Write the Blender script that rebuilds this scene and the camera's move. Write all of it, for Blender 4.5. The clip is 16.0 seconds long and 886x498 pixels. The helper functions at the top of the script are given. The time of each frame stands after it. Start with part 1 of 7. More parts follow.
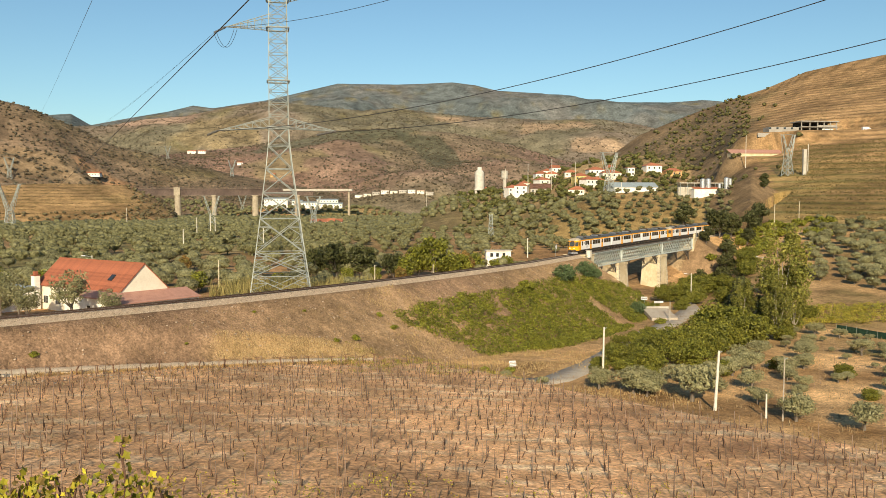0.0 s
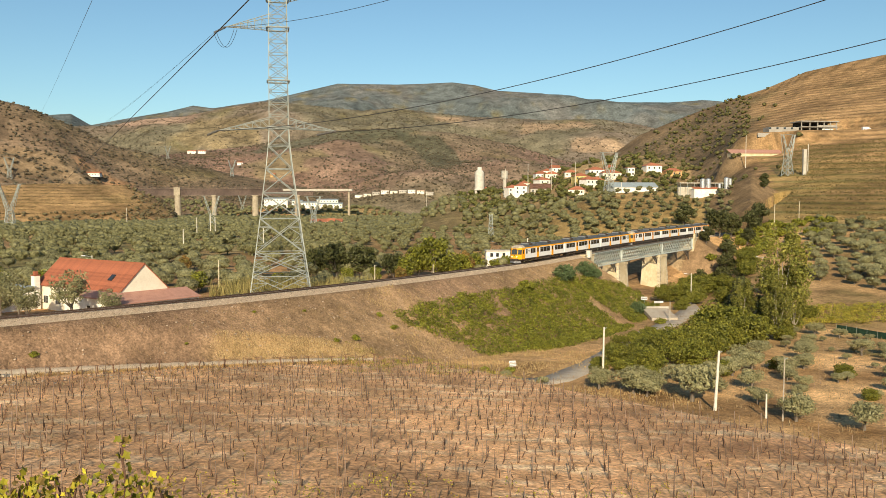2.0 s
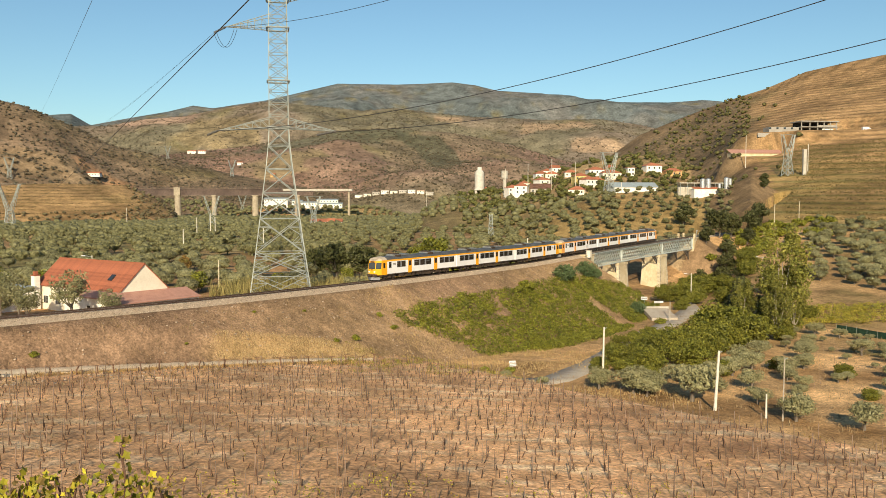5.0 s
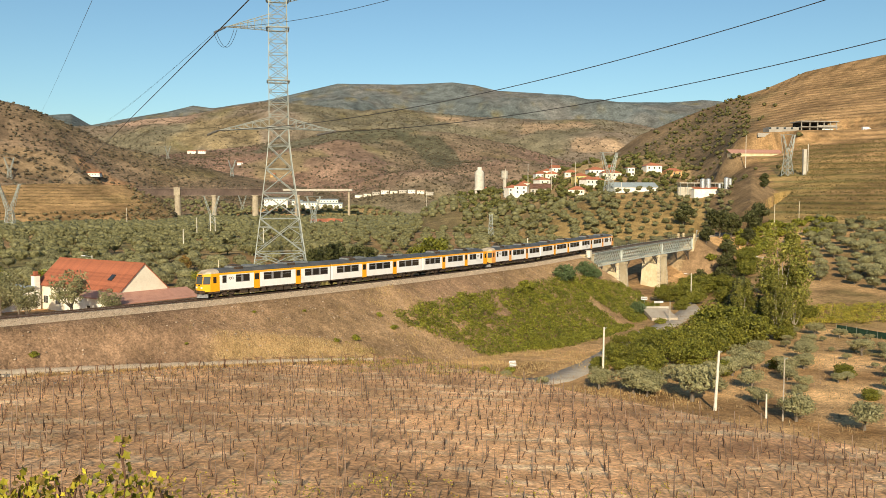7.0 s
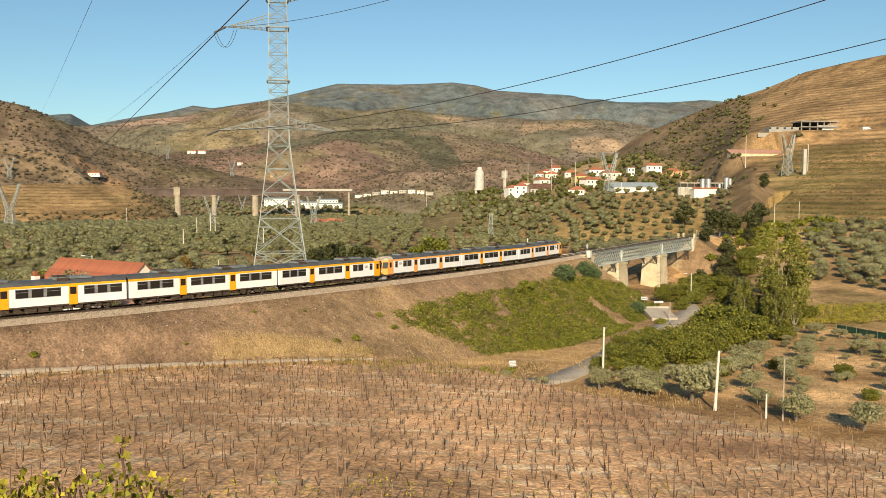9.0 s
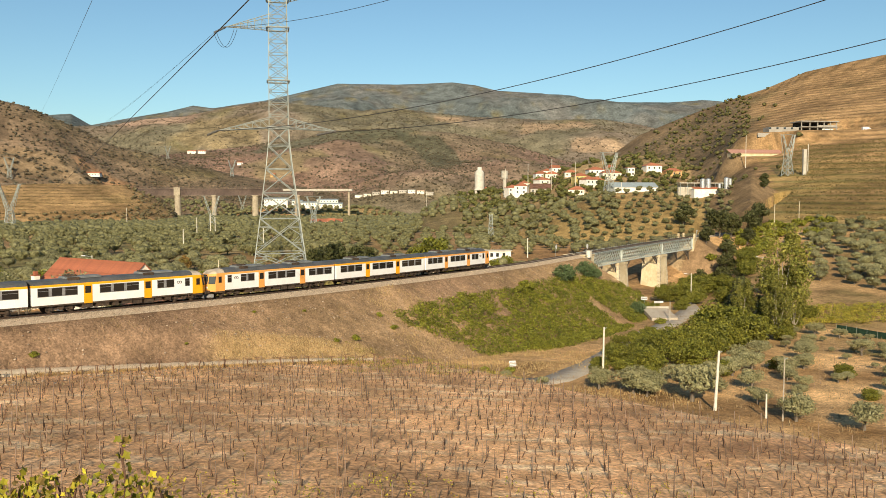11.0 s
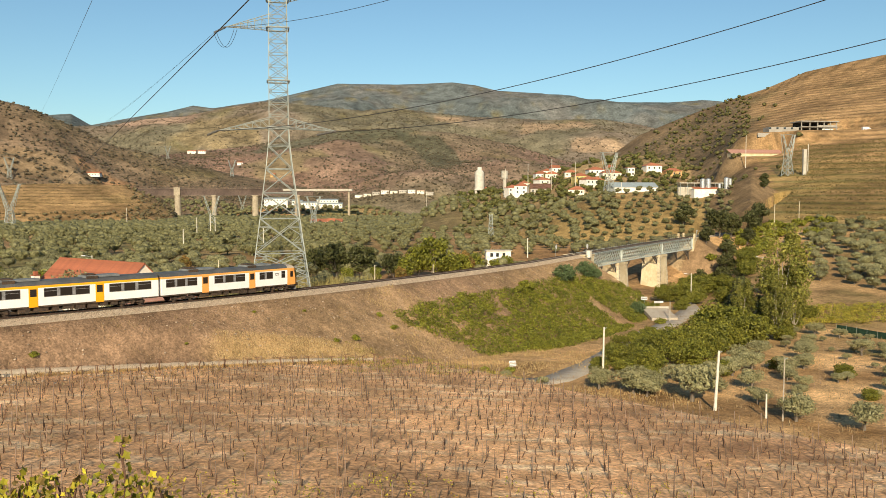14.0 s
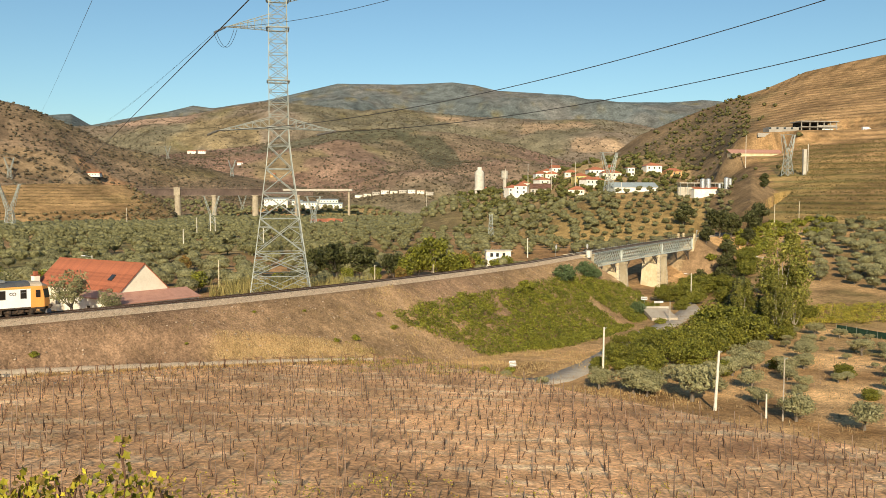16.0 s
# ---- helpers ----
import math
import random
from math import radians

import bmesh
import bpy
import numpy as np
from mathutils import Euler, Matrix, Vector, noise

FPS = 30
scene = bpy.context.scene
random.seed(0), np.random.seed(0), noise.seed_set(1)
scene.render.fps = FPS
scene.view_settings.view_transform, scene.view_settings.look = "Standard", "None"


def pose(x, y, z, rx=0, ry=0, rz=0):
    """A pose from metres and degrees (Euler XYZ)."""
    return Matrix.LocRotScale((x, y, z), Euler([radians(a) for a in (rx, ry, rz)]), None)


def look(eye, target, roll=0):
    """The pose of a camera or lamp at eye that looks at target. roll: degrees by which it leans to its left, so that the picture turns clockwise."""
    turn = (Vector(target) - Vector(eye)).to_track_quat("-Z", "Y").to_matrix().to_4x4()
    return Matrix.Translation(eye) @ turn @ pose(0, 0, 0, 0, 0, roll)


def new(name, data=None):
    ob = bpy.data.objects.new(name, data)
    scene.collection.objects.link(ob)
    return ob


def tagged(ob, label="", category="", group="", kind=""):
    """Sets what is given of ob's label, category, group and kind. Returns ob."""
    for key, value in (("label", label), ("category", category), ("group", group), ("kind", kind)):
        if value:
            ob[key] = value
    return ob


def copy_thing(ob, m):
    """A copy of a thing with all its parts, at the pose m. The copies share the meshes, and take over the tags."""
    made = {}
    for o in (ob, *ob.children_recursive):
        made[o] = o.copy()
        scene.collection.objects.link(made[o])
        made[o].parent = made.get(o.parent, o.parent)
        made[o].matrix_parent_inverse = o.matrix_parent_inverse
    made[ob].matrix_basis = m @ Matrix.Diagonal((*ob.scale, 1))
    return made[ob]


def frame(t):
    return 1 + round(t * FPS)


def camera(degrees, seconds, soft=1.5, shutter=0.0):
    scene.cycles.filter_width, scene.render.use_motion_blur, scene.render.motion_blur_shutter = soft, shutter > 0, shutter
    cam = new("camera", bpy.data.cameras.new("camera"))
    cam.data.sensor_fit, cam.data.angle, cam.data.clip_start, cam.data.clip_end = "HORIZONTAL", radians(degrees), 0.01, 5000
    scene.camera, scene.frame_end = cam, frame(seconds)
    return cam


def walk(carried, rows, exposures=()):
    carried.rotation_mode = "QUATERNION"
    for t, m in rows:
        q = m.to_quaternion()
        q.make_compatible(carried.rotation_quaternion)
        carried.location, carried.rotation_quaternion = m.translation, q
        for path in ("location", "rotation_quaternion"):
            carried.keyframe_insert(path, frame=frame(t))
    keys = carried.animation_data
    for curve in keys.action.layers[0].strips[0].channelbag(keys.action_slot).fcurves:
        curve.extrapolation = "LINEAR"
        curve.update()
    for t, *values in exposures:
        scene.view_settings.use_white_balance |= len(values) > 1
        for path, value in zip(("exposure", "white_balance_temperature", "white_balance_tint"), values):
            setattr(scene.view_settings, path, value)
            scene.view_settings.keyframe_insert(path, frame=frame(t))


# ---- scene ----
cam = camera(55.2, 16.0, soft=0.55)
EYE_Z = 13.0
EYE = pose(0, 0, EYE_Z, 90 - 3.09, 0, 0)
walk(cam, [(0.0, EYE), (16.0, EYE)])

# ---- light ----
SUN_UP = radians(23)
world = bpy.data.worlds.new("sky")
scene.world = world
world.use_nodes = True
wn = world.node_tree.nodes
sky = wn.new("ShaderNodeTexSky")
sky.sky_type = "NISHITA"
sky.sun_disc = False
sky.sun_elevation = SUN_UP
sky.sun_rotation = radians(182)
sky.air_density, sky.dust_density, sky.ozone_density = 1.0, 0.4, 1.5
wn["Background"].inputs["Strength"].default_value = 0.08
tone = wn.new("ShaderNodeMix")
tone.data_type, tone.blend_type = "RGBA", "MULTIPLY"
tone.inputs["Factor"].default_value, tone.inputs["B"].default_value = 1.0, (0.80, 1.0, 1.03, 1)
world.node_tree.links.new(sky.outputs["Color"], tone.inputs["A"])
world.node_tree.links.new(tone.outputs["Result"], wn["Background"].inputs["Color"])
sun = new("sun", bpy.data.lights.new("sun", "SUN"))
sun.data.energy, sun.data.angle, sun.data.color = 5.0, radians(0.55), (1.0, 0.83, 0.57)
sun.matrix_world = look((-4.6, -60, 60 * math.tan(SUN_UP)), (0, 0, 0))
scene.view_settings.exposure = 0.42


# ---- materials ----
def mat(name, color, rough=0.8, metal=0.0, vary=0.25, grain=3.0, bump=0.0, bump_scale=30.0, tone=None, island=0.0, rand=0.0, spec=0.3):
    """A surface with two scales of variation; tone: a second colour in patches."""
    m = bpy.data.materials.new(name)
    m.use_nodes = True
    n, l = m.node_tree.nodes, m.node_tree.links
    b = n["Principled BSDF"]
    b.inputs["Roughness"].default_value, b.inputs["Metallic"].default_value = rough, metal
    b.inputs["Specular IOR Level"].default_value = spec
    geo = n.new("ShaderNodeNewGeometry")
    big, fine = n.new("ShaderNodeTexNoise"), n.new("ShaderNodeTexNoise")
    big.inputs["Scale"].default_value, fine.inputs["Scale"].default_value = grain, grain * 9
    big.inputs["Detail"].default_value = fine.inputs["Detail"].default_value = 4
    tex = n.new("ShaderNodeTexCoord")
    for t in (big, fine):
        l.new(tex.outputs["Object"], t.inputs["Vector"])
    mix = n.new("ShaderNodeMix")
    mix.data_type = "RGBA"
    mix.inputs["A"].default_value = (*color, 1)
    mix.inputs["B"].default_value = (*(tone or [c * 0.6 for c in color]), 1)
    ramp = n.new("ShaderNodeMapRange")
    ramp.inputs["From Min"].default_value, ramp.inputs["From Max"].default_value = 0.42, 0.66
    l.new(big.outputs["Fac"], ramp.inputs["Value"])
    l.new(ramp.outputs["Result"], mix.inputs["Factor"])
    hsv = n.new("ShaderNodeHueSaturation")
    l.new(mix.outputs["Result"], hsv.inputs["Color"])
    val = n.new("ShaderNodeMapRange")
    val.inputs["From Min"].default_value, val.inputs["From Max"].default_value = 0.3, 0.7
    val.inputs["To Min"].default_value, val.inputs["To Max"].default_value = 1 - vary, 1 + vary
    l.new(fine.outputs["Fac"], val.inputs["Value"])
    last = val.outputs["Result"]
    for amount, source in ((island, geo.outputs["Random Per Island"]), (rand, None)):
        if amount:
            if source is None:
                source = n.new("ShaderNodeObjectInfo").outputs["Random"]
            r = n.new("ShaderNodeMapRange")
            r.inputs["To Min"].default_value, r.inputs["To Max"].default_value = 1 - amount, 1 + amount
            l.new(source, r.inputs["Value"])
            x = n.new("ShaderNodeMath")
            x.operation = "MULTIPLY"
            l.new(last, x.inputs[0]), l.new(r.outputs["Result"], x.inputs[1])
            last = x.outputs[0]
    l.new(last, hsv.inputs["Value"])
    l.new(hsv.outputs["Color"], b.inputs["Base Color"])
    if bump:
        bn, bt = n.new("ShaderNodeBump"), n.new("ShaderNodeTexNoise")
        bt.inputs["Scale"].default_value = bump_scale
        l.new(tex.outputs["Object"], bt.inputs["Vector"])
        bn.inputs["Strength"].default_value, bn.inputs["Distance"].default_value = bump, 0.05
        l.new(bt.outputs["Fac"], bn.inputs["Height"])
        l.new(bn.outputs["Normal"], b.inputs["Normal"])
    return m


def leaf(name, color, tone, island=0.45, rand=0.15, see=0.25):
    m = mat(name, color, 0.55, 0, 0.2, 0.5, tone=tone, island=island, rand=rand, spec=0.25)
    n, l = m.node_tree.nodes, m.node_tree.links
    tr, add = n.new("ShaderNodeBsdfTranslucent"), n.new("ShaderNodeMixShader")
    src = n["Principled BSDF"].inputs["Base Color"].links[0].from_socket
    l.new(src, tr.inputs["Color"])
    add.inputs[0].default_value = see
    l.new(n["Principled BSDF"].outputs[0], add.inputs[1]), l.new(tr.outputs[0], add.inputs[2])
    l.new(add.outputs[0], n["Material Output"].inputs["Surface"])
    return m


def pane_glass(name, color, rough=0.08):
    m = bpy.data.materials.new(name)
    m.use_nodes = True
    b = m.node_tree.nodes["Principled BSDF"]
    b.inputs["Base Color"].default_value = (*color, 1)
    b.inputs["Roughness"].default_value = rough
    b.inputs["Specular IOR Level"].default_value = 0.6
    return m


M_BALLAST = mat("ballast stone", (0.43, 0.345, 0.26), 0.95, 0, 0.3, 3.0, 0.6, 14, tone=(0.36, 0.285, 0.21))
M_RAIL = mat("rusty rail steel", (0.11, 0.07, 0.05), 0.6, 0.5, 0.3, 2)
M_SLEEPER = mat("concrete sleeper", (0.24, 0.21, 0.18), 0.9, 0, 0.25, 4, rand=0.2)
M_WHITE = mat("train white paint", (0.83, 0.83, 0.83), 0.4, 0, 0.04, 0.6, tone=(0.78, 0.77, 0.76), spec=0.4)
M_YELLOW = mat("train yellow paint", (0.84, 0.385, 0.012), 0.5, 0, 0.06, 0.8, tone=(0.78, 0.345, 0.016), spec=0.25)
M_ORANGE = mat("faded orange paint", (0.78, 0.36, 0.09), 0.5, 0, 0.08, 0.8, tone=(0.70, 0.32, 0.09))
M_ROOF = mat("train grey roof", (0.075, 0.08, 0.085), 0.55, 0, 0.2, 0.7, tone=(0.11, 0.11, 0.11))
M_ROOFTOP = mat("weathered pale roof", (0.19, 0.205, 0.215), 0.6, 0, 0.2, 0.7, tone=(0.14, 0.15, 0.155))
M_UNDER = mat("sooty underframe", (0.05, 0.038, 0.03), 0.8, 0.1, 0.4, 3, tone=(0.10, 0.066, 0.045))
M_GREY = mat("grey plough", (0.20, 0.20, 0.21), 0.6, 0.2, 0.2, 3)
M_SCREEN = pane_glass("windscreen glass", (0.05, 0.055, 0.055), 0.05)
M_GLASS = pane_glass("dark train glass", (0.018, 0.017, 0.017))
M_FRAME = mat("window divider grey", (0.25, 0.25, 0.26), 0.5, 0, 0.1, 3)
M_LAMP = pane_glass("headlight glass", (0.75, 0.75, 0.72), 0.15)


# ---- small builders ----
def box(bm, x0, y0, z0, x1, y1, z1, bevel=0.0):
    made = bmesh.ops.create_cube(bm, size=1)["verts"]
    for v in made:
        v.co = Vector(((x0 + x1) / 2 + v.co.x * (x1 - x0), (y0 + y1) / 2 + v.co.y * (y1 - y0), (z0 + z1) / 2 + v.co.z * (z1 - z0)))
    if bevel:
        edges = list({e for v in made for e in v.link_edges})
        bmesh.ops.bevel(bm, geom=edges, offset=bevel, segments=2, affect="EDGES")


def rod(bm, a, b, r, sides=6, r2=None):
    a, b = Vector(a), Vector(b)
    d = b - a
    if d.length < 1e-6:
        return
    m = Matrix.Translation((a + b) / 2) @ d.to_track_quat("Z", "Y").to_matrix().to_4x4()
    bmesh.ops.create_cone(bm, cap_ends=True, segments=sides, radius1=r, radius2=r if r2 is None else r2, depth=d.length, matrix=m)


def mesh_of(name, bm, material, smooth=False):
    me = bpy.data.meshes.new(name)
    bmesh.ops.recalc_face_normals(bm, faces=bm.faces)
    bm.to_mesh(me)
    bm.free()
    for m in material if isinstance(material, (list, tuple)) else [material]:
        me.materials.append(m)
    if smooth:
        me.shade_smooth()
    return me


def part(name, bm, material, parent=None, label="", smooth=False):
    ob = new(name, mesh_of(name, bm, material, smooth) if not isinstance(bm, bpy.types.Mesh) else bm)
    ob.parent = parent
    return tagged(ob, label)


def boxes(rows, bevel=0.0):
    bm = bmesh.new()
    for r in rows:
        box(bm, *r, bevel)
    return bm


def thing(name, m, label, category, group="", kind=""):
    ob = new(name)
    ob.matrix_world = m
    return tagged(ob, label, category, group, kind)


def raw(name, verts, faces, material, smooth=False):
    """A mesh from numpy arrays; all faces have the same number of corners."""
    me = bpy.data.meshes.new(name)
    verts, faces = np.asarray(verts, np.float32), np.asarray(faces, np.int32)
    k = faces.shape[1]
    me.vertices.add(len(verts))
    me.vertices.foreach_set("co", verts.ravel())
    me.loops.add(faces.size)
    me.loops.foreach_set("vertex_index", faces.ravel())
    me.polygons.add(len(faces))
    me.polygons.foreach_set("loop_start", np.arange(len(faces), dtype=np.int32) * k)
    me.update(calc_edges=True)
    for m in material if isinstance(material, (list, tuple)) else [material]:
        me.materials.append(m)
    if smooth:
        me.shade_smooth()
    return me


# ---- the line of the railway ----
LINE_S = np.arange(-160, 330.1, 0.5)
_c = np.clip(LINE_S, -70, 180)
LINE_A = 0.8539 + 0.002943 * _c - 1.336e-5 * _c * _c
LINE_X = np.concatenate([[0], np.cumsum(np.cos(LINE_A[:-1])) * 0.5])
LINE_Y = np.concatenate([[0], np.cumsum(np.sin(LINE_A[:-1])) * 0.5])
LINE_X += -32.87 - LINE_X[320] - np.sin(LINE_A) * 0.9
LINE_Y += 114.18 - LINE_Y[320] + np.cos(LINE_A) * 0.9
LINE_Z = 0.0153 * np.clip(LINE_S - 90, 0, 150)
BRIDGE = (117.0, 206.0)


def on_line(s, side=0.0, z=0.0):
    """A place s metres along the railway, side metres towards the vineyard, z above the rails."""
    a = np.interp(s, LINE_S, LINE_A)
    return Vector((np.interp(s, LINE_S, LINE_X) + side * math.sin(a), np.interp(s, LINE_S, LINE_Y) - side * math.cos(a), np.interp(s, LINE_S, LINE_Z) + z))


def along(s, side=0.0, z=0.0):
    return Matrix.Translation(on_line(s, side, z)) @ pose(0, 0, 0, 0, 0, math.degrees(np.interp(s, LINE_S, LINE_A)))


# ---- ground ----
def hashed(i, j, seed):
    n = (i.astype(np.int64) * 374761393 + j.astype(np.int64) * 668265263 + seed * 1442695041) & 0xFFFFFFFF
    n = ((n ^ (n >> 13)) * 1274126177) & 0xFFFFFFFF
    return ((n ^ (n >> 16)) & 0xFFFF) / 65535.0


def value(x, y, seed=0):
    i, j = np.floor(x), np.floor(y)
    u, v = x - i, y - j
    u, v = u * u * (3 - 2 * u), v * v * (3 - 2 * v)
    a, b = hashed(i, j, seed), hashed(i + 1, j, seed)
    c, d = hashed(i, j + 1, seed), hashed(i + 1, j + 1, seed)
    return (a * (1 - u) + b * u) * (1 - v) + (c * (1 - u) + d * u) * v


def fbm(x, y, size, octaves=4, seed=0):
    total, amp, norm = 0, 1.0, 0
    for k in range(octaves):
        total = total + amp * value(x / size * 2 ** k + 17.3 * k, y / size * 2 ** k - 9.1 * k, seed + k)
        norm += amp
        amp *= 0.5
    return total / norm


def ease(x, a, b):
    t = np.clip((x - a) / (b - a), 0, 1)
    return t * t * (3 - 2 * t)


# crests: distance, run of the front slope, its bend, then pairs of (bearing as a tangent, rise as a tangent)
MOUNTAIN_CREST = (
    -0.9, 0.09, -0.52, 0.105, -0.463, 0.104, -0.436, 0.1055, -0.413, 0.092, -0.376, 0.0985, -0.323, 0.107, -0.293, 0.1147, -0.27, 0.112, -0.209, 0.12,
    -0.149, 0.1335, -0.123, 0.14, -0.056, 0.1393, 0.011, 0.142, 0.037, 0.1387, 0.064, 0.132, 0.117, 0.1287, 0.144, 0.1213, 0.197, 0.118, 0.264, 0.118,
    0.304, 0.1213, 0.344, 0.1187, 0.9, 0.09,
)
MIDDLE_CREST = (
    -0.9, 0.08, -0.456, 0.09, -0.396, 0.0907, -0.349, 0.0987, -0.303, 0.102, -0.256, 0.112, -0.203, 0.12, -0.149, 0.1147, -0.096, 0.1087, -0.056,
    0.112, -0.016, 0.1067, 0.037, 0.1013, 0.117, 0.098, 0.184, 0.0987, 0.231, 0.092, 0.311, 0.0733, 0.9, 0.05,
)
SPUR_CREST = (
    -0.9, 0.03, -0.389, 0.0467, -0.303, 0.06, -0.243, 0.0653, -0.176, 0.0733, -0.116, 0.0853, -0.056, 0.088, 0.011, 0.0833, 0.077, 0.07, 0.144, 0.05,
    0.184, 0.04, 0.4, 0.02,
)
WEST_CREST = (
    -0.9, 0.17, -0.523, 0.1213, -0.496, 0.1153, -0.463, 0.102, -0.429, 0.088, -0.389, 0.068, -0.349, 0.0587, -0.303, 0.0467, -0.243, 0.0333, -0.176,
    0.02, -0.1, 0.005,
)
TERRACE_CREST = (
    -0.9, 0.03, -0.523, 0.0207, -0.456, 0.0237, -0.375, 0.021, -0.352, 0.012, -0.335, 0.002, -0.318, -0.008,
)
EAST_CREST = (
    0.13, 0.01, 0.184, 0.0467, 0.231, 0.08, 0.277, 0.0987, 0.331, 0.1187, 0.377, 0.1333, 0.424, 0.1533, 0.477, 0.1653, 0.523, 0.1747, 0.611, 0.19,
    1.2, 0.25,
)
VILLAGE_CREST = (
    -0.02, -0.006, 0.011, 0.007, 0.064, 0.013, 0.104, 0.03, 0.144, 0.04, 0.184, 0.05, 0.231, 0.056, 0.277, 0.05, 0.344, 0.02,
)
KNOLL_CREST = (
    0.09, -0.03, 0.131, -0.01, 0.171, 0.0053, 0.204, 0.012, 0.251, 0.0147, 0.297, 0.012, 0.337, 0.02, 0.364, 0.033, 0.384, 0.02, 0.43, -0.01,
)
CRESTS = {
    "mountain": (4300, 1500, 1.0, MOUNTAIN_CREST),
    "middle": (2700, 900, 1.15, MIDDLE_CREST),
    "spur": (1900, 750, 1.1, SPUR_CREST),
    "west": (1400, 420, 1.3, WEST_CREST),
    "terrace": (880, 130, 0.9, TERRACE_CREST),
    "east": (950, 800, 1.5, EAST_CREST),
    "village": (690, 190, 0.9, VILLAGE_CREST),
    "knoll": (430, 120, 0.85, KNOLL_CREST),
}


def hills(x, y):
    """Height of the hills, and which crest stands highest."""
    d = np.hypot(x, y)
    u = np.where(y > 1, x / np.maximum(y, 1), np.sign(x) * 9)
    z = np.full(d.shape, -30.0)
    top = np.zeros(d.shape, int)
    for k, (name, (far, run, bend, pairs)) in enumerate(CRESTS.items()):
        us, es = np.array(pairs[0::2]), np.array(pairs[1::2])
        if run < 890 and name != "spur":
            us, es = np.r_[us[0] - 0.06, us, us[-1] + 0.06], np.r_[-0.15, es, -0.15]
        rough = (fbm(x, y, run * 0.45, 5, 40 + 7 * k) - 0.5)
        yc = far / np.sqrt(1 + np.minimum(u * u, 2.0))
        crest = EYE_Z + np.interp(u, us, es) * yc
        reach = run - 175 * (1 - ease(u, 0.29, 0.37)) if name == "east" else run
        t = np.clip((d - (far - reach)) / reach, 0, 1)
        back = np.clip((d - far) / (run * 0.8), 0, 1)
        low = -13.0 if name in ("east", "knoll") else -6.0
        gully = rough * (crest - low) * 0.75 * np.sin(np.pi * np.clip(t, 0, 1)) * (1 if name in ("mountain", "middle", "spur", "west") else 0.25)
        h = low + (crest - low) * t ** bend * (1 - 0.75 * ease(back, 0, 1)) + gully + rough * (crest - low) * 0.018
        h = np.where(d < far - reach, -50, h)
        top = np.where(h > z, k + 1, top)
        z = np.maximum(z, h)
    return z, top


def track_frame(x, y):
    """Distance from the line (positive towards the vineyard) and metres along it."""
    off, at = np.full(x.shape, 999.0), np.zeros(x.shape)
    near = np.hypot(x, y) < 460
    px, py = x[near], y[near]
    best, arg = np.full(px.shape, 1e9), np.zeros(px.shape, int)
    for i in range(0, len(LINE_S), 4):
        q = (px - LINE_X[i]) ** 2 + (py - LINE_Y[i]) ** 2
        hit = q < best
        best[hit], arg[hit] = q[hit], i
    dx, dy = px - LINE_X[arg], py - LINE_Y[arg]
    ca, sa = np.cos(LINE_A[arg]), np.sin(LINE_A[arg])
    side = dx * sa - dy * ca
    off[near] = np.sign(side) * np.maximum(np.abs(side), np.sqrt(np.maximum(best - 1.2, 0)) * 0.98)
    at[near] = LINE_S[arg] + dx * ca + dy * sa
    return off, at


def vineyard_plane(x, y):
    return -2.7 - 0.088 * (y - 46) - 0.033 * x


def edge_of_vines(x, y):
    """Metres past the vineyard's lower edge, towards the stream."""
    return ((x - 18.4) * 34 + (y - 85.4) * 21.6) / 40.3 + 1


def path_on_ground(x, y):
    """Metres from the middle of the farm track at the foot of the bank."""
    px = np.array([-95, -60.0, -47.0, -40.0, -32.8, -24.0, -16.5, -9.0, 0.5])
    py = np.array([52, 78.5, 88.2, 94.0, 100.0, 106.6, 112.3, 116.5, 121])
    best = np.full(x.shape, 1e9)
    for i in range(len(px) - 1):
        ax, ay, bx, by = px[i], py[i], px[i + 1], py[i + 1]
        t = np.clip(((x - ax) * (bx - ax) + (y - ay) * (by - ay)) / ((bx - ax) ** 2 + (by - ay) ** 2), 0, 1)
        best = np.minimum(best, np.hypot(x - ax - t * (bx - ax), y - ay - t * (by - ay)))
    return best


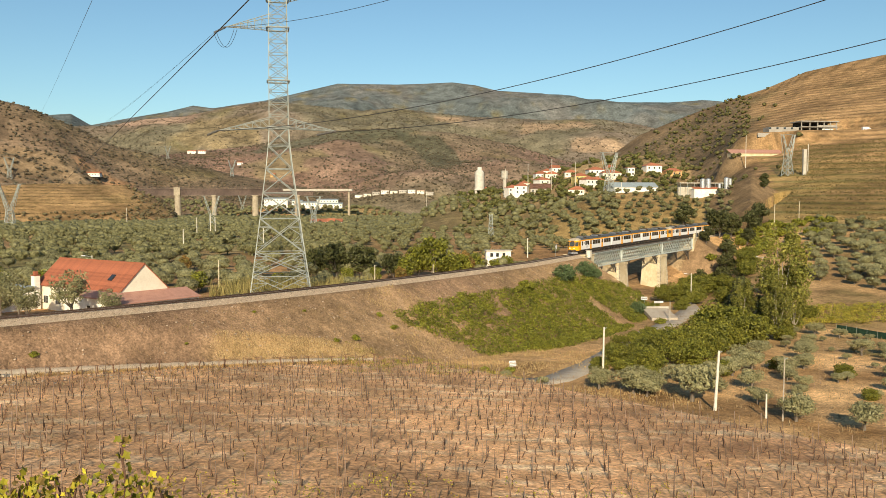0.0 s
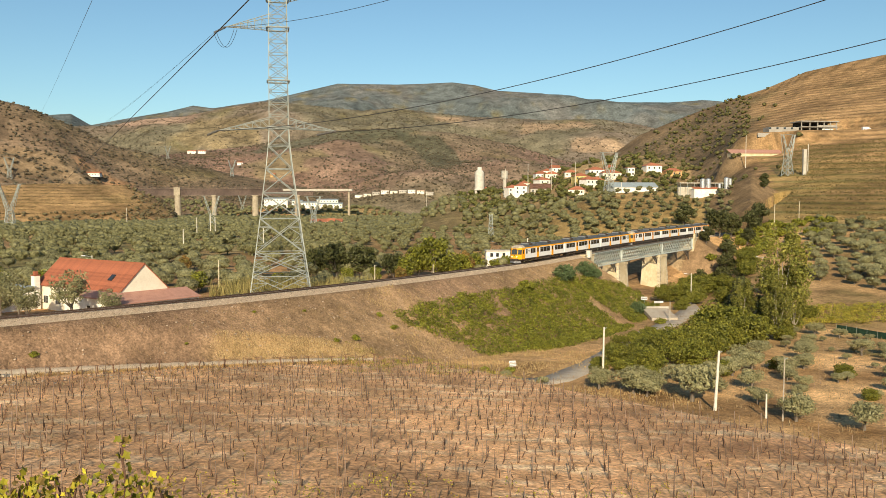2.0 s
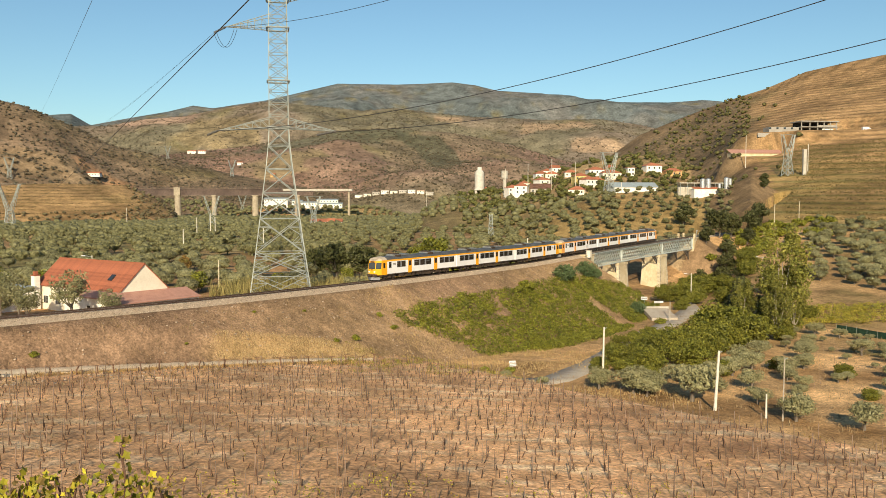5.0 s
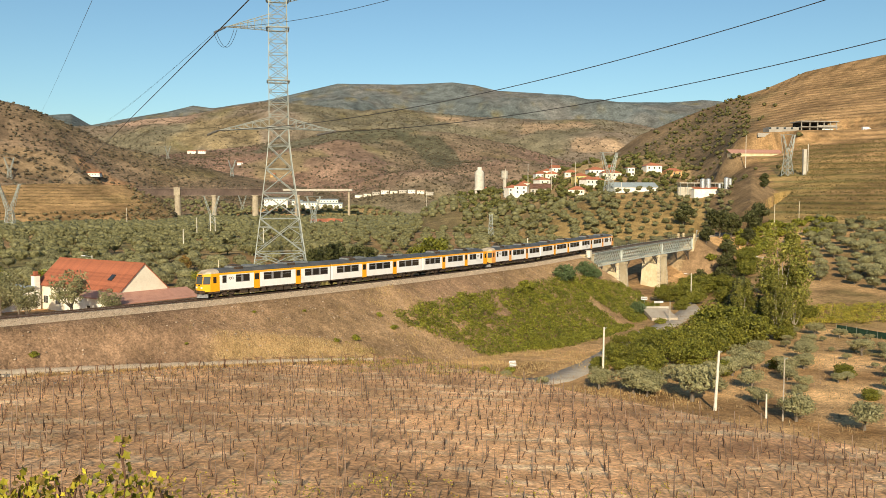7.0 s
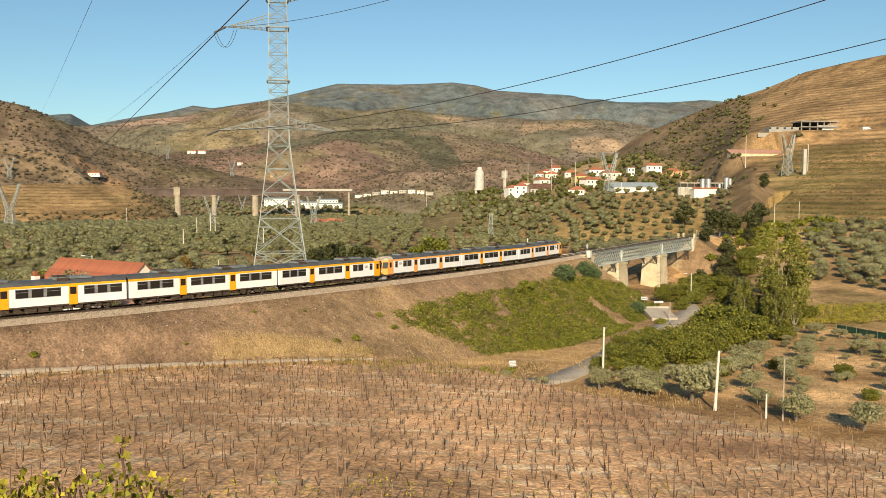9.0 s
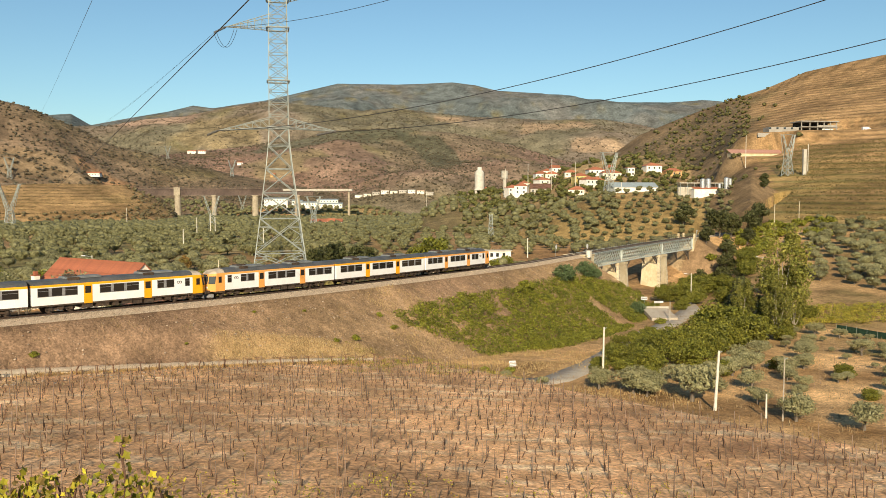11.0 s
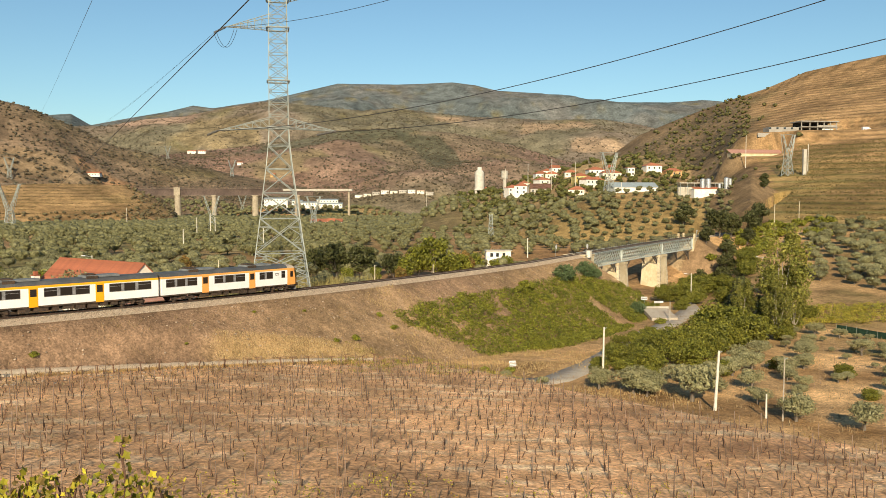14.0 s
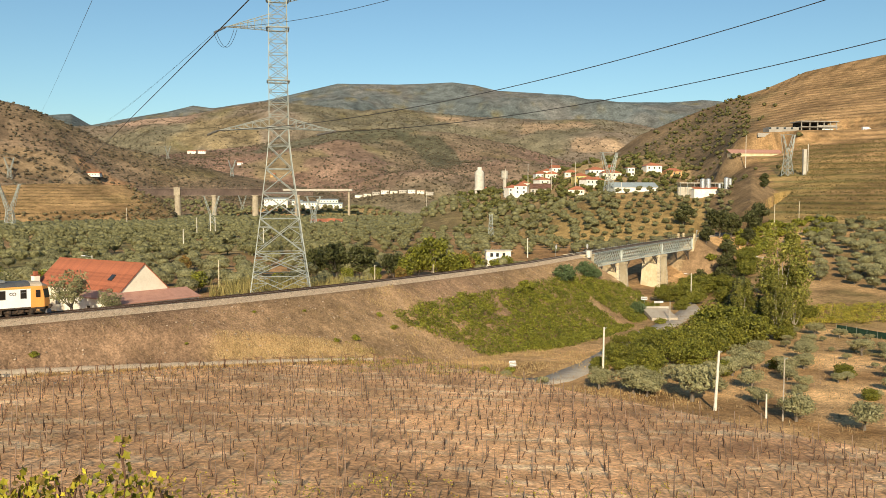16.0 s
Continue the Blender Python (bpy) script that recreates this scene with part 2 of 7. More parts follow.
def ground_parts(x, y):
    x, y = np.asarray(x, float), np.asarray(y, float)
    d = np.hypot(x, y)
    off, at = track_frame(x, y)
    far, top = hills(x, y)
    e = edge_of_vines(x, y)
    vine = vineyard_plane(x, y)
    flat = np.clip(-9.4 - 0.03 * (y - 70), -12.6, -8.0) + 0.04 * np.clip(x - 75, 0, 200)
    front = vine * (1 - ease(e, -1, 9)) + flat * ease(e, -1, 9)
    # behind the line the plain lies higher, but for the stream
    stream = np.exp(-((at - 165) / 34.0) ** 2)
    plain = -4.0 - 8.4 * stream * np.exp(np.minimum(off, 0) / 60)
    w = ease(off, -9, 9)
    base = np.where(np.abs(off) > 900, -4.0, plain * (1 - w) + front * w)
    base = np.where(at > 215, np.maximum(base, -12 + ease(at, 215, 300) * 6), base)
    z = np.maximum(base + (fbm(x, y, 9, 3, 5) - 0.5) * 0.5, far)
    top = np.where(far > base + 0.1, top, 0)
    z = np.where(off > 500, np.maximum(far, -4.0), z)
    top = np.where((off > 500) & (far < -4.0), 0, top)
    inside = np.clip(np.minimum(at - BRIDGE[0], BRIDGE[1] - at), 0, 200)
    a = np.abs(off)
    bank = np.interp(at, LINE_S, LINE_Z) - 0.85 - (np.clip(a - 3.2, 0, 99) + inside * 2.3) / (1.55 + 2.6 * ease(at, 206, 236))
    bank += (fbm(x, y, 3.0, 3, 9) - 0.5) * 0.7 * ease(a, 3.4, 6)
    bench = path_on_ground(x, y)
    bank = np.where(bench < 40, np.minimum(bank, vine + 0.05 + 1.5 * np.clip(bench - 2.3, 0, 50)), bank)
    z = np.where(bank > z, bank, z)
    z = np.where((a < 3.2) & (inside <= 0) & (a < 900), np.minimum(z, np.interp(at, LINE_S, LINE_Z) - 0.85), z)
    z = np.where((bench < 2.5) & (off > 0), np.minimum(z, vine + 0.02), z)
    # levelled building plots on the east hill
    for cx, cy, level, r in ((238, 562, 59.3, 34), (197, 540, 42.3, 15), (-150, 1010, 7.0, 62)):
        w = 1 - ease(np.hypot((x - cx), (y - cy) * 1.5), r, r * 1.9)
        z = z * (1 - w) + level * w
    # the bank below the camera
    near = np.interp(d, (0, 5, 9, 16, 30), (11.3, 10.4, 8.6, 2.0, -40))
    z = np.maximum(z, near)
    return z, top, off, at, e, (bank >= z - 0.05) & (a < 60) & (at < 213)


def ground_z(x, y):
    return ground_parts(np.atleast_1d(x), np.atleast_1d(y))[0]


def tint(base, *layers):
    for weight, colour in layers:
        w = np.clip(weight, 0, 1)[:, None]
        base = base * (1 - w) + np.array(colour) * w
    return base


def ground_material():
    m = bpy.data.materials.new("earth and scrub")
    m.use_nodes = True
    n, l = m.node_tree.nodes, m.node_tree.links
    b = n["Principled BSDF"]
    b.inputs["Roughness"].default_value, b.inputs["Specular IOR Level"].default_value = 0.95, 0.1
    geo = n.new("ShaderNodeNewGeometry")
    soil = n.new("ShaderNodeAttribute")
    soil.attribute_name = "soil"
    cover = n.new("ShaderNodeAttribute")
    cover.attribute_name = "cover"
    sep = n.new("ShaderNodeSeparateColor")
    l.new(cover.outputs["Color"], sep.inputs["Color"])
    last = soil.outputs["Color"]
    # bushes of two sizes, thinned by the cover attribute
    for size, channel, colour, seed in ((0.13, "Red", (0.062, 0.06, 0.042), 0), (0.03, "Green", (0.09, 0.082, 0.06), 7), (0.9, "Blue", (0.10, 0.085, 0.03), 3)):
        v = n.new("ShaderNodeTexVoronoi")
        v.inputs["Scale"].default_value = size
        mp = n.new("ShaderNodeMapping")
        mp.inputs["Location"].default_value = (seed, seed, 0)
        mp.inputs["Scale"].default_value = (1, 1, 0.6)
        l.new(geo.outputs["Position"], mp.inputs["Vector"])
        nz = n.new("ShaderNodeTexNoise")
        nz.inputs["Scale"].default_value = size * 2.5
        l.new(geo.outputs["Position"], nz.inputs["Vector"])
        add = n.new("ShaderNodeMath")
        add.operation = "MULTIPLY_ADD"
        l.new(nz.outputs["Fac"], add.inputs[0])
        add.inputs[1].default_value = 0.9
        l.new(v.outputs["Distance"], add.inputs[2])
        r = n.new("ShaderNodeMath")
        r.operation = "SUBTRACT"
        l.new(sep.outputs[channel], r.inputs[0])
        l.new(add.outputs[0], r.inputs[1])
        k = n.new("ShaderNodeMapRange")
        k.inputs["From Min"].default_value, k.inputs["From Max"].default_value = -0.03, 0.10
        k.inputs["To Max"].default_value = 0.85
        l.new(r.outputs[0], k.inputs["Value"])
        mix = n.new("ShaderNodeMix")
        mix.data_type = "RGBA"
        l.new(k.outputs["Result"], mix.inputs["Factor"])
        l.new(last, mix.inputs["A"])
        mix.inputs["B"].default_value = (*colour, 1)
        last = mix.outputs["Result"]
    hsv = n.new("ShaderNodeHueSaturation")
    l.new(last, hsv.inputs["Color"])
    total = None
    for size, low, high in ((0.35, 0.82, 1.18), (4.0, 0.6, 1.4), (1.1, 0.75, 1.25), (0.12, 0.7, 1.3), (0.025, 0.66, 1.34), (0.008, 0.82, 1.18)):
        t = n.new("ShaderNodeTexNoise")
        t.inputs["Scale"].default_value, t.inputs["Detail"].default_value = size, 5
        l.new(geo.outputs["Position"], t.inputs["Vector"])
        r = n.new("ShaderNodeMapRange")
        r.inputs["From Min"].default_value, r.inputs["From Max"].default_value = 0.3, 0.7
        r.inputs["To Min"].default_value, r.inputs["To Max"].default_value = low, high
        l.new(t.outputs["Fac"], r.inputs["Value"])
        if total is None:
            total = r.outputs["Result"]
        else:
            x = n.new("ShaderNodeMath")
            x.operation = "MULTIPLY"
            l.new(total, x.inputs[0]), l.new(r.outputs["Result"], x.inputs[1])
            total = x.outputs[0]
    l.new(total, hsv.inputs["Value"])
    l.new(hsv.outputs["Color"], b.inputs["Base Color"])
    bump, bt = n.new("ShaderNodeBump"), n.new("ShaderNodeTexNoise")
    bt.inputs["Scale"].default_value, bt.inputs["Detail"].default_value = 2.2, 6
    l.new(geo.outputs["Position"], bt.inputs["Vector"])
    bump.inputs["Strength"].default_value, bump.inputs["Distance"].default_value = 0.6, 0.25
    l.new(bt.outputs["Fac"], bump.inputs["Height"])
    l.new(bump.outputs["Normal"], b.inputs["Normal"])
    return m


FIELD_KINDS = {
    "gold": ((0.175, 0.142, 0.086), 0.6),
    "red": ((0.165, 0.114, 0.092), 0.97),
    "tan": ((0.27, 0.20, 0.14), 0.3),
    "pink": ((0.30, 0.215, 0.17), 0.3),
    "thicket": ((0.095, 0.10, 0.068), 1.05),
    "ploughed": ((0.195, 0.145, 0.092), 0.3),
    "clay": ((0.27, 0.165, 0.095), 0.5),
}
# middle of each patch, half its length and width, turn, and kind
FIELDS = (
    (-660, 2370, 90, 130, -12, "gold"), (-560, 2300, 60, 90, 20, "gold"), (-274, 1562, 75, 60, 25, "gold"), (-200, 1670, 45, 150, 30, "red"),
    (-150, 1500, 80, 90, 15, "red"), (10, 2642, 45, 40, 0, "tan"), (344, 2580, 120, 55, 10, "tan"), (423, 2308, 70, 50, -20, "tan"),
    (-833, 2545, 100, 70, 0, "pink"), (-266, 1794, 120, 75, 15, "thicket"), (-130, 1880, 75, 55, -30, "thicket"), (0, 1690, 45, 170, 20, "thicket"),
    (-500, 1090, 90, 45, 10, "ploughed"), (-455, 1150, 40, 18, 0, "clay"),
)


def build_ground():
    az = np.concatenate([np.linspace(-180, -32, 60)[:-1], np.linspace(-32, 32, 560), np.linspace(32, 180, 60)[1:]])
    rr = np.concatenate([[0.0, 1, 2, 3, 4, 5, 6, 7, 8, 9, 10, 12, 14, 16, 18, 20, 23, 26, 30], np.linspace(32, 300, 380), np.geomspace(301.2, 900, 300), np.geomspace(904, 4880, 170)])
    a, r = np.meshgrid(np.radians(az), rr, indexing="ij")
    x, y = (r * np.sin(a)).ravel(), (r * np.cos(a)).ravel()
    z, top, off, at, e, bank = ground_parts(x, y)
    na, nr = len(az), len(rr)
    i, j = np.meshgrid(np.arange(na - 1), np.arange(nr - 1), indexing="ij")
    k = (i * nr + j).ravel()
    faces = np.stack([k, k + 1, k + nr + 1, k + nr], 1)[:, ::-1]
    me = raw("ground", np.stack([x, y, z], 1), faces, ground_material(), True)

    d = np.hypot(x, y)
    n1, n2, n3 = fbm(x, y, 260, 4, 21), fbm(x, y, 60, 4, 31), fbm(x, y, 12, 3, 51)
    n4 = fbm(x, y, 900, 4, 61)
    soil = np.tile(np.array([[0.27, 0.175, 0.095]]), (len(x), 1))
    soil = tint(soil, ((n2 - 0.45) * 4, (0.30, 0.215, 0.12)), ((n3 - 0.55) * 4, (0.20, 0.14, 0.07)))
    cover = np.zeros((len(x), 3))
    cover[:, 2] = 0.35 + (n2 - 0.5)
    # olive plain: brown soil, dry grass
    plain = (top == 0) & (off < 0) | (off > 500) & (top == 0)
    soil[plain] = tint(soil[plain], ((n2[plain] - 0.35) * 3, (0.185, 0.16, 0.075)), ((n1[plain] - 0.55) * 5, (0.30, 0.18, 0.09)))
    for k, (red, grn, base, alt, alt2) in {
        # 1, the far mountain: blue-grey of distance haze put into its soil colour
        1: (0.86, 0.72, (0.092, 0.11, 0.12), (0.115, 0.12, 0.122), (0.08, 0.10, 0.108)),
        2: (0.93, 0.80, (0.155, 0.13, 0.105), (0.14, 0.13, 0.095), (0.185, 0.14, 0.108)),
        3: (0.93, 0.76, (0.17, 0.132, 0.10), (0.20, 0.132, 0.105), (0.155, 0.13, 0.092)),
        4: (0.94, 0.76, (0.152, 0.113, 0.083), (0.165, 0.124, 0.085), (0.138, 0.103, 0.073)),
        5: (0.22, 0.3, (0.235, 0.155, 0.08), (0.215, 0.15, 0.075), (0.25, 0.17, 0.09)),
        6: (0.30, 0.25, (0.23, 0.145, 0.075), (0.20, 0.135, 0.065), (0.27, 0.175, 0.09)),
        7: (0.92, 0.7, (0.20, 0.15, 0.085), (0.15, 0.135, 0.065), (0.24, 0.175, 0.10)),
        8: (0.20, 0.2, (0.29, 0.195, 0.105), (0.25, 0.18, 0.08), (0.31, 0.22, 0.12)),
    }.items():
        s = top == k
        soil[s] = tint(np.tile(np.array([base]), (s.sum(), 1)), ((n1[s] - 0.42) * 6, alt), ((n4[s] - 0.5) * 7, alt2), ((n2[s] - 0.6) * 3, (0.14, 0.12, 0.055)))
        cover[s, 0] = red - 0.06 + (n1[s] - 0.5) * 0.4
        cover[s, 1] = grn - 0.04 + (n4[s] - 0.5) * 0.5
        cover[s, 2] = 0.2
    # the wooded flank of the east hill, and its terraces
    east = top == 6
    shoulder = (at > 204) & (at < 300) & (off > 2) & (off < 60) & (d < 330)
    soil[shoulder] = tint(soil[shoulder], (np.full(shoulder.sum(), 0.7), (0.17, 0.12, 0.075)))
    cover[shoulder, 2] = 0.7
    u = x / np.maximum(y, 1)
    wild = ease(-(u - 0.36 + (n1 - 0.5) * 0.10), -0.02, 0.03)
    cover[east, 0] = (wild[east] * 0.62 + 0.25 + (n2[east] - 0.5) * 0.3)
    cover[east, 1] = wild[east] * 0.5
    soil[east] = tint(soil[east], (wild[east] * 0.85, (0.14, 0.105, 0.068)))
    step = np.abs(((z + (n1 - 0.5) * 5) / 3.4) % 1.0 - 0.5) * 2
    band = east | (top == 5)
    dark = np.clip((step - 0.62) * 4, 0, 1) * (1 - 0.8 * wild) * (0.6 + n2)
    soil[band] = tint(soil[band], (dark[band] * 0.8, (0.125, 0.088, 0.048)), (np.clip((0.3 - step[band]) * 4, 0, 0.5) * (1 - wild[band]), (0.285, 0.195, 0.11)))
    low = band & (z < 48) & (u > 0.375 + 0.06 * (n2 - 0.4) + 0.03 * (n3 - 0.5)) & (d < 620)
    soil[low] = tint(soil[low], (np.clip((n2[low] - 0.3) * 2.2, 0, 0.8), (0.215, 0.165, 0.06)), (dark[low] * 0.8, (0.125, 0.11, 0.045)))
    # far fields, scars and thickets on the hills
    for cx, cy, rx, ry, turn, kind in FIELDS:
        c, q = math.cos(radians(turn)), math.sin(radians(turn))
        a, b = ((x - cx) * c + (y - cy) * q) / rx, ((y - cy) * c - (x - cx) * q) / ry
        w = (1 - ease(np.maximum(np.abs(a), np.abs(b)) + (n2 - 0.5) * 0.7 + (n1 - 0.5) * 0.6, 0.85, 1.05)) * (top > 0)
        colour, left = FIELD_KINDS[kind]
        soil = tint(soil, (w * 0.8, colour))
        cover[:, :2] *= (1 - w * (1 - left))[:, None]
    rock = (top == 8) & (u > 0.308)
    soil[rock] = tint(soil[rock], (np.full(rock.sum(), 0.8), (0.115, 0.082, 0.056)))
    cover[rock, 2] = 0.6
    # railway bank: reddish earth with stones; green where the brambles grow
    s = bank & (off > 0)
    soil[s] = tint(np.tile(np.array([[0.185, 0.125, 0.085]]), (s.sum(), 1)), ((n3[s] - 0.42) * 5, (0.155, 0.105, 0.072)), ((n2[s] - 0.55) * 6, (0.245, 0.17, 0.105)), (ease(at[s], 45, 100) * 0.55, (0.33, 0.23, 0.125)), (ease(at[s], 186, 200) * 0.92, (0.165, 0.115, 0.072)))
    cover[s, 2] = 0.36 + (n3[s] - 0.5) * 0.9
    s = bank & (off <= 0)
    soil[s] = (0.25, 0.19, 0.12)
    # vineyard soil
    s = (e < 2) & ~bank & (off > 0) & (off < 500) & (d < 200)
    streak = fbm(x * 0.7, y * 3.2, 3.2, 3, 77)
    soil[s] = tint(np.tile(np.array([[0.59, 0.36, 0.20]]), (s.sum(), 1)), ((n2[s] - 0.45) * 4, (0.535, 0.315, 0.175)), ((streak[s] - 0.56) * 6, (0.68, 0.49, 0.315)), ((n3[s] - 0.6) * 4, (0.44, 0.255, 0.145)))
    cover[s, 2] = 0.15 + (n2[s] - 0.5) * 0.6
    # streamside: orange earth and dry grass
    s = (e >= 2) & ~bank & (off > 0) & (d < 330)
    soil[s] = tint(np.tile(np.array([[0.47, 0.285, 0.14]]), (s.sum(), 1)), ((n2[s] - 0.5) * 5, (0.45, 0.225, 0.095)), ((n1[s] - 0.5) * 4, (0.42, 0.28, 0.145)), ((n3[s] - 0.5) * 4, (0.22, 0.135, 0.065)))
    cover[s, 2] = 0.18 + (n2[s] - 0.5) * 0.8
    s = (d > 150) & (d < 345) & (off > 12) & (off < 500) & (e >= 2) & ~bank
    soil[s] = tint(soil[s], (0.55 + 0.6 * (n2[s] - 0.5), (0.235, 0.165, 0.085)), ((n3[s] - 0.5) * 3, (0.15, 0.125, 0.055)))
    cover[s, 2] = 0.55 + (n2[s] - 0.5) * 0.8
    # farm track
    p = path_on_ground(x, y)
    soil = tint(soil, (ease(p, 1.9, 2.4) * (1 - ease(p, 3.5, 5.5)) * ease(x, -32, -26) * (1 - ease(x, -10, -4)) * (off < 20) * bank * 0.7, (0.33, 0.235, 0.12)))
    cover *= ease(p, 1.5, 2.6)[:, None]
    soil = np.clip(soil * np.array([1.28, 1.22, 1.12]), 0, 0.85)
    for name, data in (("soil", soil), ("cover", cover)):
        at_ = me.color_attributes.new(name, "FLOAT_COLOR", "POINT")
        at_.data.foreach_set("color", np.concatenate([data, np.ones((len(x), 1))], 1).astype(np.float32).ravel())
    ob = new("ground", me)
    return tagged(ob, "dry brown earth, scrub and terraces of a river valley", "ground", kind="structure")


build_ground()


# ---- railway ----
def swept(name, profile, s0, s1, step, material, closed=True):
    """A profile of (side, height) pulled along the line."""
    ss = np.arange(s0, s1 + step / 2, step)
    n = len(profile)
    verts = [on_line(s, a, b) for s in ss for a, b in profile]
    faces = []
    for i in range(len(ss) - 1):
        for j in range(n if closed else n - 1):
            q = (j + 1) % n
            faces.append((i * n + j, i * n + q, (i + 1) * n + q, (i + 1) * n + j))
    return raw(name, np.array(verts), faces, material)


def build_track():
    for s0, s1 in ((-110, BRIDGE[0] - 0.3), (BRIDGE[1] + 0.3, 300)):
        bed = new("ballast_bed", swept("ballast_bed", [(-3.0, -1.2), (-1.6, -0.24), (1.6, -0.24), (2.75, -1.15)], s0, s1, 1.0, M_BALLAST, False))
        tagged(bed, "pale crushed stone ballast under the rails", "ballast", kind="structure")
    track = thing("railway_track", along(0), "single rusty railway line on concrete sleepers", "track", kind="structure")
    inv = along(0).inverted()
    rail_shape = [(-0.075, -0.16), (0.075, -0.16), (0.03, -0.12), (0.036, 0), (-0.036, 0), (-0.03, -0.12)]
    for side in (-0.83, 0.83):
        r = new("rail", swept("rail", [(side + a, b) for a, b in rail_shape], -110, 300, 1.0, M_RAIL))
        r.parent, r.matrix_parent_inverse = track, inv
    me = mesh_of("sleeper", boxes([(-0.13, -1.3, -0.3, 0.13, 1.3, -0.165)]), M_SLEEPER)
    rest = bmesh.new()
    for k, s in enumerate(np.arange(-106, 298, 0.66)):
        if -36 < s < 122:
            o = new("sleeper", me)
            o.parent, o.matrix_basis = track, inv @ along(s)
        else:
            m = inv @ along(s)
            vs = bmesh.ops.create_cube(rest, size=1, matrix=m @ Matrix.Translation((0, 0, -0.23)) @ Matrix.Diagonal((0.26, 2.6, 0.13, 1)))
    o = part("far_sleepers", rest, M_SLEEPER, track)
    tagged(o, kind="stuff")


build_track()


def build_farm_track():
    pts = [Vector((x, y, 0)) for x, y in ((-95, 52), (-60, 78.5), (-47, 88.2), (-40, 94), (-32.8, 100), (-24, 106.6), (-16.5, 112.3), (-9, 116.5))]
    line = [a.lerp(b, k / 12) for a, b in zip(pts, pts[1:]) for k in range(12)]
    verts = []
    for k, p in enumerate(line):
        q = line[min(k + 1, len(line) - 1)] - line[max(k - 1, 0)]
        n = Vector((q.y, -q.x, 0)).normalized()
        z = float(vineyard_plane(p.x, p.y))
        w = 1.75 + 0.25 * math.sin(k * 0.9) + 0.15 * math.sin(k * 2.3)
        w *= 1 - 0.75 * max(0.0, (k / len(line) - 0.72) / 0.28)
        for side, dz in ((-w - 0.6, -0.2), (-w, 0.13), (0, 0.17), (w, 0.13), (w + 0.8, -0.1)):
            verts.append((p.x + n.x * side, p.y + n.y * side, z + dz))
    faces = [(i * 5 + j, i * 5 + j + 1, i * 5 + j + 6, i * 5 + j + 5) for i in range(len(line) - 1) for j in range(4)]
    earth = mat("pale beaten earth", (0.80, 0.64, 0.45), 0.95, 0, 0.2, 0.5, 0.3, 5, tone=(0.66, 0.50, 0.33))
    tagged(new("farm_track", raw("farm_track", verts, faces, earth)), "pale beaten-earth farm track below the bank", "track", kind="structure")


build_farm_track()


# ---- the train ----
CAR = 23.4


def shell(profile, x0, x1):
    bm = bmesh.new()
    loops = [[bm.verts.new((x, y, z)) for y, z in profile] for x in (x0, x1)]
    n = len(profile)
    for i in range(n):
        bm.faces.new((loops[0][i], loops[0][(i + 1) % n], loops[1][(i + 1) % n], loops[1][i]))
    bm.faces.new(loops[0]), bm.faces.new(loops[1])
    return bm


def window_block(car, x0, x1, panes, side):
    """A dark band with panes between grey dividers, proud of the body by a few millimetres."""
    y = 1.46 * side
    block = part("window", boxes([(x0, min(y, y + 0.02 * side), 2.02, x1, max(y, y + 0.02 * side), 3.08)], 0.004), M_FRAME, car)
    w = (x1 - x0) / panes
    for k in range(panes):
        a, b = x0 + k * w + (0.09 if k else 0.05), x0 + (k + 1) * w - (0.30 if k < panes - 1 else 0.05)
        yy = (y + 0.018 * side, y + 0.034 * side)
        part("pane", boxes([(a, min(yy), 2.08, b, max(yy), 3.02)], 0.005), M_GLASS, block)
        if k != 1:
            part("sash_bar", boxes([(a, min(y + 0.036 * side, y + 0.05 * side), 2.70, b, max(y + 0.036 * side, y + 0.05 * side), 2.74)]), M_FRAME, block)


def door(car, x0, side, paint):
    y = 1.445 * side
    d = part("door", boxes([(x0, min(y, y + 0.03 * side), 0.92, x0 + 1.05, max(y, y + 0.03 * side), 3.2)], 0.005), paint, car, "folding passenger door")
    yy = (y + 0.02 * side, y + 0.045 * side)
    part("door_window", boxes([(x0 + 0.16, min(yy), 2.15, x0 + 0.89, max(yy), 3.02)], 0.005), M_GLASS, d)


def bogie(car, x):
    bm = bmesh.new()
    for side in (-1, 1):
        box(bm, x - 1.75, side * 1.0 - 0.07, 0.42, x + 1.75, side * 1.0 + 0.07, 0.68, 0.02)
        for k in (-1.2, 0, 1.2):
            box(bm, x + k - 0.22, side * 1.12 - 0.09, 0.3, x + k + 0.22, side * 1.12 + 0.09, 0.78, 0.03)
        rod(bm, (x - 0.3, side * 1.1, 0.5), (x - 0.3, side * 1.1, 1.0), 0.13, 8)
        rod(bm, (x + 0.3, side * 1.1, 0.5), (x + 0.3, side * 1.1, 1.0), 0.13, 8)
    box(bm, x - 0.35, -1.0, 0.5, x + 0.35, 1.0, 0.95)
    b = part("bogie", bm, M_UNDER, car)
    for k in (-1.25, 1.25):
        w = bmesh.new()
        for side in (-0.82, 0.82):
            rod(w, (x + k, side - 0.07, 0.45), (x + k, side + 0.07, 0.45), 0.45, 20)
        rod(w, (x + k, -0.8, 0.45), (x + k, 0.8, 0.45), 0.08, 8)
        part("wheelset", w, M_UNDER, b)


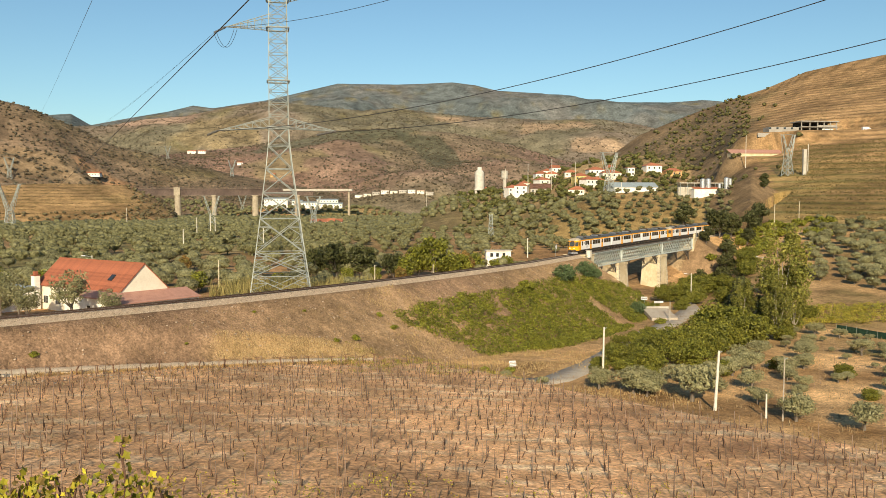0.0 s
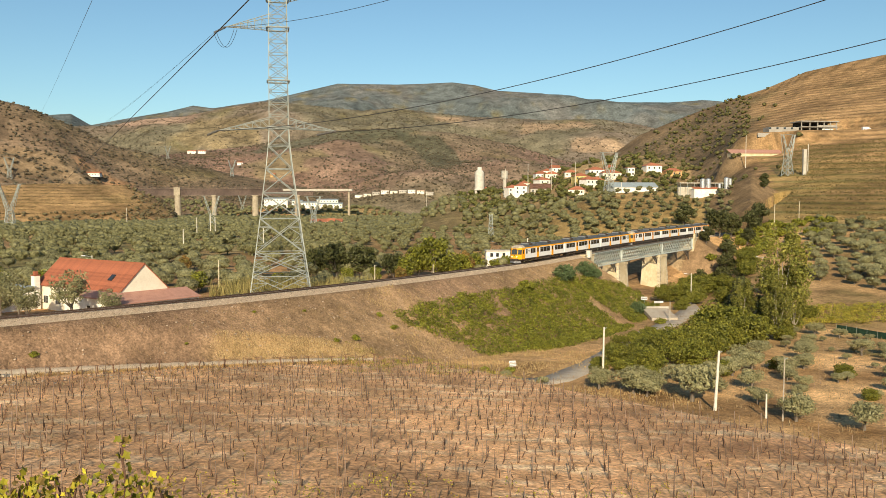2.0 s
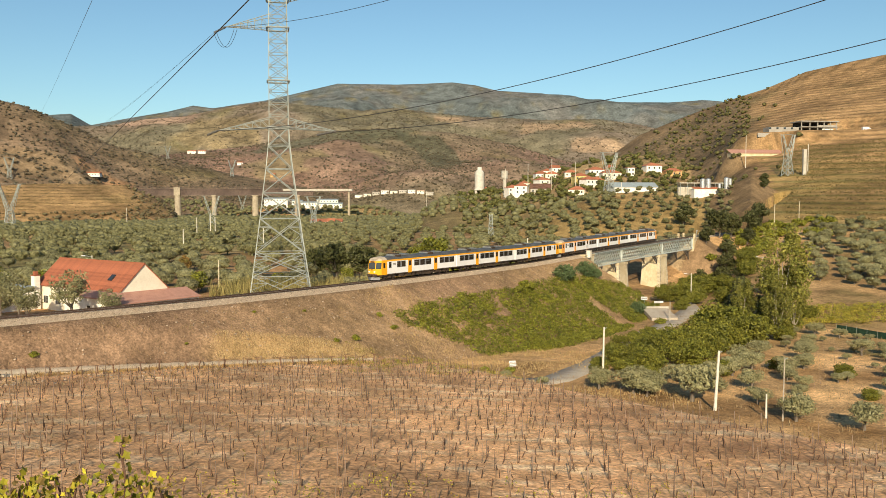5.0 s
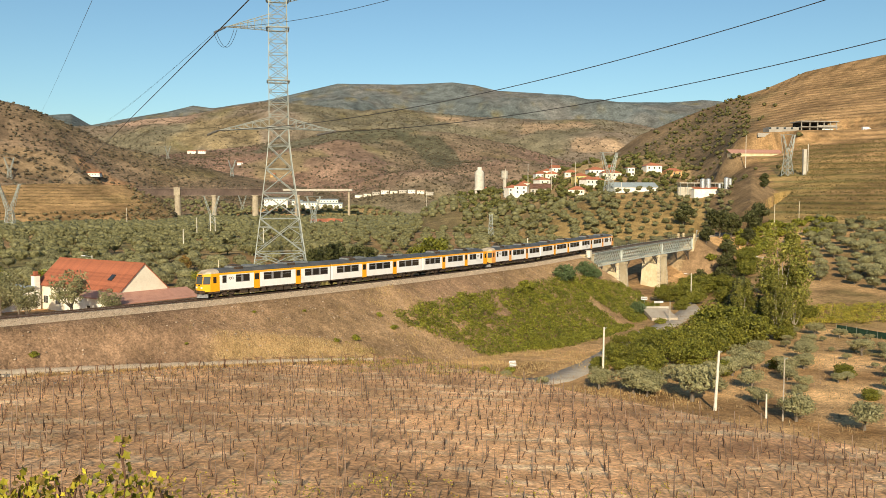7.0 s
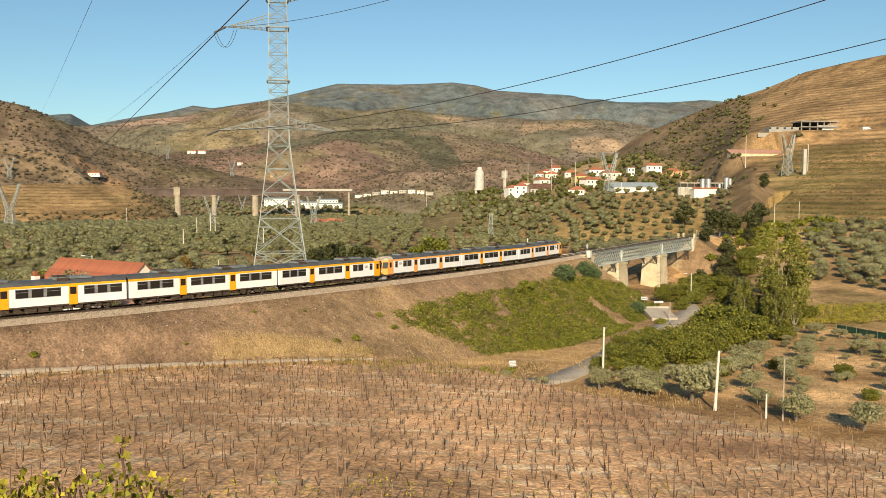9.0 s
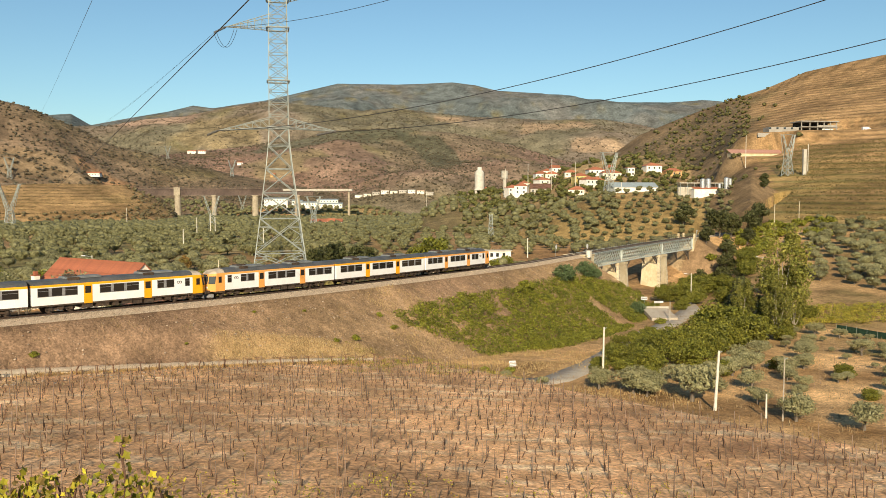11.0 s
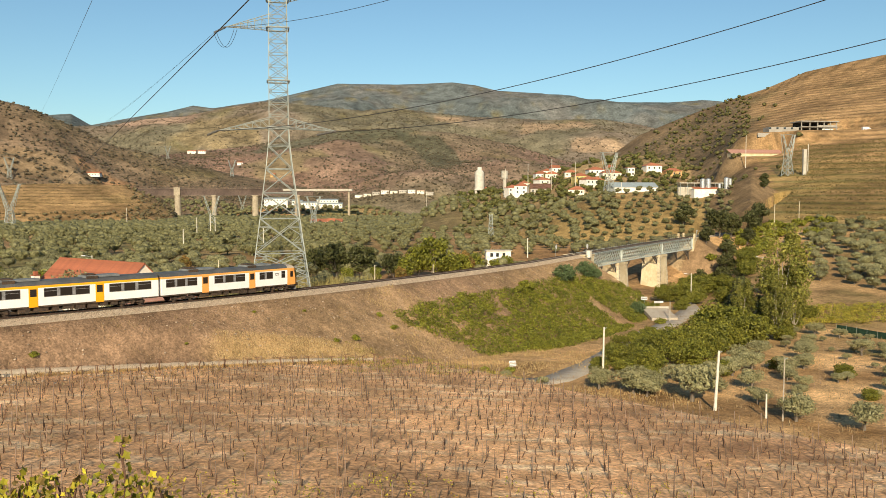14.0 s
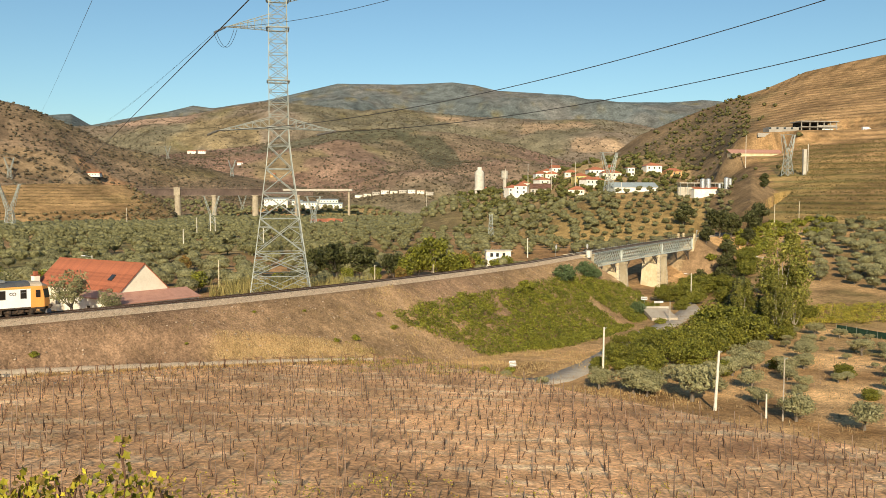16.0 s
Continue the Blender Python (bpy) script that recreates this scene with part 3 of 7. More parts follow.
def railcar(cab, faded):
    """One car. Local x runs along it; cab is -1, 0 or 1: the end with the driver's cab."""
    paint = M_ORANGE if faded else M_YELLOW
    L = CAR / 2 - 0.22
    label = "white diesel railcar with yellow doors and grey roof" if not faded else "white diesel railcar with faded orange doors and grey roof"
    car = thing("railcar", Matrix(), label, "train", "cars of the train")
    lo, hi = -L, L
    if cab < 0:
        lo = -L + 2.3
    if cab > 0:
        hi = L - 2.3
    side_shape = [(-1.44, 1.05), (-1.46, 2.0), (-1.45, 3.15), (1.45, 3.15), (1.46, 2.0), (1.44, 1.05)]
    part("body", shell(side_shape, lo, hi), M_WHITE, car)
    part("cantrail_band", shell([(-1.455, 3.152), (-1.42, 3.42), (1.42, 3.42), (1.455, 3.152)], lo, hi), paint, car)
    roof = [(-1.42, 3.422), (-1.30, 3.68), (-0.98, 3.88), (-0.5, 3.98), (0, 4.0), (0.5, 3.98), (0.98, 3.88), (1.30, 3.68), (1.42, 3.422)]
    part("roof", shell(roof, lo - (0.0 if cab < 0 else 0), hi), M_ROOF, car)
    part("skirt", boxes([(lo, -1.42, 0.86, hi, 1.42, 1.047)]), M_UNDER, car)
    # roof pods with grilles
    for x in ((-5.2, 4.4) if cab >= 0 else (-4.4, 5.2)):
        bm = boxes([(x - 2.3, -0.95, 3.86, x + 2.3, 0.95, 4.2)], 0.10)
        pod = part("roof_unit", bm, M_ROOFTOP, car, "pale grey roof housing")
        part("grille", boxes([(x - 2.0, -1.16, 3.74, x - 0.6, -0.955, 4.14)], 0.02), M_UNDER, pod)
        part("grille", boxes([(x - 2.0, 0.955, 3.74, x - 0.6, 1.16, 4.14)], 0.02), M_UNDER, pod)
        part("grille", boxes([(x - 1.9, -0.8, 4.205, x - 0.7, 0.8, 4.36)], 0.02), M_UNDER, pod)
    # sides
    for side in (-1, 1):
        if cab:
            flip = lambda a, b: (a - CAR / 2, b - CAR / 2) if cab < 0 else (CAR / 2 - b, CAR / 2 - a)
            window_block(car, *flip(2.95, 3.65), 1, side)
            window_block(car, *flip(5.2, 7.6), 2, side)
            window_block(car, *flip(10.1, 15.2), 3, side)
            window_block(car, *flip(17.9, 22.6), 3, side)
            for a in (8.35, 16.1):
                door(car, flip(a, a + 1.05)[0], side, paint)
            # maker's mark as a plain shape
            a, b = flip(4.05, 4.85)
            y = 1.465 * side
            mark = bmesh.new()
            for k in (-0.16, 0.16):
                c = (a + b) / 2 + k
                for t in range(14):
                    p, q = (math.tau * t / 14, math.tau * (t + 1) / 14)
                    if (k < 0 and abs(math.cos((p + q) / 2) - 1) < 0.25) or (k > 0 and t == 10):
                        continue
                    rod(mark, (c + 0.17 * math.cos(p), y, 2.62 + 0.15 * math.sin(p)), (c + 0.17 * math.cos(q), y, 2.62 + 0.15 * math.sin(q)), 0.035, 5)
            part("mark", mark, M_UNDER, car)
        else:
            for a, b in ((1.2, 6.3), (8.9, 14.3), (16.7, 22.2)):
                window_block(car, a - CAR / 2, b - CAR / 2, 3, side)
            for a in (7.2, 15.0):
                door(car, a - CAR / 2, side, paint)
    for x in (-8.1, 8.1):
        bogie(car, x)
    gear = bmesh.new()
    rnd = random.Random(5)
    x = -5.6
    while x < 5.4:
        w = rnd.uniform(0.7, 1.7)
        box(gear, x, -1.28, rnd.uniform(0.22, 0.42), x + w, 1.28, 0.858, 0.03)
        part("engine_box", gear, M_UNDER, car)
        gear = bmesh.new()
        x += w + rnd.uniform(0.1, 0.5)
    gear.free()
    if cab:
        c = cab
        # cab: the front has a flat middle and corners swept back
        def bend(bm):
            for v in bm.verts:
                v.co.x *= c
        front, back = L, L - 2.3
        bm = bmesh.new()
        rows = []
        for x, w, top in ((back, 1.46, 3.42), (front - 0.8, 1.43, 3.40), (front, 0.76, 3.32)):
            lean = 0.2 if x > back else 0
            rows.append([bm.verts.new(p) for p in ((x, -w, 0.95), (x, -w, 2.0), (x - lean, -w * 0.985, top), (x - lean, w * 0.985, top), (x, w, 2.0), (x, w, 0.95))])
        for r0, r1 in zip(rows, rows[1:]):
            for i in range(6):
                bm.faces.new((r0[i], r0[(i + 1) % 6], r1[(i + 1) % 6], r1[i]))
        bm.faces.new(rows[0]), bm.faces.new(rows[-1])
        bend(bm)
        cabin = part("cab", bm, paint, car, "yellow driver's cab" if not faded else "orange driver's cab")
        bm = bmesh.new()
        rings = []
        for x, w, top in ((back, 1.42, 4.0), (front - 1.0, 1.38, 3.86), (front - 0.22, 0.72, 3.5)):
            rings.append([bm.verts.new((x, y * w, 3.405 - (0.08 if x > front - 0.5 else 0) + (top - 3.4) * k)) for y, k in ((-1, 0), (-0.9, 0.45), (-0.62, 0.82), (0, 1), (0.62, 0.82), (0.9, 0.45), (1, 0))])
        for r0, r1 in zip(rings, rings[1:]):
            for i in range(6):
                bm.faces.new((r0[i], r0[i + 1], r1[i + 1], r1[i]))
            bm.faces.new((r0[6], r0[0], r1[0], r1[6]))
        bm.faces.new(rings[0]), bm.faces.new(rings[-1])
        bend(bm)
        part("cab_roof", bm, bpy.data.materials.get("dusty cab roof") or mat("dusty cab roof", (0.50, 0.42, 0.32), 0.7, 0, 0.12, 1), car)

        # windscreens lie a little proud of the leaning front and its corners
        def screen(x0, y0, x1, y1, z0, z1, name="windscreen", material=M_SCREEN, proud=0.035):
            n = Vector((y1 - y0, x0 - x1, 0)).normalized()
            if n.x < 0:
                n = -n
            bm = bmesh.new()
            ring = []
            for out in (0.0, proud):
                ring.append([bm.verts.new(Vector((x - 0.2 * max(0, (z - 2.0) / 1.35), y, z)) + n * out) for x, y, z in ((x0, y0, z0), (x1, y1, z0), (x1, y1, z1), (x0, y0, z1))])
            bm.faces.new(ring[0]), bm.faces.new(ring[1])
            for i in range(4):
                bm.faces.new((ring[0][i], ring[0][(i + 1) % 4], ring[1][(i + 1) % 4], ring[1][i]))
            bend(bm)
            part(name, bm, material, cabin)

        screen(front, -0.66, front, -0.04, 2.05, 2.98)
        screen(front, 0.04, front, 0.66, 2.05, 2.98)
        screen(front, -0.72, front, 0.72, 1.98, 3.03, "window_seal", M_UNDER, 0.018)
        for side in (-1, 1):
            screen(front - 0.06, side * 0.82, front - 0.72, side * 1.36, 2.05, 2.95)
            screen(front - 0.045, side * 0.79, front - 0.76, side * 1.385, 1.98, 3.02, "window_seal", M_UNDER, 0.018)
            screen(front + 0.0, side * 0.70, front - 0.05, side * 0.80, 2.0, 3.0, "pillar", paint)
        screen(front, -0.45, front, 0.45, 3.06, 3.26, "destination_box", M_GLASS)
        for y in (-0.56, 0.56):
            bm = boxes([(front - 0.02, y - 0.17, 1.38, front + 0.05, y + 0.17, 1.62)], 0.02)
            bend(bm)
            part("headlight", bm, M_LAMP, cabin)
        bm = boxes([(front - 0.03, -0.2, 1.75, front + 0.03, 0.2, 1.9)], 0.02)
        bend(bm)
        part("mark", bm, M_UNDER, cabin)
        bm = boxes([(front - 0.3, -0.95, 0.66, front + 0.14, 0.95, 1.12), (front + 0.1, -0.25, 0.75, front + 0.5, 0.25, 1.05)], 0.05)
        bend(bm)
        part("bumper", bm, M_UNDER, cabin)
        bm = bmesh.new()
        vs = [bm.verts.new(p) for p in ((front - 0.5, -1.3, 0.14), (front + 0.45, 0, 0.14), (front - 0.5, 1.3, 0.14), (front - 0.55, -1.3, 0.62), (front + 0.25, 0, 0.62), (front - 0.55, 1.3, 0.62))]
        for f in ((0, 1, 4, 3), (1, 2, 5, 4), (0, 3, 5, 2), (3, 4, 5), (0, 2, 1)):
            bm.faces.new([vs[i] for i in f])
        bend(bm)
        part("snow_plough", bm, M_GREY, cabin, "grey steel snow plough")
        bm = boxes([(back, -1.4, 0.7, front - 0.8, 1.4, 0.948)])
        bend(bm)
        part("skirt", bm, M_UNDER, cabin)
        for side in (-1, 1):
            y = 1.455 * side
            bm = boxes([(back + 0.55, min(y, y + 0.03 * side), 2.1, back + 1.05, max(y, y + 0.03 * side), 2.95)], 0.01)
            bend(bm)
            part("side_window", bm, M_GLASS, cabin)
    for end in (-1, 1):
        if end != cab:
            part("gangway", boxes([(min(end * L, end * (L + 0.2)), -0.75, 1.0, max(end * L, end * (L + 0.2)), 0.75, 3.4)]), M_UNDER, car)
    return car


TRAIN = [railcar(c, f) for c, f in ((-1, False), (0, False), (1, False), (-1, True), (0, False), (1, True))]


def nose_at(t):
    """Metres along the line of the train's front at t seconds."""
    w = t - 7.0
    late, early = max(0.0, w - 5.0), max(0.0, -w)
    return 0.2 - (16.84 * w + 0.2496 * w * w / 2) + 0.2 * late + 0.035 * late * late + 0.65 * early - 0.036 * early * early


def motions():
    for k, car in enumerate(TRAIN):
        rows = []
        for i in range(33):
            t = i * 0.5
            mid = nose_at(t) + CAR * (k + 0.5)
            a, b = on_line(mid - 8.1), on_line(mid + 8.1)
            c = (a + b) / 2
            d = b - a
            rows.append((t, pose(c.x, c.y, c.z, 0, -math.degrees(math.asin(d.z / d.length)), math.degrees(math.atan2(d.y, d.x)))))
        walk(car, rows)


# ---- plants ----
M_OLIVE = leaf("olive leaves", (0.275, 0.26, 0.135), (0.20, 0.195, 0.092), 0.25, 0.15, 0.15)
M_OLIVE_MID = leaf("grove olive leaves", (0.225, 0.215, 0.11), (0.155, 0.15, 0.068), 0.3, 0.25, 0.15)
M_OLIVE_FAR = leaf("far olive leaves", (0.18, 0.172, 0.082), (0.125, 0.122, 0.053), 0.25, 0.2, 0.12)
M_GREEN = leaf("green leaves", (0.185, 0.18, 0.028), (0.11, 0.12, 0.02), 0.55)
M_FRESH = leaf("fresh bramble leaves", (0.225, 0.225, 0.03), (0.14, 0.15, 0.026), 0.55)
M_DARK = leaf("dark evergreen leaves", (0.095, 0.098, 0.034), (0.06, 0.066, 0.024))
M_GOLD = leaf("yellow autumn leaves", (0.42, 0.34, 0.03), (0.20, 0.22, 0.03), 0.5)
M_RUST = leaf("rusty autumn leaves", (0.25, 0.15, 0.045), (0.17, 0.15, 0.04))
M_CANE = leaf("dry reeds", (0.40, 0.33, 0.13), (0.30, 0.27, 0.09))
M_BARK = mat("grey bark", (0.17, 0.14, 0.11), 0.9, 0, 0.3, 2, 0.5, 8)
M_PALEBARK = mat("pale bark", (0.42, 0.37, 0.30), 0.9, 0, 0.25, 2, 0.3, 8)
M_VINEWOOD = mat("bare vine wood", (0.14, 0.078, 0.05), 0.9, 0, 0.3, 4, island=0.4)
M_STAKE = mat("weathered stake", (0.21, 0.145, 0.105), 0.85, 0, 0.3, 3, island=0.45)


def foliage(rng, lumps, per, size, spread, ragged=0.6):
    """Leaf faces in clumps. lumps: rows of centre and three radii."""
    c = np.repeat(lumps[:, :3], per, 0)
    r = np.repeat(lumps[:, 3:6], per, 0)
    v = rng.normal(size=(len(c), 3))
    v /= np.linalg.norm(v, axis=1)[:, None]
    p = c + v * r * (rng.uniform(0.55, 1.0, (len(c), 1)) ** 0.5) * spread
    n = v + rng.normal(size=v.shape) * ragged
    n /= np.linalg.norm(n, axis=1)[:, None]
    t = np.cross(n, rng.normal(size=v.shape))
    t /= np.linalg.norm(t, axis=1)[:, None] + 1e-9
    b = np.cross(n, t)
    s = size * rng.uniform(0.6, 1.4, (len(c), 1))
    t, b = t * s, b * s * 0.55
    verts = np.stack([p - t, p - b, p + t, p + b], 1).reshape(-1, 3)
    return verts


def quads(verts):
    return np.arange(len(verts)).reshape(-1, 4)


def lump_rows(rng, n, rx, ry, rz, z0, share=0.42):
    """Centres of leaf clumps spread through an ellipsoid that stands on z0."""
    v = rng.normal(size=(n, 3))
    v /= np.linalg.norm(v, axis=1)[:, None]
    v *= rng.uniform(0.35, 1.0, (n, 1)) ** 0.5
    v *= (1 - share * 0.8)
    r = share * rng.uniform(0.6, 1.25, n)
    return np.stack([v[:, 0] * rx, v[:, 1] * ry, z0 + rz + v[:, 2] * rz, r * rx, r * ry, r * rz * 0.85], 1)


def round_rows(rng, n, rx, ry, rz, z0):
    """Clumps of a rounded crown: a full core and smaller lumps bulging from it."""
    core = [(0, 0, z0 + rz * 0.95, rx * 0.8, ry * 0.8, rz * 0.85)] * 3
    a = np.arange(n) * math.tau / n + rng.uniform(0, 0.8, n)
    r, up, k = rng.uniform(0.42, 0.62, n), rng.uniform(-0.35, 0.45, n), rng.uniform(0.34, 0.5, n)
    bulge = np.stack([np.cos(a) * r * rx, np.sin(a) * r * ry, z0 + rz + up * rz, k * rx, k * ry, k * rz], 1)
    return np.concatenate([np.array(core), bulge])


def crown_core(rng, rows, fill=0.74):
    """Lumpy closed hearts inside the leaf clumps, as loose quads."""
    out = []
    for cx, cy, cz, rx, ry, rz in rows:
        k = fill * rng.uniform(0.86, 1.12, (5, 8))
        th, ph = np.meshgrid(np.linspace(0.12, 3.0, 5), np.arange(8) * math.tau / 8, indexing="ij")
        g = np.stack([cx + rx * k * np.sin(th) * np.cos(ph), cy + ry * k * np.sin(th) * np.sin(ph), cz + rz * k * np.cos(th)], 2)
        h = np.roll(g, -1, 1)
        out.append(np.stack([g[:-1], g[1:], h[1:], h[:-1]], 2).reshape(-1, 3))
    return np.concatenate(out)


def tree_proto(name, label, category, seed, width, height, clear, lumps, per, size, leaves, bark, group="", trunk=0.16, share=0.42, ragged=0.6):
    """A tree: tapered trunk with limbs, and a crown of leaf clumps."""
    rng = np.random.default_rng(seed)
    ob = thing(name, Matrix(), label, category, group)
    half = (height - clear) / 2
    rows = round_rows(rng, lumps, width / 2, width / 2, half, clear) if share > 0.9 else lump_rows(rng, lumps, width / 2, width / 2, half, clear, share)
    lumps = len(rows)
    v = foliage(rng, rows, per, size, 1.0, ragged)
    if share > 0.9:
        v = np.concatenate([v, crown_core(rng, rows[2:])])
    part("crown", raw("crown", v, quads(v), leaves), None, ob)
    bm = bmesh.new()
    fork = Vector((rng.normal() * 0.08, rng.normal() * 0.08, clear * 0.8 + 0.2))
    rod(bm, (0, 0, -0.4), fork, trunk, 7, trunk * 0.75)
    for k in range(min(7, lumps)):
        tip = Vector(rows[k * lumps // 7 % lumps, :3])
        mid = fork.lerp(tip, 0.5) + Vector((0, 0, 0.1 * height * rng.uniform(-0.3, 0.5)))
        rod(bm, fork, mid, trunk * 0.5, 5, trunk * 0.32)
        rod(bm, mid, tip, trunk * 0.32, 4, trunk * 0.08)
    part("trunk", bm, bark, ob)
    return ob


def put(ob, x, y, turn=0.0, scale=1.0, sink=0.0):
    z = float(ground_z(x, y)[0]) - sink
    m = Matrix.Translation((x, y, z)) @ pose(0, 0, 0, 0, 0, turn)
    c = copy_thing(ob, m)
    c.scale = (scale,) * 3
    return c


def away(ob):
    """Remove a pattern thing after its copies stand."""
    for o in (*ob.children_recursive, ob):
        bpy.data.objects.remove(o)


GROVE = "olive trees of the grove"
rnd = random.Random(11)
olives = [tree_proto("olive_tree", "grey-green olive tree with a short gnarled trunk", "olive tree", 100 + k, 4.8, 3.1, 0.7, 20, 170, 0.115, M_OLIVE, M_BARK, GROVE, 0.2, 0.44, 0.5) for k in range(4)]
# by the lower edge of the vineyard and down to the stream
for x, y, s in ((19.7, 105.9, 0.95), (23.3, 102.7, 1.15), (29.2, 98.3, 1.5), (37.2, 88.2, 1.0), (42.3, 83.9, 1.0), (26.2, 104.5, 1.0), (32.5, 107, 1.0), (36, 112, 0.9), (40, 116, 0.9), (44.3, 120.6, 0.9), (31, 112, 0.8), (12.8, 108, 0.42), (8.4, 113, 0.4), (38.9, 105.8, 0.85), (41.2, 118.8, 0.8), (48.3, 118.5, 0.8),
                (32.6, 108, 0.85), (67, 134.5, 0.95), (56, 130, 0.9), (60.5, 139.5, 0.75), (46, 112, 0.6), (70.6, 160, 0.9), (64, 147, 0.7), (111.9, 219.5, 1.25), (36.5, 97, 0.7), (52, 121, 0.75), (58, 157, 0.9), (24.5, 101, 0.9),
                (33.5, 103, 0.7), (44, 125, 1.0), (50, 133, 0.9), (43.5, 102, 0.5)):
    put(olives[rnd.randrange(4)], x, y, rnd.uniform(0, 360), s)
for k in range(44):
    x, y = rnd.uniform(44, 84), rnd.uniform(100, 162)
    if 0.40 < x / y < 0.56:
        put(olives[rnd.randrange(4)], x, y, rnd.uniform(0, 360), rnd.uniform(0.3, 0.7))
# by the house
for x, y, s in ((-66.0, 124, 1.2), (-69, 128, 1.2)):
    put(olives[rnd.randrange(4)], x, y, rnd.uniform(0, 360), s)
mids = [tree_proto("olive_tree", "grey-green olive tree with a rounded crown", "olive tree", 200 + k, 4.9, 3.8, 0.4, 7, 190, 0.14, M_OLIVE_MID, M_BARK, GROVE, 0.2, 1.0, 0.35) for k in range(5)]


def scatter(x0, x1, y0, y1, step, seed, jitter=0.28, lean=0.35):
    """Points on a turned planting grid."""
    rng = np.random.default_rng(seed)
    gx, gy = np.meshgrid(np.arange(x0, x1, step), np.arange(y0, y1, step))
    gx, gy = gx.ravel() + rng.normal(size=gx.size) * step * jitter, gy.ravel() + rng.normal(size=gx.size) * step * jitter
    return gx, gy, rng


def far_trees(name, label, x, y, rng, lumps, per, size, width, height, leaves, vary=0.25):
    """Many distant trees as one mesh of leaf clumps and stubby trunks."""
    z = ground_z(x, y)
    out = []
    patterns = []
    for k in range(10):
        rows = round_rows(rng, lumps, width / 2, width / 2, height * 0.46, height * 0.08)
        v = foliage(rng, rows, per, size, 1.0, 0.3)
        post = np.array([[-0.2, 0, -0.5], [0.2, 0, -0.5], [0.15, 0, height * 0.5], [-0.15, 0, height * 0.5]])
        patterns.append(np.concatenate([v, crown_core(rng, rows[2:], 0.8), post]) if lumps > 3 else np.concatenate([v, crown_core(rng, rows[2:3], 1.1), post]))
    for i in range(len(x)):
        s = rng.uniform(1 - vary, 1 + vary)
        a = rng.uniform(0, math.tau)
        p = patterns[rng.integers(10)] * s
        c, q = math.cos(a), math.sin(a)
        out.append(np.stack([p[:, 0] * c - p[:, 1] * q + x[i], p[:, 0] * q + p[:, 1] * c + y[i], p[:, 2] + z[i]], 1))
    v = np.concatenate(out)
    return tagged(new(name, raw(name, v, quads(v), leaves)), label, "trees", kind="stuff")


# the grove on the plain behind the line
gx, gy, rng = scatter(-560, 330, 125, 1150, 8.0, 3, 0.17)
z, top, off, at, e, bank = ground_parts(gx, gy)
d = np.hypot(gx, gy)
u = gx / gy
gap = fbm(gx, gy, 70, 3, 91)
house = (np.abs(gx + 55) < 18) & (np.abs(gy - 135) < 16)
clear = (np.abs(gx + 28.6) < 10) & (np.abs(gy - 150) < 12)
ok = (np.abs(u) < 0.56) & ((off < -10) | (off > 500)) & (top != 5) & (z < 16) & (u < 0.21 + 0.0) & ~house & ~clear & (gap > 0.395) & (rng.random(len(gx)) < 0.9)
ok &= ~((np.abs(gx - 17) < 7) & (np.abs(gy - 260) < 8))
near = ok & (d < 262)
for x, y in list(zip(gx[near], gy[near]))[:260]:
    put(mids[rnd.randrange(5)], x, y, rnd.uniform(0, 360), rnd.uniform(0.75, 1.15))
s = ok & ~near & (d < 520)
far_trees("olive_grove", "rows of olive trees on the valley plain", gx[s], gy[s], rng, 4, 30, 0.25, 5.0, 3.9, M_OLIVE_FAR, 0.3)
s = ok & (d >= 520)
far_trees("olive_grove", "distant olive trees on the valley plain", gx[s], gy[s], rng, 3, 9, 0.5, 5.4, 4.0, M_OLIVE_FAR, 0.3)
# the knoll and the slopes beyond the bridge
gx, gy, rng = scatter(60, 330, 150, 560, 7.0, 5, 0.12)
c, q = math.cos(0.45), math.sin(0.45)
gx, gy = 190 + (gx - 190) * c - (gy - 330) * q, 330 + (gx - 190) * q + (gy - 330) * c
z, top, off, at, e, bank = ground_parts(gx, gy)
u, d = gx / gy, np.hypot(gx, gy)
patch = fbm(gx, gy, 60, 3, 17)
slope = (u > 0.43) & (u < 0.58) & (d > 180) & (d < 345) & (patch > 0.27) & (gx > 88)
knoll = (u > 0.155) & (u < 0.34) & (d > 300) & (d < 440) & (patch > 0.30)
ok = (slope | knoll) & ((off < -9) | (off > 14) | (off > 500)) & ~bank
s = ok & (d < 330)
for x, y in list(zip(gx[s], gy[s]))[:240]:
    put(mids[rnd.randrange(5)], x, y, rnd.uniform(0, 360), rnd.uniform(0.75, 1.2))
s = ok & (d >= 330)
far_trees("hillside_olives", "olive trees in rows on a brown knoll", gx[s], gy[s], rng, 4, 22, 0.22, 3.7, 2.9, M_OLIVE_FAR)
# scrub and trees among the village houses and on the east hill
gx, gy, rng = scatter(0, 420, 440, 900, 8.5, 7, 0.45)
z, top, off, at, e, bank = ground_parts(gx, gy)
u = gx / gy
ok = (u > 0.02) & (u < 0.42) & (rng.random(len(gx)) < np.where(u < 0.36, 0.9, 0.08)) & (fbm(gx, gy, 90, 3, 23) > 0.28)
far_trees("hill_scrub", "dark green bushes and trees on the hillside", gx[ok], gy[ok], rng, 3, 10, 0.36, 3.1, 2.4, leaf("hill scrub leaves", (0.13, 0.12, 0.045), (0.09, 0.09, 0.033), 0.5), 0.5)
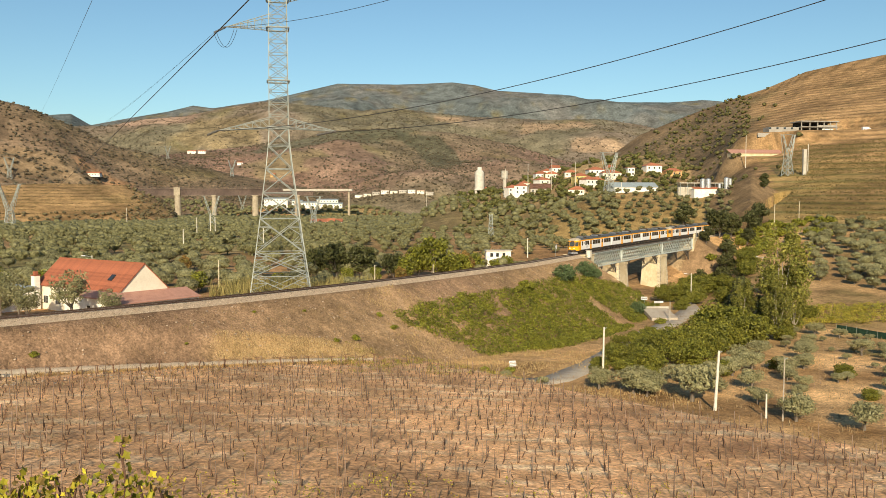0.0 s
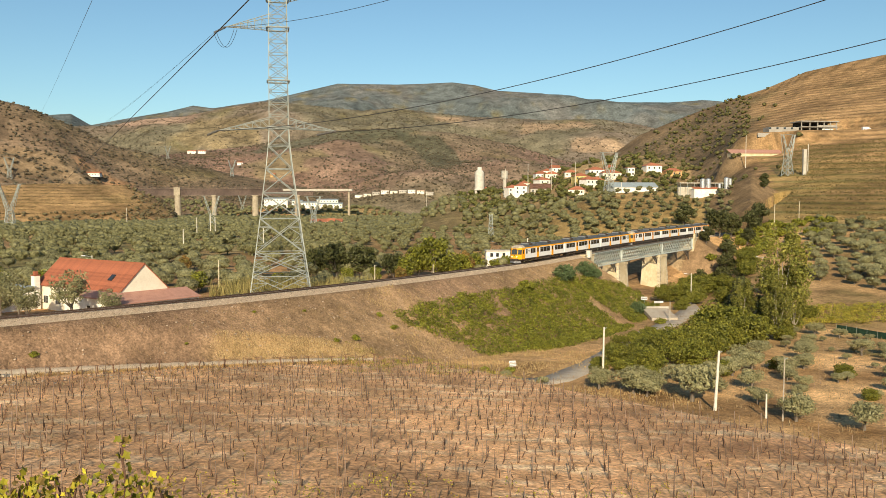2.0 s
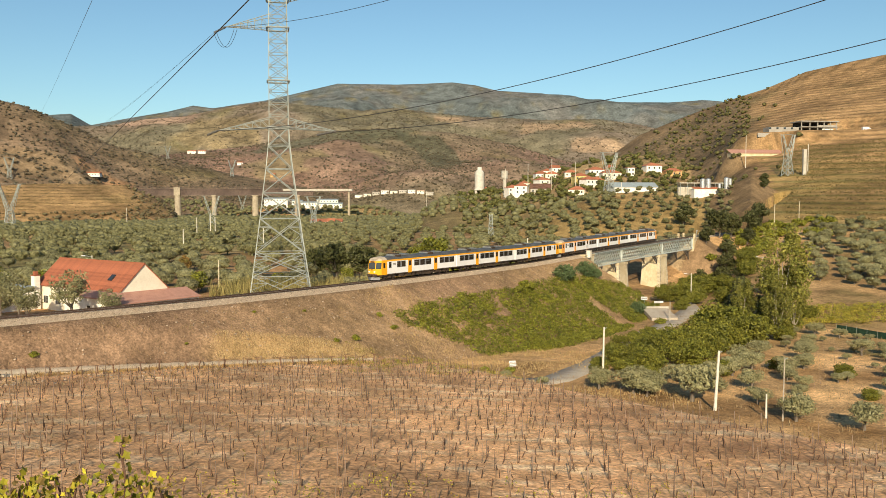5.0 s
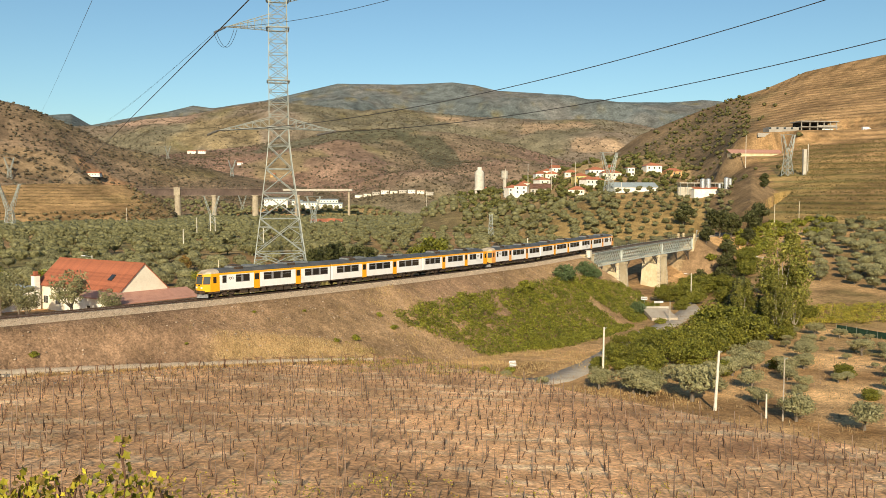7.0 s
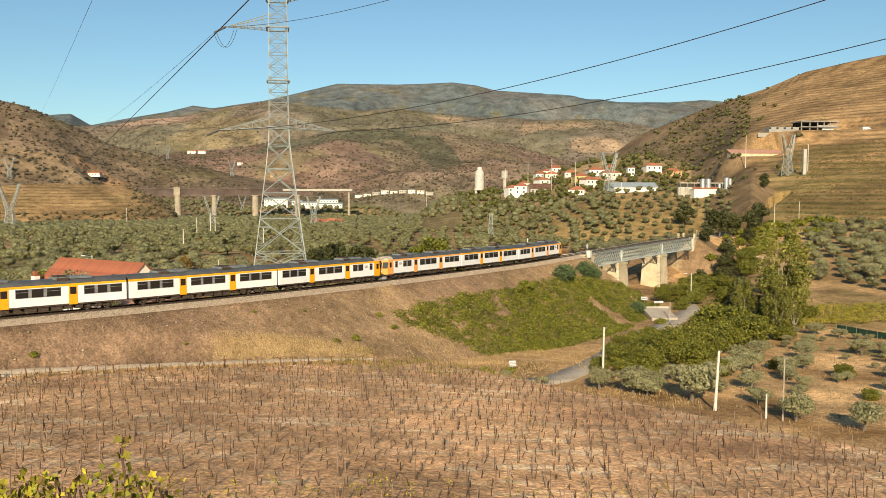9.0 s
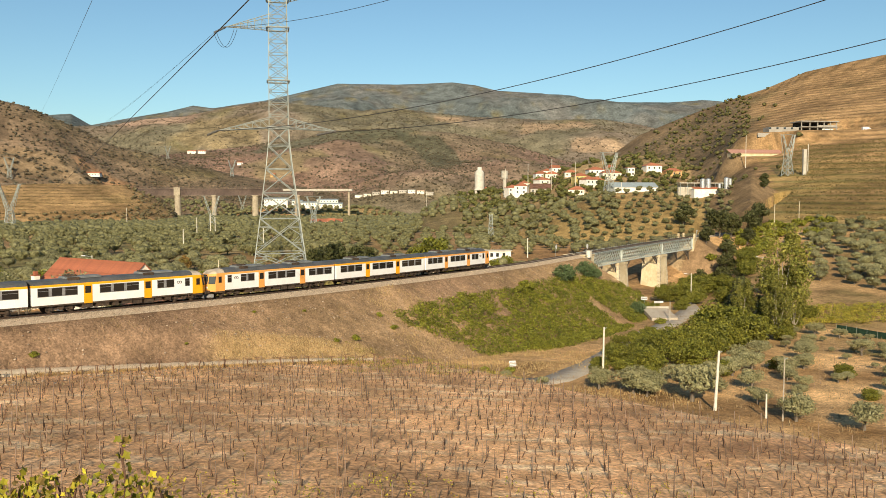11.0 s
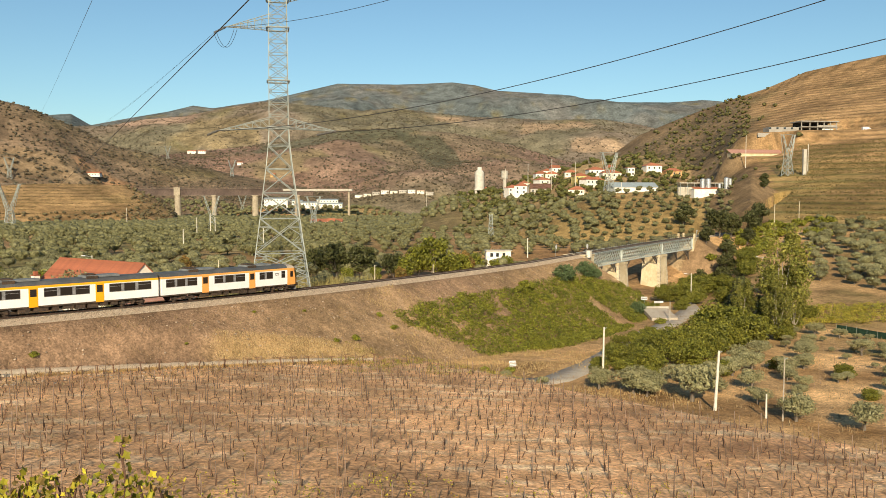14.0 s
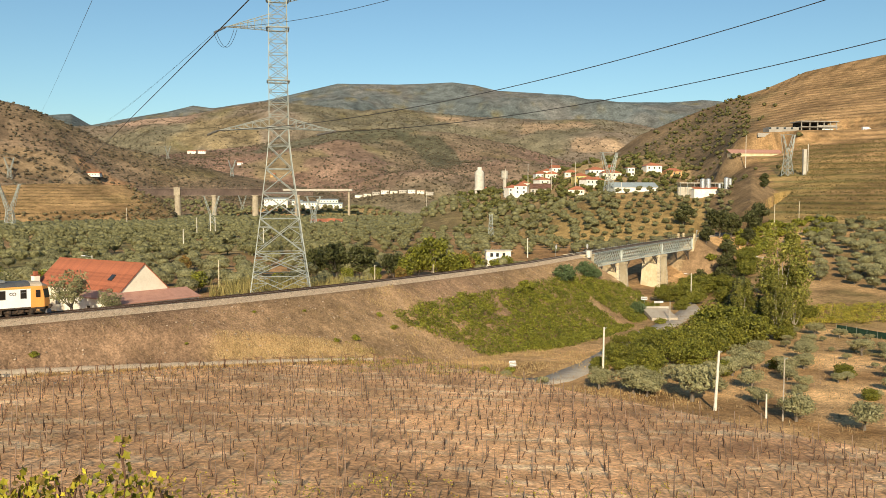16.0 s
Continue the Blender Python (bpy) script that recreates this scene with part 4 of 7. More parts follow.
# scrub at the foot of the terraced mound and over its tail
gx, gy, rng = scatter(-420, -215, 660, 880, 6.0, 19, 0.5)
z, top, off, at, e, bank = ground_parts(gx, gy)
ok = (top == 5) & ((z < 5) | (gx / gy > -0.372)) & (rng.random(len(gx)) < 0.75)
far_trees("mound_scrub", "low brown-green scrub round a terraced mound", gx[ok], gy[ok], rng, 2, 8, 0.4, 3.2, 2.2, leaf("mound scrub leaves", (0.16, 0.125, 0.07), (0.12, 0.11, 0.055), 0.4), 0.5)
# gardens and trees between the village houses
gx, gy, rng = scatter(15, 185, 560, 715, 6.5, 9, 0.4)
u = gx / gy
ok = (rng.random(len(gx)) < 0.62) & (u > 0.01) & (u < 0.30) & (fbm(gx, gy, 30, 3, 29) > 0.40)
far_trees("village_trees", "green garden trees between the village houses", gx[ok], gy[ok], rng, 4, 13, 0.42, 5.0, 4.2, leaf("garden leaves", (0.135, 0.13, 0.04), (0.09, 0.10, 0.032), 0.5), 0.4)
# bushes dotted over the far hills
rng = np.random.default_rng(12)
dd, uu = 900 + 2300 * rng.random(46000) ** 1.1, rng.uniform(-0.56, 0.42, 46000)
gy = dd / np.sqrt(1 + uu * uu)
gx = uu * gy
z, top, off, at, e, bank = ground_parts(gx, gy)
ok = (z > 12) & (top > 0) & (top != 5) & (top != 6) & (fbm(gx, gy, 160, 4, 81) + 0.25 * rng.random(len(gx)) > 0.50)
far_trees("far_bushes", "dark bushes dotted over distant brown hills", gx[ok], gy[ok], rng, 1, 2, 0.8, 2.9, 1.9, leaf("far bush leaves", (0.165, 0.135, 0.09), (0.13, 0.115, 0.078), 0.4), 0.8)
for o in olives + mids:
    away(o)

# ---- bigger trees and bushes ----
yard = [tree_proto("olive_tree", "tall old olive tree in front of the house", "olive tree", 250 + k, 6.6, 8.3, 2.6, 34, 70, 0.17, M_OLIVE, M_BARK, "", 0.2, 0.33) for k in range(2)]
for x, y, s, t in ((-52.2, 118.3, 1.0, 20), (-60.2, 119.5, 0.85, 120), (-57.5, 116.5, 0.7, 250), (-63.5, 121, 0.9, 10), (-47.2, 119.2, 0.64, 200)):
    put(yard[rnd.randrange(2)], x, y, t, s)
for o in yard:
    away(o)
GREEN_BUSH = [tree_proto("bush", "dense bright green bush beside the stream", "bush", 300 + k, 9, 6.2, 0.2, 38, 150, 0.21, M_GREEN, M_BARK, "bushes by the stream", 0.14, 0.34) for k in range(3)]
BUSHES_LOW = ((26.0, 124, 0.62), (31.0, 127, 0.85), (36, 124, 0.8), (41, 131, 0.85), (33.5, 140, 0.6), (41, 146, 0.6), (47, 139, 0.9), (50, 152, 1.25), (55, 150, 0.95), (63, 158, 0.7), (57, 166, 0.8), (68, 165, 0.6), (61.5, 152, 0.55), (48.5, 122, 0.35), (54.5, 114, 0.4), (51, 100, 0.3), (46.5, 152, 0.85), (38, 150, 0.5))
BUSHES_LANE = ((52, 144, 1.05), (37, 133, 0.9), (44, 138, 0.95), (53, 160, 1.1), (30, 143, 0.45), (34, 150, 0.42), (27, 134, 0.42), (38.5, 158, 0.4), (22.5, 121, 0.4), (25.5, 117, 0.45), (28, 113, 0.4), (29, 119, 0.7), (38, 116, 0.5), (58, 218, 0.9), (66, 226, 0.9), (75, 240, 1.0), (82, 246, 0.8), (64, 214, 0.7))
BUSHES_BRIDGE = ((60, 210, 0.5), (63, 222, 0.6), (66, 232, 0.6), (57, 203, 0.45), (70, 246, 0.6), (74, 258, 0.6), (52, 207, 0.35), (80, 268, 0.6), (46, 193, 0.35), (67, 224, 0.7), (49.5, 219, 0.6), (71, 200, 0.7), (80, 208, 0.7), (70, 232, 1.0), (79, 236, 0.9), (86, 238, 0.8), (90, 250, 0.9), (84, 258, 0.8), (94, 262, 0.9), (76, 252, 0.8), (88, 226, 0.6), (72, 216, 0.7), (78, 222, 0.7), (66, 190, 0.7), (74, 188, 0.6), (69, 178, 0.8), (76, 176, 0.6))
for x, y, s in BUSHES_LOW + BUSHES_LANE + BUSHES_BRIDGE:
    put(GREEN_BUSH[rnd.randrange(3)], x, y, rnd.uniform(0, 360), s, 0.3)
for o in GREEN_BUSH:
    away(o)
poplar = tree_proto("poplar_tree", "tall airy poplar with yellowing green leaves and a pale trunk", "tree", 320, 11.5, 23.0, 2.5, 60, 90, 0.27, leaf("poplar leaves", (0.235, 0.22, 0.045), (0.155, 0.165, 0.036)), M_PALEBARK, "", 0.32, 0.22)
poplar.matrix_world = Matrix.Translation((63.5, 158, -12.1))
for x, y, s, t in ((61, 153.5, 0.55, 70), (67.5, 162, 0.62, 200), (58, 163, 0.5, 20)):
    tagged(put(poplar, x, y, t, s), "smaller green poplar beside the tall one", "tree")
big = [tree_proto("tree", "broad dark green tree with a dense crown", "tree", 330 + k, 8.5, 9.5, 1.2, 34, 80, 0.34, M_DARK, M_BARK, "", 0.25, 0.36) for k in range(2)]
# the five at y 181 to 212 are added to stand in for gully shade
for x, y, s in ((97, 297, 1.2), (103, 303, 1.05), (113, 310, 1.0), (118, 318, 1.1), (100, 352, 1.15), (88, 283, 0.7), (79.5, 262, 0.6), (84, 254, 0.7), (90, 268, 0.8), (94, 278, 0.8), (72, 236, 0.55), (84, 240, 0.45), (66, 192, 0.6), (72, 203, 0.7), (69, 184, 0.5), (63, 181, 0.55), (75, 212, 0.6), (105, 292, 0.7), (152, 402, 0.55), (158, 416, 0.5), (148, 392, 0.5), (162, 430, 0.6), (155, 409, 0.4)):
    put(big[rnd.randrange(2)], x, y, rnd.uniform(0, 360), s)
for x, y, s in ((-24, 190, 0.95), (-18, 188, 0.9), (-29, 194, 0.8), (-11, 186, 0.7)):
    put(big[rnd.randrange(2)], x, y, rnd.uniform(0, 360), s)
for o in big:
    away(o)
light = [tree_proto("tree", "light green tree beside the railway", "tree", 340 + k, 7.0, 8.5, 0.6, 28, 70, 0.30, M_FRESH, M_BARK, "", 0.2, 0.38) for k in range(2)]
for x, y, s in ((-2.2, 190, 1.25), (-5.5, 193, 1.0), (4.5, 196, 0.7), (-47, 162, 0.55), (-62, 158, 0.7), (-71, 150, 0.7), (-78, 148, 0.8), (-14, 176, 0.5), (12, 200, 0.5), (2, 192, 0.8), (8, 205, 0.7), (-20, 176, 0.5), (-8, 184, 0.75), (-33, 168, 0.45), (16, 212, 0.6)):
    put(light[rnd.randrange(2)], x, y, rnd.uniform(0, 360), s)
for o in light:
    away(o)
rust = tree_proto("tree", "small tree with rusty autumn leaves", "tree", 350, 5, 6.5, 0.5, 22, 60, 0.28, M_RUST, M_BARK, "", 0.16)
rust.matrix_world = Matrix.Translation((5.5, 200, -4.2))
for x, y, s in ((-64, 210, 0.7), (-9, 180, 0.6)):
    put(rust, x, y, 40, s)
shrub = [tree_proto("shrub", "rounded blue-green shrub on the railway bank", "shrub", 360 + k, 4.6, 3.8, 0.0, 24, 80, 0.18, leaf("broom leaves", (0.105, 0.145, 0.06), (0.075, 0.11, 0.045)), M_BARK, "shrubs on the bank", 0.06) for k in range(2)]
for x, y, s in ((26.3, 184.2, 1.25), (33.0, 195, 1.15), (35.4, 197, 0.8), (44, 190, 0.9)):
    put(shrub[rnd.randrange(2)], x, y, rnd.uniform(0, 360), s, 0.4)
for o in shrub:
    away(o)
tuft = [tree_proto("shrub", "small yellow-green broom shrub on the dry bank", "shrub", 370 + k, 2.4, 1.5, 0.0, 14, 60, 0.14, M_FRESH, M_BARK, "shrubs on the bank", 0.04) for k in range(2)]
for x, y, s in ((16.7, 168.8, 1.6), (15.2, 165, 1.4), (18.5, 167, 1.1), (-9.8, 130.2, 0.6), (-7.5, 128.5, 0.6), (-45.5, 93.5, 0.55), (-32.1, 105.2, 0.3), (-12.5, 121, 0.7), (-15, 118.5, 0.5), (9.5, 118, 0.7), (6, 119, 0.6), (46, 178, 1.2), (-20, 121.5, 0.3), (-26, 116, 0.3)):
    put(tuft[rnd.randrange(2)], x, y, rnd.uniform(0, 360), s, 0.1)
for k in range(70):
    p = on_line(rnd.uniform(202, 262), rnd.uniform(4.5, 40))
    put(tuft[rnd.randrange(2)], p.x, p.y, rnd.uniform(0, 360), rnd.uniform(1.0, 2.5), 0.1)
for o in tuft:
    away(o)

# brambles over the bank
rng = np.random.default_rng(8)
ss, oo = rng.uniform(30, 116, 7600), rng.uniform(4.5, 29, 7600)
px = np.array([on_line(a, b) for a, b in zip(ss, oo)])
lo, hi = np.interp(ss, (30, 50, 70, 92, 105, 112), (8.5, 7, 8, 7, 9, 12)), np.interp(ss, (30, 40, 55, 75, 95, 112), (11, 19.5, 26, 26.5, 24, 21))
keep = (oo > lo) & (oo < hi) & (fbm(px[:, 0], px[:, 1], 9, 3, 3) > 0.27 + 0.2 * ease(ss, 78, 108))
px = px[keep]
z = ground_z(px[:, 0], px[:, 1])
rows = np.stack([px[:, 0], px[:, 1], z + 0.1, *[rng.uniform(0.5, 1.1, len(px)) for _ in range(2)], rng.uniform(0.25, 0.6, len(px)) + 2.2 * np.clip(fbm(px[:, 0], px[:, 1], 5, 3, 6) - 0.45, 0, 1)], 1)
v = foliage(rng, rows, 26, 0.17, 1.0)
tagged(new("brambles", raw("brambles", v, quads(v), M_FRESH)), "bright green brambles spreading over the railway bank", "brambles", kind="stuff")


def blades(name, label, x, y, rng, height, width, per, spread, leaves, category="grass"):
    """Upright tapering blades in tufts."""
    n = len(x)
    X = np.repeat(x, per) + rng.normal(size=n * per) * spread
    Y = np.repeat(y, per) + rng.normal(size=n * per) * spread
    Z = ground_z(X, Y)
    h = height * rng.uniform(0.5, 1.2, n * per)
    a = rng.uniform(0, math.tau, n * per)
    lean = rng.normal(size=(n * per, 2)) * 0.28 * h[:, None]
    w = width * rng.uniform(0.6, 1.4, n * per)
    ca, sa = np.cos(a) * w, np.sin(a) * w
    v = np.stack([np.stack([X - ca, Y - sa, Z - 0.05], 1), np.stack([X + ca, Y + sa, Z - 0.05], 1), np.stack([X + lean[:, 0] + ca * 0.2, Y + lean[:, 1] + sa * 0.2, Z + h], 1), np.stack([X + lean[:, 0] - ca * 0.2, Y + lean[:, 1] - sa * 0.2, Z + h], 1)], 1).reshape(-1, 3)
    return tagged(new(name, raw(name, v, quads(v), leaves)), label, category, kind="stuff")


M_STRAW = leaf("dry straw", (0.36, 0.26, 0.135), (0.28, 0.195, 0.10), 0.3)
# reeds behind the line, near the pylon and the house
rx = np.concatenate([rng.uniform(-42, -14, 260), rng.uniform(-84, -66, 200)])
ry = np.concatenate([rng.uniform(150, 172, 260), rng.uniform(150, 176, 200)])
blades("reeds", "dry yellow-green reeds behind the railway", rx, ry, rng, 2.6, 0.06, 14, 0.7, M_CANE, "reeds")
# straw on the bank and round the vineyard
ss, oo = rng.uniform(-45, 122, 1300), rng.uniform(3.6, 20, 1300)
px = np.array([on_line(a, b) for a, b in zip(ss, oo)])
blades("dry_grass", "dry straw tufts on the railway bank", px[:, 0], px[:, 1], rng, 0.32, 0.03, 9, 0.3, M_STRAW)
gx, gy = rng.uniform(5, 80, 1400), rng.uniform(62, 190, 1400)
s = edge_of_vines(gx, gy) > 1
blades("meadow_grass", "dry grass by the stream", gx[s], gy[s], rng, 0.4, 0.035, 9, 0.5, M_STRAW)
# stones on the bank, and loose ballast along the shoulder
ss, oo = rng.uniform(-45, 120, 8000), rng.uniform(3.4, 19, 8000)
px = np.array([on_line(a, b) for a, b in zip(ss, oo)])
z = ground_z(px[:, 0], px[:, 1])
cube = np.array([(a, b, c) for c in (-1, 1) for a, b in ((-1, -1), (1, -1), (1, 1), (-1, 1))], float)
sides = np.array([(0, 3, 2, 1), (4, 5, 6, 7), (0, 1, 5, 4), (1, 2, 6, 5), (2, 3, 7, 6), (3, 0, 4, 7)])
r = 0.03 + 0.12 * rng.random(len(z)) ** 9
v = (cube[None] * rng.uniform(0.5, 1.2, (len(z), 8, 3)) * r[:, None, None] * np.array([1, 1, 0.7]) + np.stack([px[:, 0], px[:, 1], z + 0.03], 1)[:, None]).reshape(-1, 3)
f = (sides[None] + np.arange(len(z))[:, None, None] * 8).reshape(-1, 4)
tagged(new("stones", raw("stones", v, f, mat("pale stone", (0.40, 0.31, 0.23), 0.9, 0, 0.2, 2, island=0.35))), "pale loose stones on the bank", "stones", kind="stuff")

ss, oo = rng.uniform(-60, 122, 9000), rng.uniform(1.3, 2.75, 9000)
px = np.array([on_line(a, b, -0.22 - 0.8 * max(0.0, b - 1.6)) for a, b in zip(ss, oo)])
r = rng.uniform(0.035, 0.075, len(px))
v = (cube[None] * rng.uniform(0.5, 1.2, (len(px), 8, 3)) * r[:, None, None] + px[:, None]).reshape(-1, 3)
f = (sides[None] + np.arange(len(px))[:, None, None] * 8).reshape(-1, 4)
tagged(new("ballast_stones", raw("ballast_stones", v, f, mat("loose ballast", (0.42, 0.34, 0.26), 0.9, 0, 0.15, 2, island=0.25))), "loose crushed stones on the ballast shoulder", "stones", kind="stuff")


# ---- vineyard ----
def build_vineyard():
    rng = np.random.default_rng(31)
    step, gap = 1.15, 2.0
    a = radians(7)
    gu, gv = np.meshgrid(np.arange(-75, 75, step), np.arange(28, 130, gap))
    gu = gu + (np.floor(gv / gap) % 2) * 0.4 + rng.normal(size=gu.shape) * 0.10
    gv = gv + rng.normal(size=gv.shape) * 0.06
    x, y = (gu * math.cos(a) - gv * math.sin(a)).ravel(), (gu * math.sin(a) + gv * math.cos(a)).ravel()
    z, top, off, at, e, bank = ground_parts(x, y)
    ok = (e < -0.5) & ~bank & (off > 6) & (path_on_ground(x, y) > 3.0) & (np.abs(x / np.maximum(y, 1)) < 0.58) & (y > 32)
    x, y, z = x[ok], y[ok], z[ok]
    n = len(x)
    # stakes: square, slightly leaning
    h = rng.uniform(1.1, 1.5, n) * ((np.round((gu.ravel()[ok]) / step).astype(int) % 2 == 0) & (rng.random(n) < 0.9))
    lean = rng.normal(size=(n, 2)) * 0.045
    w = rng.uniform(0.018, 0.029, n)
    base = np.stack([x, y, z], 1)
    v = cube[None] * np.array([1, 1, 0.5]) + np.array([0, 0, 0.5])
    v = np.repeat(v, n, 0)
    v[:, :, 0] = v[:, :, 0] * w[:, None] + v[:, :, 2] * lean[:, :1]
    v[:, :, 1] = v[:, :, 1] * w[:, None] + v[:, :, 2] * lean[:, 1:]
    v[:, :, 2] = v[:, :, 2] * (h[:, None] + 0.1) - 0.1
    s = h > 0
    v = (v + base[:, None])[s].reshape(-1, 3)
    f = (sides[None] + np.arange(s.sum())[:, None, None] * 8).reshape(-1, 4)
    tagged(new("vine_stakes", raw("vine_stakes", v, f, M_STAKE)), "weathered wooden stakes in rows of bare vines", "stakes", kind="stuff")
    # vines: a short trunk and a few bare canes along the row
    rows = []
    for k in range(5):
        t = rng.normal(size=(n, 2)) * 0.10
        foot = base + np.stack([rng.normal(size=n) * 0.06 + 0.12, rng.normal(size=n) * 0.05, np.full(n, -0.05)], 1)
        head = foot + np.stack([t[:, 0], t[:, 1], rng.uniform(0.4, 0.6, n)], 1)
        if k == 0:
            rows.append((foot, head, 0.045, 0.035))
            crown = head
        else:
            side = rng.choice([-1, 1], n) * rng.uniform(0.25, 0.85, n)
            tip = crown + np.stack([side * math.cos(a), side * math.sin(a) + rng.normal(size=n) * 0.12, rng.uniform(-0.3, 0.35, n)], 1)
            rows.append((crown, tip, 0.014, 0.007))
    verts, faces, at0 = [], [], 0
    for p, q, r0, r1 in rows:
        for o, (rr, c) in enumerate(((r0, p), (r1, q))):
            verts.append(np.stack([c + np.array([rr * math.cos(k * math.tau / 3), rr * math.sin(k * math.tau / 3), 0]) for k in range(3)], 1))
        i = np.arange(n)
        ring0, ring1 = at0 + i * 3, at0 + n * 3 + i * 3
        for k in range(3):
            faces.append(np.stack([ring0 + k, ring0 + (k + 1) % 3, ring1 + (k + 1) % 3, ring1 + k], 1))
        at0 += n * 6
    tagged(new("vines", raw("vines", np.concatenate([v.reshape(-1, 3) for v in verts]), np.concatenate(faces), M_VINEWOOD)), "rows of leafless brown vines", "vines", kind="stuff")
    # a few leaves left, and fallen ones
    pick = rng.random(n) < 0.10
    rows = np.concatenate([base[pick] + np.array([0, 0, 0.55]), np.full((pick.sum(), 3), 0.35)], 1)
    v = foliage(rng, rows, 9, 0.07, 1.0)
    tagged(new("last_leaves", raw("last_leaves", v, quads(v), M_RUST)), "a few rusty leaves left on the vines", "leaves", kind="stuff")
    gx, gy = rng.uniform(-55, 45, 3000), rng.uniform(36, 118, 3000)
    s = (edge_of_vines(gx, gy) < -1) & (np.abs(gx / gy) < 0.56)
    blades("vineyard_grass", "straw and weeds between the vine rows", gx[s], gy[s], rng, 0.16, 0.02, 12, 0.35, M_STRAW)
    # yellow vines along the near rows
    gx, gy = rng.uniform(-18, 14, 60), rng.uniform(41, 46, 60)
    rows = np.stack([gx, gy, ground_z(gx, gy) + 0.55, *[np.full(60, 0.4)] * 3], 1)
    v = foliage(rng, rows, 16, 0.06, 1.0)
    tagged(new("yellow_vine_leaves", raw("yellow_vine_leaves", v, quads(v), M_GOLD)), "yellow leaves on the nearest vines", "leaves", kind="stuff")


build_vineyard()


def track_side():
    rng = np.random.default_rng(57)
    px = np.array([-60.0, -47.0, -40.0, -32.8, -24.0, -16.5, -9.0])
    py = np.array([78.5, 88.2, 94.0, 100.0, 106.6, 112.3, 116.5])
    # golden straw on the low face between track and vines
    x = rng.uniform(-46, -12, 1500)
    n = np.array([0.60, -0.80])
    d = 2.2 + 1.5 * rng.random(1500)
    blades("track_straw", "golden straw on the low face below the farm track", x + n[0] * d, np.interp(x, px, py) + n[1] * d, rng, 0.24, 0.03, 8, 0.3, leaf("golden straw", (0.50, 0.34, 0.15), (0.40, 0.26, 0.11), 0.3))
    x = rng.uniform(-27, -8, 1300)
    d = -2.3 - 2.4 * rng.random(1300) ** 1.5
    blades("cutting_straw", "pale straw on the cut face above the farm track", x + n[0] * d, np.interp(x, px, py) + n[1] * d, rng, 0.2, 0.03, 8, 0.3, leaf("pale straw", (0.56, 0.42, 0.22), (0.46, 0.33, 0.16), 0.3))
    # rough straw between the bank and the lane
    x, y = rng.uniform(-12, 30, 3000), rng.uniform(96, 142, 3000)
    e = edge_of_vines(x, y)
    s = (e > 1) & (e < 34) & (fbm(x, y, 5, 3, 24) > 0.38) & (np.hypot(x - 17, y - 116.5) > 4.5)
    blades("verge_straw", "dry straw on the verge above the lane", x[s], y[s], rng, 0.3, 0.035, 8, 0.35, leaf("verge straw", (0.46, 0.33, 0.16), (0.34, 0.24, 0.11), 0.35))
    # pale stones of a tumbled edge wall
    x = np.concatenate([rng.uniform(-60, -31, 420), rng.uniform(-31, -12, 90)])
    d = 2.0 + 0.9 * rng.random(len(x))
    x, y = x + n[0] * d, np.interp(x, px, py) + n[1] * d
    r = rng.uniform(0.06, 0.2, len(x))
    v = (cube[None] * rng.uniform(0.6, 1.2, (len(x), 8, 3)) * r[:, None, None] * np.array([1.3, 1, 0.7]) + np.stack([x, y, ground_z(x, y) + 0.05], 1)[:, None]).reshape(-1, 3)
    f = (sides[None] + np.arange(len(x))[:, None, None] * 8).reshape(-1, 4)
    tagged(new("edge_stones", raw("edge_stones", v, f, mat("chalky stone", (0.62, 0.52, 0.39), 0.9, 0, 0.2, 2, island=0.3))), "pale stones along the edge of the farm track", "stones", kind="stuff")
    # old gnarled stocks in a row beside the track
    for k, at in enumerate(np.arange(-57, -11, 1.9)):
        at = at + rng.normal() * 0.35
        q = Vector((at + n[0] * 4.1, float(np.interp(at, px, py)) + n[1] * 4.1, 0))
        stock = thing("old_vine", Matrix.Translation((q.x, q.y, float(ground_z(q.x, q.y)[0]))) @ pose(0, 0, 0, 0, 0, rng.uniform(-25, 25)), "dark gnarled old vine stock beside the farm track", "vine", "old vines along the track")
        tall = rng.uniform(0.7, 1.2)
        bm = bmesh.new()
        mid = Vector((rng.normal() * 0.06, 0, tall * 0.5))
        head = mid + Vector((rng.normal() * 0.1, 0, tall * 0.5))
        rod(bm, (0, 0, -0.2), mid, 0.10, 6, 0.075), rod(bm, mid, head, 0.075, 6, 0.085)
        part("stem", bm, M_VINEWOOD, stock)
        for way in (-1, 1):
            bm = bmesh.new()
            elbow = head + Vector((way * rng.uniform(0.25, 0.5), rng.normal() * 0.05, rng.uniform(-0.05, 0.2)))
            rod(bm, head, elbow, 0.05, 5, 0.03), rod(bm, elbow, elbow + Vector((way * 0.3, 0, rng.uniform(-0.1, 0.3))), 0.028, 4, 0.012)
            part("arm", bm, M_VINEWOOD, stock)
    # yellow-green weeds at the upper corner of the vineyard
    x, y = rng.uniform(-16, 16, 900), rng.uniform(100, 121, 900)
    e = edge_of_vines(x, y)
    s = (e < 3) & (e > -14 - 6 * value(x / 3, y / 3, 4)) & (fbm(x, y, 4, 3, 14) > 0.47)
    x, y = x[s], y[s]
    rows = np.stack([x, y, ground_z(x, y) + 0.2, *[rng.uniform(0.25, 0.5, len(x))] * 2, np.full(len(x), 0.3)], 1)
    v = foliage(rng, rows, 14, 0.08, 1.0)
